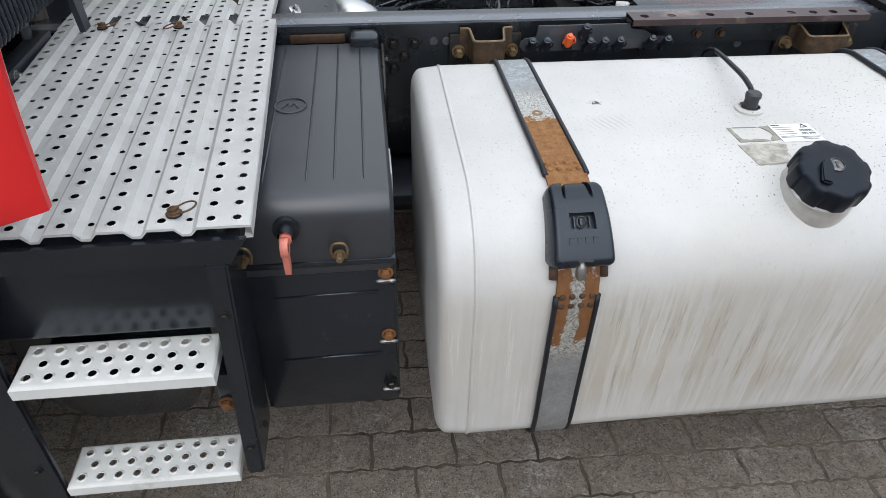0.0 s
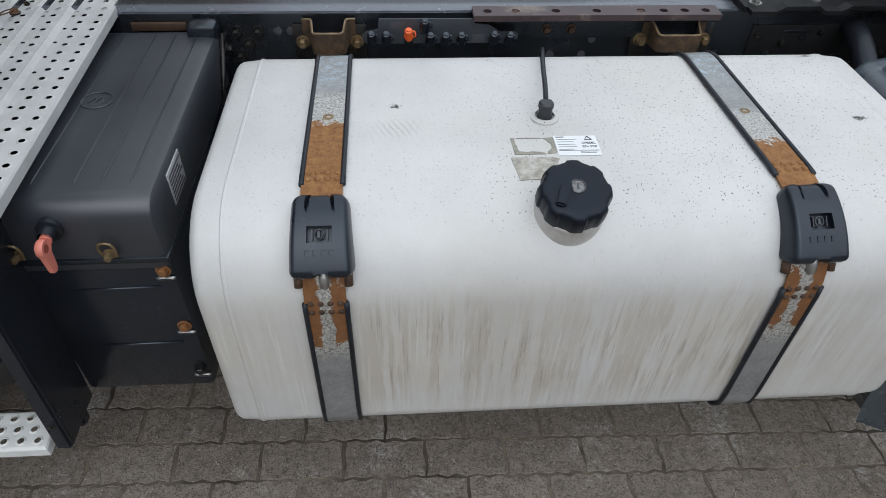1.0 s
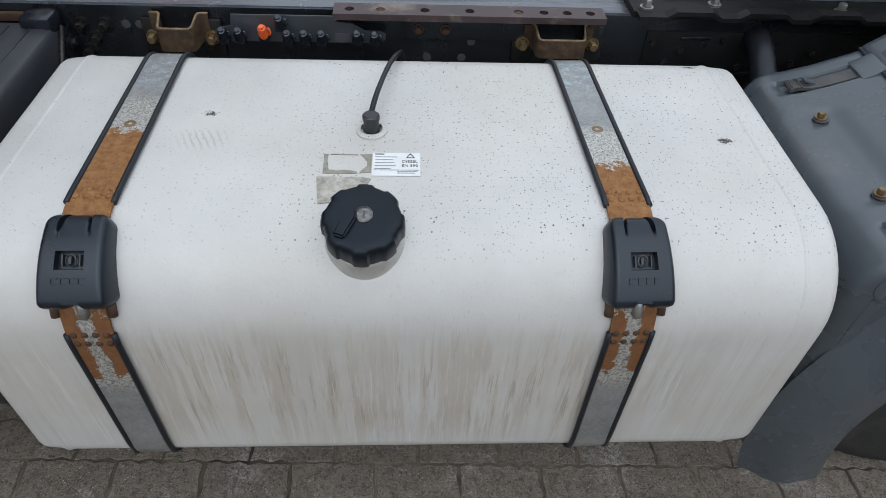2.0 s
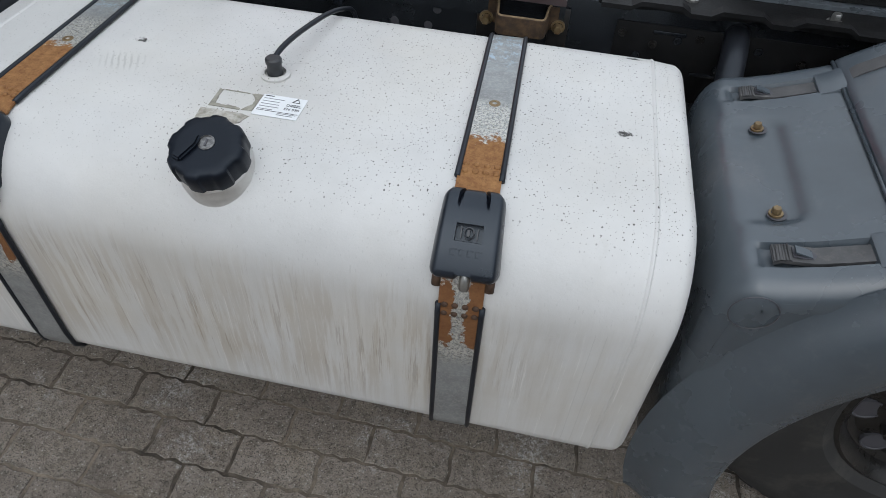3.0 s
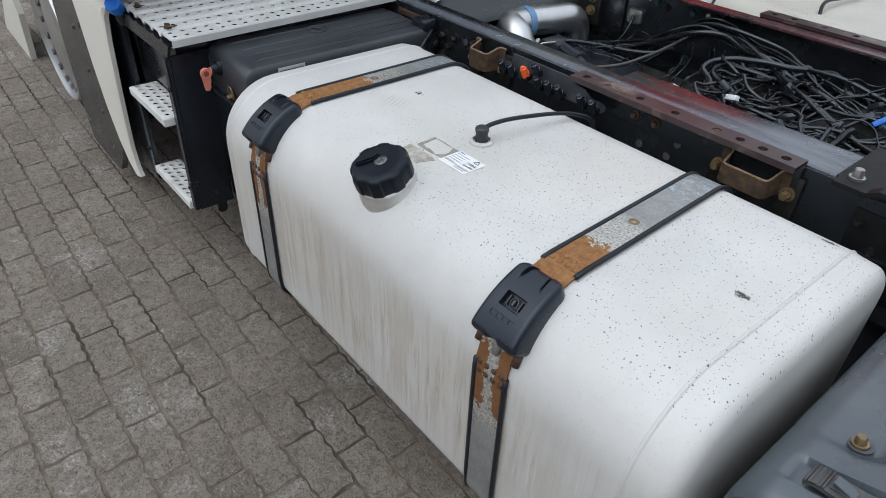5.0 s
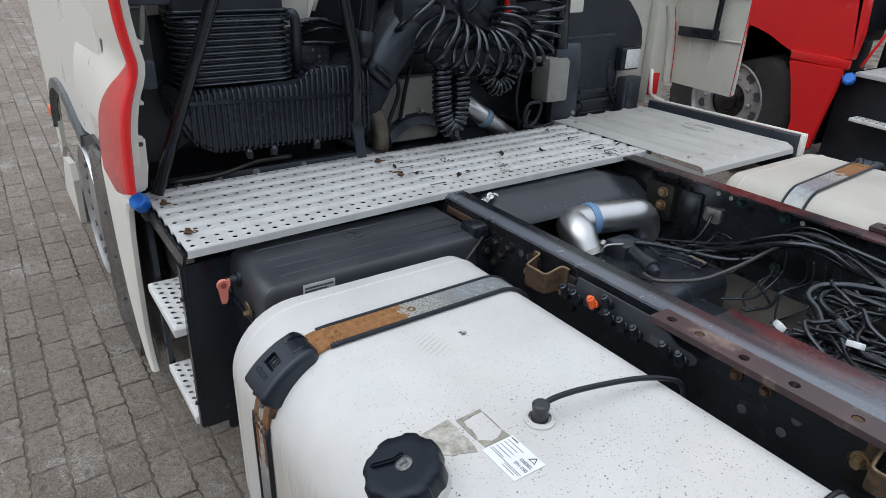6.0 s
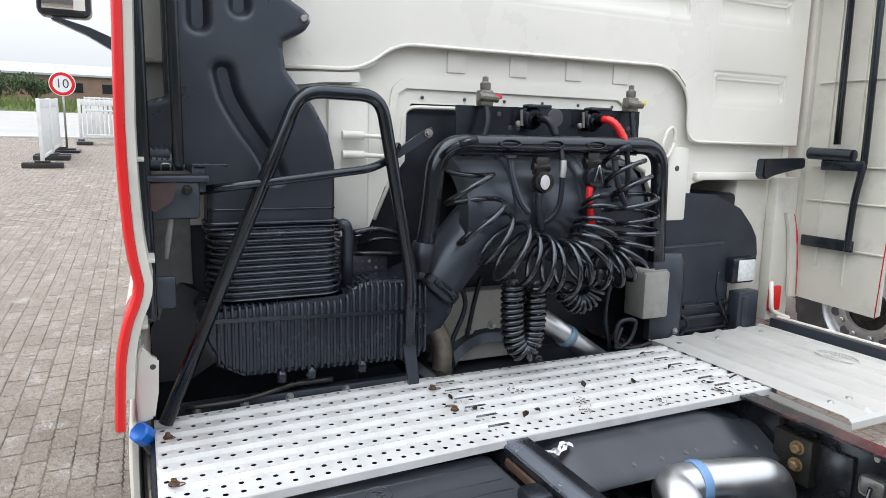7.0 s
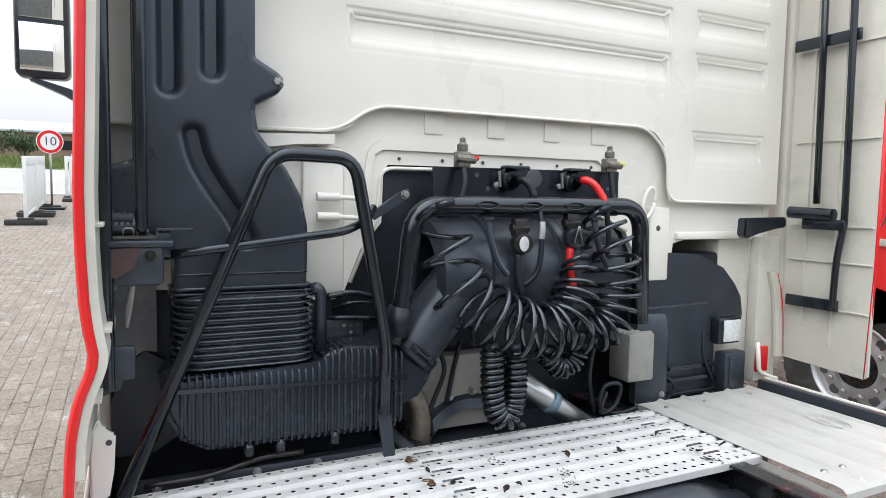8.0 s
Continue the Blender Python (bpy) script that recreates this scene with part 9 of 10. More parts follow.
# ---- near corner below the deflector: blue cap, white flap, skirt, wheel ----
seat(0.0, 0.0, 0.0)
bc = thing("fluid_filler", (-0.86, -1.235, 0.84), "bright blue plastic filler cap on a black pipe", "filler cap")
bm = B()
lathe(bm, [(0.022, -0.02), (0.025, -0.012), (0.025, 0.018), (0.020, 0.023), (0, 0.023)], 8, toward((-0.845, -1.253, 0.926), (0.5, -0.45, 0.7)))
part("cap", bm, M_BLUE, bc, "bright blue screw cap", 30)
bm = B()
tube(bm, [(-0.895, -1.225, 0.84), (-0.852, -1.244, 0.915)], 0.017, 12)
part("neck", bm, M_PLASTIC, bc, smooth=True)
wf_ = thing("white_corner_bracket", (-0.88, -1.21, 0.9), "white plastic corner bracket with holes above the blue cap", "bracket")
bm = B()
prism(bm, [(-1.262, 0.945), (-1.225, 0.955), (-1.214, 1.02), (-1.210, 1.10), (-1.235, 1.115), (-1.243, 1.144), (-1.256, 1.12), (-1.266, 1.05)], "x", -0.882, -0.862)
bmesh.ops.bevel(bm, geom=list(bm.edges), offset=0.005, segments=2, affect="EDGES")
part("moulding", bm, M_CAB, wf_, smooth=30)
part("hole", lathe(B(), [(0.007, 0), (0.006, 0.001), (0, 0.001)], 12, toward((-0.8618, -1.224, 1.085), (1, 0, 0))), M_INK_HOLE, wf_, smooth=False)
sk = thing("side_skirt", (-1.2, -1.27, 0.2), "white plastic wheel-arch skirt with a black inner flap", "side skirt")
bm = B()
rings = []
for z, xf, xr, y in ((0.958, -1.28, -0.90, -1.264), (0.945, -1.305, -0.875, -1.276), (0.92, -1.295, -0.868, -1.283), (0.885, -1.255, -0.90, -1.287), (0.80, -1.225, -0.925, -1.290), (0.65, -1.20, -0.955, -1.292), (0.50, -1.178, -0.995, -1.290), (0.38, -1.145, -1.025, -1.287), (0.30, -1.10, -1.025, -1.284), (0.265, -1.055, -1.015, -1.282)):
    rings.append([(xf, y + 0.012, z), (xf + 0.01, y, z), (xr - 0.012, y, z), (xr, y + 0.008, z), (xr, y + 0.022, z), (xr - 0.02, y + 0.026, z), (xf, y + 0.026, z)])
part("skirt", skin(bm, rings), M_CAB, sk, smooth=40)
bm = B()
rings = []
for z, xf, xr in ((0.935, -1.50, -1.30), (0.90, -1.57, -1.27), (0.80, -1.62, -1.225), (0.576, -1.66, -1.19), (0.35, -1.66, -1.13), (0.19, -1.64, -1.27), (0.175, -1.62, -1.32)):
    rings.append([(xf, -1.270, z), (xf + 0.01, -1.284, z), (xr + 0.01, -1.284, z), (xr + 0.01, -1.262, z), (xf, -1.258, z)])
part("inner_flap", skin(bm, rings), M_PLASTIC, sk, smooth=40)
bm = B()
prism(bm, [(-1.25, 0.97), (-0.90, 0.90), (-0.92, 0.30), (-1.10, 0.26), (-1.25, 0.30)], "y", -1.235, -1.225)
part("backing", bm, M_PLASTIC, sk, smooth=False)
for z in (0.75, 0.6, 0.45):
    part("clip", bolt(B(), (np.interp(z, [0.45, 0.75], [-1.24, -1.31]), -1.292, z), (0, -1, 0), 0.007, 0.006), M_INK_HOLE, sk, smooth=30)

fwl = thing("front_wheel", (-1.92, -1.1, 0.0), "front truck wheel with a polished chrome trim ring", "wheel", at=YARD)
tyre(toward((-1.92, -1.09, 0.435), (0, -1, 0)), 0.435, 0.27, fwl, 0.27, M_GREASE)
bm = B()
fm = toward((-1.92, -1.09, 0.435), (0, -1, 0))
lathe(bm, [(0.276, 0.12), (0.283, 0.176), (0.280, 0.184), (0.272, 0.184), (0.262, 0.174), (0.225, 0.158), (0.20, 0.155), (0.17, 0.165), (0.12, 0.172), (0, 0.172)], 64, fm)
trim_ = part("wheel_trim", bm, M_CHROME, fwl, "polished chrome wheel trim", 35)
for k in range(20):
    a = k * math.tau / 20
    bm = B()
    lathe(bm, [(0.020, -0.002), (0.016, 0.003), (0, 0.002)], 12, fm @ pose(0.240 * math.cos(a), 0.240 * math.sin(a), 0.1655) @ Matrix.Diagonal((1.1, 0.75, 1, 1)))
    part("slot", bm, M_INK_HOLE, trim_, smooth=30)
wa = thing("wheel_arch", (-2.2, -1.25, 0.9), "grey plastic lip and black liner of the front wheel arch", "wheel arch")
bm = B()
rings = []
for x, z in [(p.x, p.y) for p in smooth_path([(-3.20, 0.66, 0), (-3.08, 0.83, 0), (-2.85, 0.935, 0), (-2.58, 0.978, 0), (-2.30, 0.962, 0), (-2.10, 0.915, 0), (-1.92, 0.865, 0)], 4)]:
    rings.append([(x, -1.222, z), (x, -1.268, z), (x - 0.01, -1.272, z - 0.05), (x - 0.01, -1.240, z - 0.055)])
part("lip", skin(bm, rings), M_FENDER, wa, "grey plastic arch lip", 50)
bm = B()
prism(bm, [(-3.42, 0.20), (-3.11, 0.46), (-2.80, 0.505), (-2.77, 0.42), (-2.86, 0.145), (-3.0, 0.12), (-3.42, 0.12)], "y", -1.266, -1.236)
part("front_corner", bm, M_CAB, wa, "white lower cab corner", False)
bm = B()
box(bm, -3.30, -1.60, -1.10, -1.08, 0.25, 1.0, 0.01)
part("inner_wall", bm, M_RUBBER, wa, smooth=30)
bm = B()
prism(bm, [(-1.92, 0.86), (-1.62, 0.94), (-1.34, 0.945), (-1.32, 0.86), (-1.60, 0.72), (-1.80, 0.70)], "y", -1.262, -1.240)
part("rubber_gusset", bm, M_RUBBER, wa, smooth=False)
bm = B()
box(bm, -3.0, -1.55, -1.19, -0.62, 0.99, 1.06, 0.01)
part("inner_liner", bm, M_RUBBER, wa, smooth=30)
bm = B()
box(bm, -3.30, -3.20, -1.275, -1.24, 0.66, 0.72, 0.008)
part("indicator", bm, M_ORANGE, wa, "orange indicator lamp", 30)
bm = B()
tube(bm, [(-1.75, -1.225, 1.30), (-2.9, -1.225, 1.34)], 0.004, 6)
part("door_gap", bm, M_INK_HOLE, wa, smooth=True)

mr = thing("door_mirror", (-2.6, -1.42, 2.1), "large black truck door mirror on its arm", "mirror")
bm = B()
box(bm, -2.70, -2.58, -1.60, -1.39, 2.135, 2.80, 0.03, 3)
part("housing", bm, M_PLASTIC, mr, smooth=40)
m_mirror, nt, ns, ls, bs = nodes_of("mirror_glass")
bs.inputs["Base Color"].default_value, bs.inputs["Metallic"].default_value, bs.inputs["Roughness"].default_value = (0.8, 0.82, 0.83, 1), 1.0, 0.02
for z0, z1 in ((2.16, 2.36), (2.38, 2.77)):
    bm = B()
    box(bm, -2.581, -2.574, -1.578, -1.412, z0, z1, 0.003)
    part("glass", bm, m_mirror, mr, "mirror glass", 30)
bm = B()
prism(bm, [(-1.53, 2.136), (-1.40, 2.10), (-1.21, 2.02), (-1.21, 1.92), (-1.25, 1.92), (-1.30, 2.00), (-1.42, 2.07), (-1.55, 2.125)], "x", -2.68, -2.62)
part("arm", bm, M_PLASTIC, mr, smooth=False)

# ---- neighbouring red truck ----
NEXT = Matrix.Translation((-0.32, 0.38, 0.0))
nb = thing("red_truck", (-1.9, 3.7, 0.0), "bright red truck parked alongside with silver wheels", "truck", at=NEXT)
WXN, WZN = -1.50, 0.53
arch = [(WXN + 0.575 * math.cos(radians(a)), WZN + 0.535 * math.sin(radians(a))) for a in range(8, 173, 12)]
side = [(-0.70, 0.965), (-1.085, 0.94)] + [p for p in arch if p[1] > 0.93 or p[0] < WXN] + [(-2.30, 0.50), (-3.35, 0.50), (-3.50, 1.2), (-3.45, 2.0), (-3.2, 3.1), (-0.98, 3.1), (-0.90, 2.0), (-0.72, 1.36), (-0.69, 1.12)]
bm = B()
prism(bm, side, "y", 2.60, 2.66)
bmesh.ops.triangulate(bm, faces=[f for f in bm.faces if len(f.verts) > 4])
part("cab_side", bm, M_RED, nb, smooth=False)
bm = B()
prism(bm, [(-3.45, 1.15), (-1.0, 1.15), (-0.98, 3.1), (-3.2, 3.1)], "y", 2.66, 5.0)
part("cab_body", bm, M_RED, nb, smooth=False)
bm = B()
prism(bm, [(-1.075, 0.895), (-0.715, 0.905), (-0.712, 0.86), (-0.775, 0.36), (-0.955, 0.35), (-0.935, 0.52), (-1.010, 0.74)], "y", 2.56, 2.60)
bmesh.ops.bevel(bm, geom=list(bm.edges), offset=0.008, segments=2, affect="EDGES")
part("arch_panel", bm, M_RED, nb, smooth=30)
bm = B()
box(bm, -1.08, -0.69, 2.575, 2.60, 0.903, 0.960, 0.006)
part("sill", bm, M_RED, nb, smooth=30)
bm = B()
box(bm, -2.60, -0.80, 2.585, 2.601, 1.315, 1.360, 0.005)
part("silver_strip", bm, M_LID, nb, "pale silver trim strip", 30)
m_win, nt, ns, ls, bs = nodes_of("dark_cab_glass")
bs.inputs["Base Color"].default_value, bs.inputs["Roughness"].default_value = (0.02, 0.025, 0.027, 1), 0.03
bm = B()
prism(bm, [(-2.9, 2.10), (-1.50, 2.12), (-1.46, 2.16), (-1.60, 2.72), (-2.75, 2.72)], "y", 2.592, 2.601)
part("door_window", bm, m_win, nb, "dark reflecting door window", False)
bm = B()
tube(bm, rounded([(-1.36, 2.601, 2.9), (-1.36, 2.601, 1.95), (-1.40, 2.601, 1.43), (-2.9, 2.601, 1.43)], 0.05, 4), 0.005, 6)
part("door_gap", bm, M_INK_HOLE, nb, smooth=True)
nw = thing("front_wheel", (WXN, 2.75, 0.0), "silver ten-hole truck wheel with a dusty tyre", "wheel", at=NEXT)
tyre(toward((WXN, 2.76, WZN - 0.02), (0, -1, 0)), 0.51, 0.30, nw, 0.29, M_RIM)
bm = B()
box(bm, -2.2, -0.85, 2.72, 3.3, 1.02, 1.10, 0.02)
box(bm, -2.15, -0.9, 2.92, 3.3, 0.30, 1.02, 0.02)
part("wheel_liner", bm, M_RUBBER, nb, smooth=30)
ch = thing("red_truck_chassis", (0.6, 3.7, 0.4), "black chassis of the neighbouring truck with steps", "chassis", at=NEXT)
bm = B()
box(bm, -0.78, 3.0, 2.80, 4.7, 0.20, 0.868, 0.03)
box(bm, -0.74, -0.10, 3.05, 4.7, 0.860, 1.32, 0.03)
part("side_boxes", bm, M_PLASTIC, ch, smooth=30)
bm = B()
box(bm, -0.76, -0.05, 2.68, 2.80, 0.16, 0.868, 0.02)
part("step_well", bm, M_RUBBER, ch, smooth=30)
for z, x0, x1 in ((0.63, -0.585, -0.28), (0.33, -0.56, -0.26)):
    bm = B()
    box(bm, x0, x1, 2.56, 2.67, z - 0.02, z, 0.004)
    st = part("step_tread", bm, M_WHITE, ch, "pale perforated step tread", 30)
    for k in range(9):
        for j in range(2):
            part("hole", lathe(B(), [(0.009, 0), (0.009, 0.001), (0, 0.001)], 8, pose(x0 + 0.03 + 0.042 * k, 2.59 + 0.045 * j, z)), M_INK_HOLE, st, smooth=False)
bm = B()
box(bm, -0.66, 0.5, 2.62, 3.5, 0.870, 0.898, 0.005)
part("walkway", bm, M_ALU, ch, smooth=30)
bm = B()
box(bm, -0.25, 0.30, 2.60, 2.66, 0.62, 0.84, 0.01)
part("battery_cover", bm, M_DUSTY, ch, smooth=30)
for x in (-0.20, -0.10, 0.0, 0.10, 0.20):
    bm = B()
    box(bm, x, x + 0.07, 2.59, 2.602, 0.66, 0.80, 0.004)
    part("cover_rib", bm, M_STEEL, ch, smooth=30)
bm = B()
tube(bm, smooth_path([(-0.58, 2.66, 1.30), (-0.56, 2.62, 1.16), (-0.60, 2.60, 1.02), (-0.64, 2.62, 0.93)], 5), 0.009, 10)
part("red_hose", bm, M_RED, ch, "red hose", True)
bm = B()
lathe(bm, [(0.036, 0), (0.04, 0.01), (0.04, 0.035), (0.03, 0.045), (0, 0.045)], 8, toward((-0.685, 2.62, 0.84), (0.3, -1, 0.5)))
part("blue_cap", bm, M_BLUE, ch, "blue filler cap", 30)
bm = B()
box(bm, -0.90, -0.80, 2.70, 4.8, 1.10, 2.6, 0.02)
part("cab_rear", bm, M_RUBBER, ch, smooth=30)

# ---- yard edge: road, verge, hedge, building ----
m_road = surface("pale_worn_concrete", (0.33, 0.325, 0.31), 0.85, vary=0.1, scale=0.3, grain=30, relief=0.3, dirt=(0.22, 0.215, 0.2), dirt_amount=0.4)
bm = B()
prism(bm, [(-76, -70), (-29.6, -70), (-29.6, 60), (-76, 60)], "z", -0.05, 0.004)
single("road", bm, m_road, "pale concrete road beyond the paved yard", "road", kind="structure", at=YARD, smooth=False)
bm = B()
box(bm, -30.1, -29.6, -70, 60, -0.05, 0.06, 0.02)
single("kerb", bm, surface("kerb_stone", (0.42, 0.41, 0.39), 0.8, vary=0.08, scale=1.0), "pale flush kerb along the yard edge", "kerb", kind="structure", at=YARD, smooth=30)
m_verge = surface("rough_grass", (0.085, 0.12, 0.03), 0.9, vary=0.35, scale=0.8, grain=20, relief=0.6, depth=0.05, dirt=(0.13, 0.13, 0.06), dirt_amount=0.4)
bm = B()
prism(bm, [(-76.0, 0.0), (-78.0, 0.35), (-84.0, 0.9), (-140.0, 1.0), (-140.0, -0.1), (-76.0, -0.1)], "y", -90, 80)
single("grass_bank", bm, m_verge, "rough green grass verge behind the road", "grass", kind="structure", at=YARD, smooth=False)
rng = random.Random(31)
verts, faces = [], []
for k in range(5200):
    x, y = rng.uniform(-83.5, -76.2), rng.uniform(-40, 12)
    z = np.interp(x, [-84, -78, -76], [0.9, 0.35, 0.0])
    h, w, a = rng.uniform(0.35, 1.1), rng.uniform(0.03, 0.09), rng.uniform(0, 3.14)
    lx, ly = rng.uniform(-0.25, 0.25), rng.uniform(-0.25, 0.25)
    o = len(verts)
    verts += [(x - w * math.cos(a), y - w * math.sin(a), z), (x + w * math.cos(a), y + w * math.sin(a), z), (x + lx, y + ly, z + h)]
    faces.append((o, o + 1, o + 2))
me = bpy.data.meshes.new("tall_grass")
me.from_pydata(verts, [], faces)
me.materials.append(surface("tall_grass_blades", (0.12, 0.16, 0.045), 0.8, vary=0.4, scale=1.5))
tagged(new("tall_grass", me), "tall uncut grass on the verge", "grass", kind="stuff")
m_leaf = surface("hedge_leaves", (0.062, 0.100, 0.042), 0.7, vary=0.5, scale=1.2, grain=60)


def bush(x, y, z, w, h, seed):
    r = random.Random(seed)
    b = thing("bush", (x, y, z), "dense dark green bush behind the verge", "bush", "bushes along the road", at=YARD)
    bm = B()
    for k in range(4):
        a = r.uniform(0, 6.28)
        tube(bm, [(x, y, z), (x + 0.3 * w * math.cos(a) * 0.5, y + 0.3 * w * math.sin(a), z + h * 0.4), (x + 0.4 * w * math.cos(a) * 0.6, y + 0.45 * w * math.sin(a), z + h * 0.75)], [0.12, 0.08, 0.03], 6)
    part("stems", bm, surface("bark", (0.10, 0.08, 0.06), 0.9), b, smooth=True)
    vs, fs = [], []
    lobes = [(r.uniform(-0.4, 0.4) * w, r.uniform(-0.45, 0.45) * w, r.uniform(0.35, 0.85) * h, r.uniform(0.18, 0.32) * w) for _ in range(9)]
    for k in range(1500):
        lx, ly, lz, lr = r.choice(lobes)
        u, v = r.uniform(0, 6.28), math.acos(r.uniform(-1, 1))
        rr = lr * r.uniform(0.6, 1.08)
        c = Vector((x + lx + rr * math.sin(v) * math.cos(u), y + ly + rr * math.sin(v) * math.sin(u), max(z + 0.1, z + lz + 0.8 * rr * math.cos(v))))
        s = r.uniform(0.09, 0.2)
        q = Euler((r.uniform(0, 6.28), r.uniform(0, 6.28), 0)).to_matrix()
        o = len(vs)
        vs += [tuple(c + q @ Vector(p)) for p in ((-s, 0, 0), (0, -s * 0.6, 0.03), (s, 0, 0), (0, s * 0.6, 0.03))]
        fs.append((o, o + 1, o + 2, o + 3))
    me = bpy.data.meshes.new("crown")
    me.from_pydata(vs, [], fs)
    me.materials.append(m_leaf)
    c = new("crown", me)
    c.parent = b
    c.matrix_basis = Matrix.Translation(-BASE[b])
    return b


for k in range(8):
    y = -30 + 2.6 * k + rng.uniform(-0.5, 0.5)
    bush(-86 + rng.uniform(-1, 1), y, 0.9, rng.uniform(3.6, 5.0), rng.uniform(2.4, 3.6) + (0.8 if y < -12 else 0), 50 + k)

wh = thing("warehouse", (-122, -15, 0.9), "low grey-roofed brick warehouse far behind the hedge", "building", at=YARD)
bm = B()
box(bm, -134, -116, -60, 40, 0.8, 4.6)
part("wall", bm, surface("red_brown_brick", (0.22, 0.14, 0.11), 0.85, vary=0.15, scale=0.5, grain=8, dirt=(0.30, 0.24, 0.2), dirt_amount=0.3), wh, smooth=False)
bm = B()
prism(bm, [(-134.5, 4.6), (-115.5, 4.6), (-115.5, 4.9), (-125, 6.6), (-134.5, 4.9)], "y", -60.5, 40.5)
part("roof", bm, surface("grey_sheet_roof", (0.36, 0.40, 0.46), 0.5, vary=0.06, scale=0.3), wh, smooth=False)
for k in range(14):
    bm = B()
    box(bm, -116, -115.9, -46 + 5 * k, -43.6 + 5 * k, 2.2, 3.6, 0.02)
    part("window", bm, m_win, wh, smooth=False)

# ---- speed sign, barriers, gate ----
sg = thing("speed_sign", (-22, -3.20, 0), "round white speed limit sign with a red ring on a post", "road sign", at=YARD)
bm = B()
tube(bm, [(-22.0, -3.2, 0.05), (-22.0, -3.2, 2.36)], 0.03, 12)
part("post", bm, M_STEEL, sg, "galvanised post", True)
bm = B()
box(bm, -22.35, -21.65, -3.55, -2.85, 0.0, 0.08, 0.02)
part("foot", bm, M_RUBBER, sg, smooth=30)
disc = toward((-21.965, -3.2, 2.0), (1, 0, 0))
bm = B()
lathe(bm, [(0.34, -0.02), (0.35, 0.0), (0.34, 0.008), (0, 0.008)], 40, disc)
plate_ = part("plate", bm, M_LABEL, sg, smooth=30)
bm = B()
lathe(bm, [(0.245, 0.008), (0.245, 0.012), (0.330, 0.012), (0.330, 0.008)], 40, disc)
part("red_ring", bm, M_RED, plate_, "red ring", 30)
words("numerals", "10", 0.36, Matrix.Translation((-21.955, -3.2, 2.0)) @ Matrix(((0, 0, 1, 0), (1, 0, 0, 0), (0, 1, 0, 0), (0, 0, 0, 1))), M_INK_HOLE, sg, 0.003)


def barrier(x, y, length, ang):
    b = thing("site_barrier", (x, y, 0), "white plastic site barrier standing in black rubber feet", "barrier", "site barriers", at=YARD)
    m = pose(x, y, 0, 0, 0, ang)
    for u in (-length / 2, length / 2):
        bm = B()
        box(bm, u - 0.05, u + 0.05, -0.04, 0.04, 0.10, 1.58, 0.01, m=m)
        part("post", bm, M_WHITE, b, smooth=30)
    bm = B()
    box(bm, -length / 2, length / 2, -0.03, 0.03, 1.36, 1.57, 0.01, m=m)
    part("top_board", bm, M_WHITE, b, smooth=30)
    n = int(length / 0.14)
    for k in range(n):
        bm = B()
        u = -length / 2 + 0.09 + k * 0.14
        box(bm, u, u + 0.10, -0.018, 0.018, 0.28, 1.36, 0.006, m=m)
        part("slat", bm, M_WHITE, b, smooth=30)
    bm = B()
    box(bm, -length / 2, length / 2, -0.03, 0.03, 0.20, 0.28, 0.01, m=m)
    part("bottom_board", bm, M_WHITE, b, smooth=30)
    for u in (-length / 2, length / 2):
        bm = B()
        box(bm, u - 0.12, u + 0.12, -0.42, 0.42, 0.0, 0.13, 0.02, m=m)
        box(bm, u - 0.10, u + 0.10, -0.16, 0.16, 0.13, 0.17, 0.01, m=m)
        part("rubber_foot", bm, M_TYRE, b, "black recycled rubber foot", 30)
    return b


barrier(-18.1, -3.30, 2.2, 1.0)
barrier(-20.8, -3.36, 2.2, 1.0)
barrier(-26.2, -2.35, 1.5, 92)
gate = thing("yard_gate", (-25.6, -1.2, 0), "white tubular steel yard gate with pale blue mesh behind", "gate", at=YARD)
bm = B()
for z in (0.35, 1.20, 1.62):
    box(bm, -25.63, -25.57, -2.9, 1.5, z - 0.03, z + 0.03, 0.008)
part("rail", bm, M_WHITE, gate, smooth=30)
for k in range(30):
    bm = B()
    y = -2.88 + 0.15 * k
    box(bm, -25.62, -25.58, y - 0.02, y + 0.02, 0.30, 1.66, 0.005)
    part("picket", bm, M_WHITE, gate, smooth=30)
bm = B()
box(bm, -25.8, -25.4, -3.2, -2.7, 0.0, 0.12, 0.02)
part("foot", bm, M_TYRE, gate, smooth=30)
bv = thing("blue_van", (-29.5, -0.2, 0.0), "pale blue van parked beyond the gate", "van", at=YARD)
bm = B()
box(bm, -31.5, -28.0, -1.35, 1.0, 0.35, 2.4, 0.12, 3)
part("body", bm, surface("sky_blue_paint", (0.06, 0.25, 0.55), 0.3, vary=0.05, scale=2), bv, smooth=40)
bm = B()
prism(bm, [(-1.1, 1.4), (0.8, 1.4), (0.7, 2.1), (-1.0, 2.1)], "x", -28.0, -27.985)
part("windscreen", bm, m_win, bv, smooth=False)
for y in (-1.36, 0.9):
    bm = B()
    lathe(bm, [(0.36, -0.1), (0.38, 0.0), (0.36, 0.1), (0.0, 0.1)], 20, toward((-28.8, y, 0.38), (0, -1, 0)))
    part("wheel", bm, M_TYRE, bv, smooth=35)

# ---- unseen plain walls added behind the camera: close the yard, darken reflections ----
M_DIMWALL = surface("plain_grey_plaster", (0.15, 0.15, 0.145), 0.8, vary=0.2, scale=0.6, grain=40, relief=0.3, depth=0.004)
bm = B()
box(bm, -10.0, 22.0, -22.4, -22.0, 0.0, 6.5)
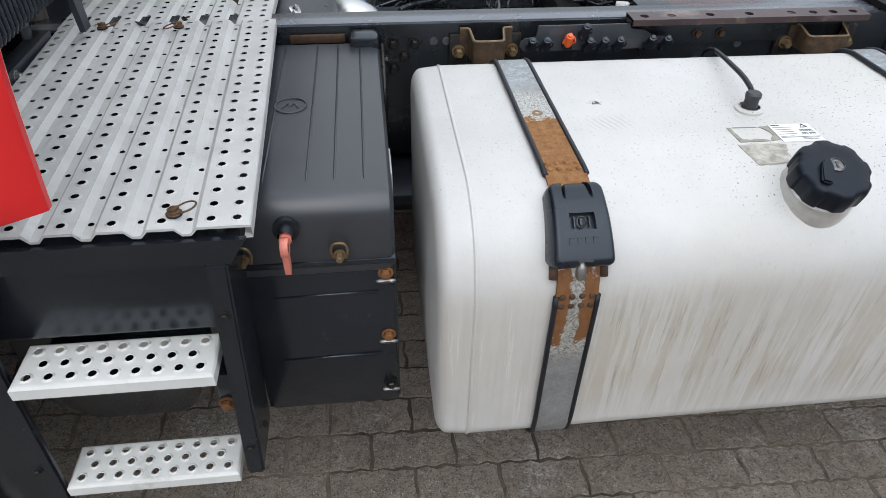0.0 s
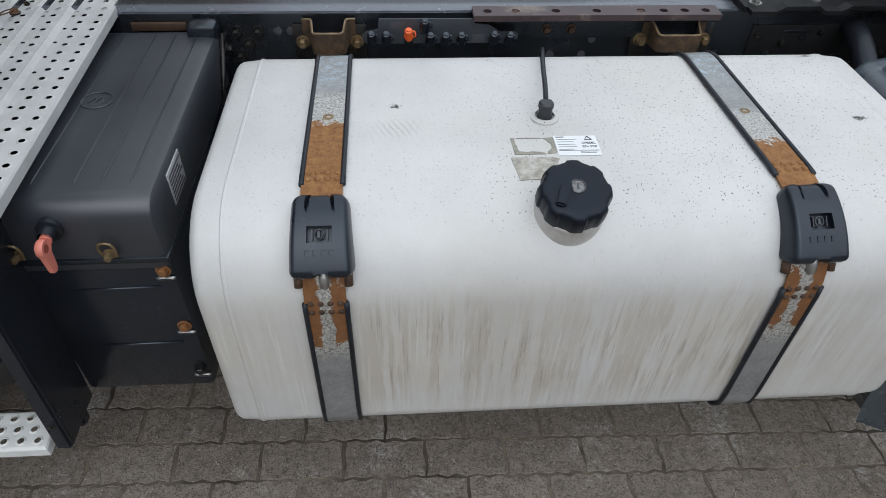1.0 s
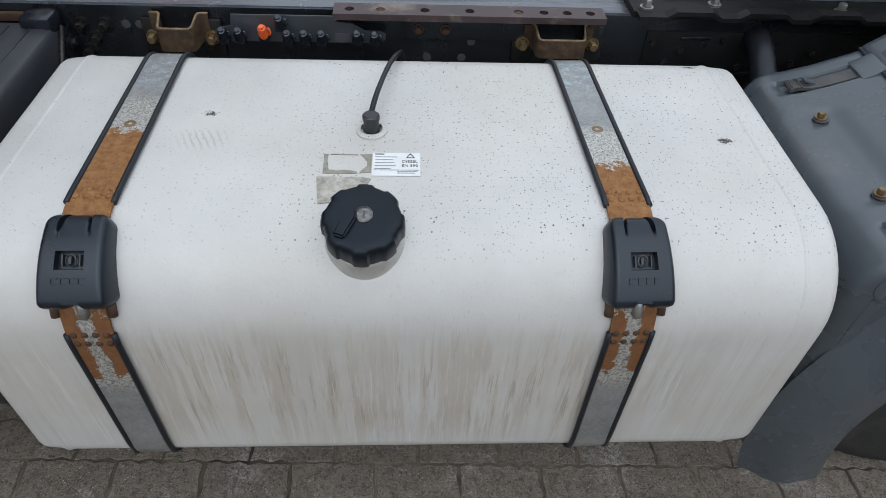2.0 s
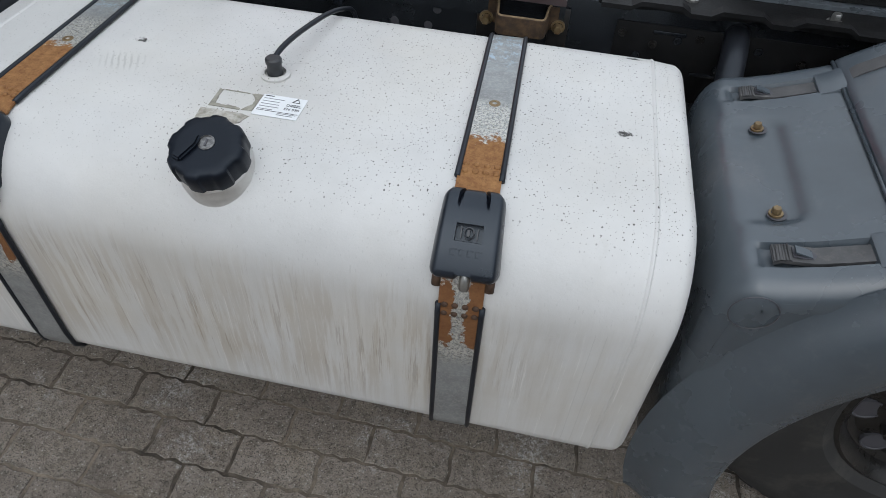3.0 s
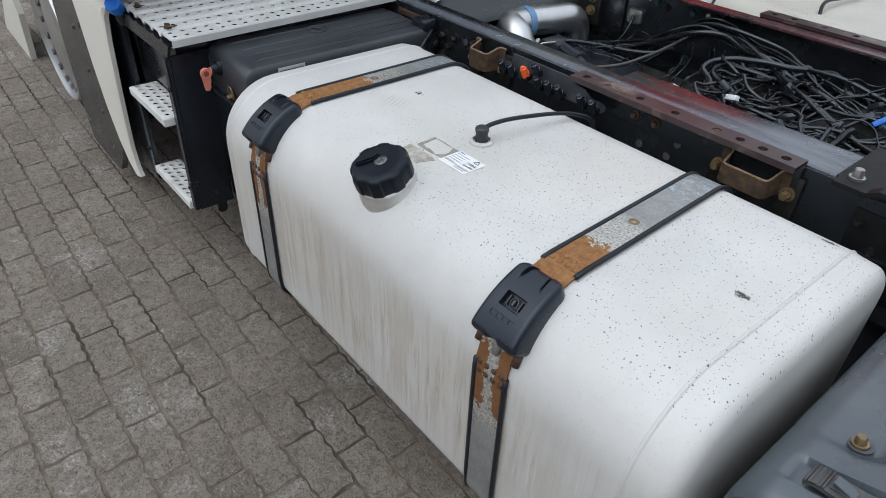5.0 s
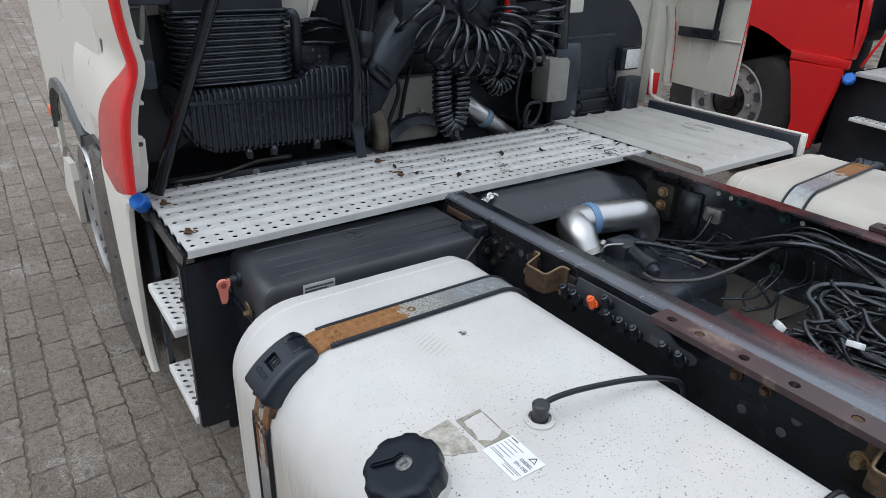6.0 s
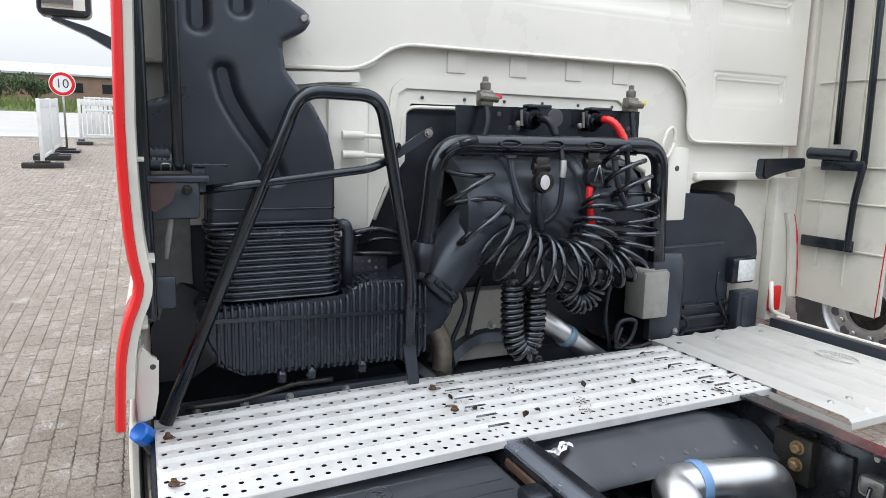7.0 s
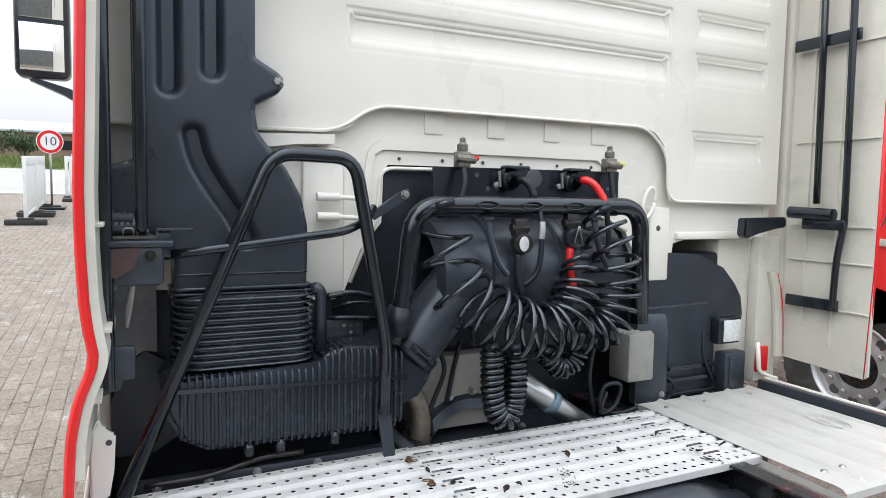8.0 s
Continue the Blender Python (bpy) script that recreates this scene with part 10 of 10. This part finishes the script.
single("unseen_wall_south", bm, M_DIMWALL, "unseen plain grey wall added to darken reflections", "wall", kind="structure", at=YARD, smooth=False)
bm = B()
box(bm, 22.0, 22.4, -22.0, 26.0, 0.0, 6.5)
single("unseen_wall_east", bm, M_DIMWALL, "unseen plain grey wall added to darken reflections", "wall", kind="structure", at=YARD, smooth=False)

# ---- block paving ----
PL, PW = 0.212, 0.107
def paver_mesh(name, seed, gap=0.0036):
    """An interlocking block with toothed long sides, its top edge worn round."""
    r = random.Random(seed)
    a, b, k = PL / 2 - gap, PW / 2 - gap, 0.0055
    teeth = [-1 + j / 4 for j in range(8)]
    out = [(a * u, -b + (k if j % 2 else 0.0)) for j, u in enumerate(teeth)]
    out += [(a, -b), (a + k * 0.6, -b * 0.35), (a - k * 0.2, b * 0.35)]
    out += [(-a * u, b + (k if j % 2 else 0.0)) for j, u in enumerate(teeth)]
    out += [(-a, b), (-a - k * 0.2, b * 0.35), (-a + k * 0.6, -b * 0.35)]
    out = [(x + r.uniform(-0.0024, 0.0024), y + r.uniform(-0.0024, 0.0024)) for x, y in out]
    n = len(out)
    vs = [(x, y, -0.03) for x, y in out] + [(x, y, -0.0048) for x, y in out] + [(x * 0.982, y * 0.966, 0.0) for x, y in out]
    fs = [tuple(range(2 * n, 3 * n))]
    for i in range(n):
        j = (i + 1) % n
        fs += [(i, j, n + j, n + i), (n + i, n + j, 2 * n + j, 2 * n + i)]
    me = bpy.data.meshes.new(name)
    me.from_pydata(vs, [], fs)
    me.materials.append(M_PAVER)
    return me, vs, fs


kinds = [paver_mesh("paver", s) for s in range(6)]
rng = random.Random(21)
cells = []
for j in range(-102, 88):
    y = -1.2085 + j * PW
    for i in range(-144, 58):
        cells.append((0.02 + i * PL + (PL / 2 if j % 2 else 0), y))
near_box = lambda x, y: -1.20 < x < 1.05 and -1.90 < y < -0.98
picked = [c for c in cells if near_box(*c)][:300]
chosen = set(picked)
for x, y in picked:
    ob = new("paver", rng.choice(kinds)[0])
    ob.parent = ground
    ob.matrix_basis = pose(x, y, rng.uniform(-0.0010, 0.0014), rng.uniform(-0.4, 0.4), rng.uniform(-0.4, 0.4), rng.uniform(-0.8, 0.8))
verts, faces = [], []
for x, y in cells:
    if (x, y) in chosen:
        continue
    _, vs, fs = rng.choice(kinds)
    z, o = rng.uniform(-0.0010, 0.0014), len(verts)
    far = not (-9.0 < x < 3.2 and -4.2 < y < 3.0)
    if far:
        n = len(vs) // 3
        verts += [(x + p[0], y + p[1], z + p[2]) for p in vs[2 * n::2]]
        faces.append(tuple(range(o, o + n // 2)))
    else:
        verts += [(x + p[0], y + p[1], z + p[2]) for p in vs]
        faces += [tuple(o + k for k in f) for f in fs]
me = bpy.data.meshes.new("paving_field")
me.from_pydata(verts, [], faces)
me.materials.append(M_PAVER)
field = new("paving_field", me)
field.parent = ground
tagged(field, "zigzag grey concrete block paving with sandy joints", kind="stuff")
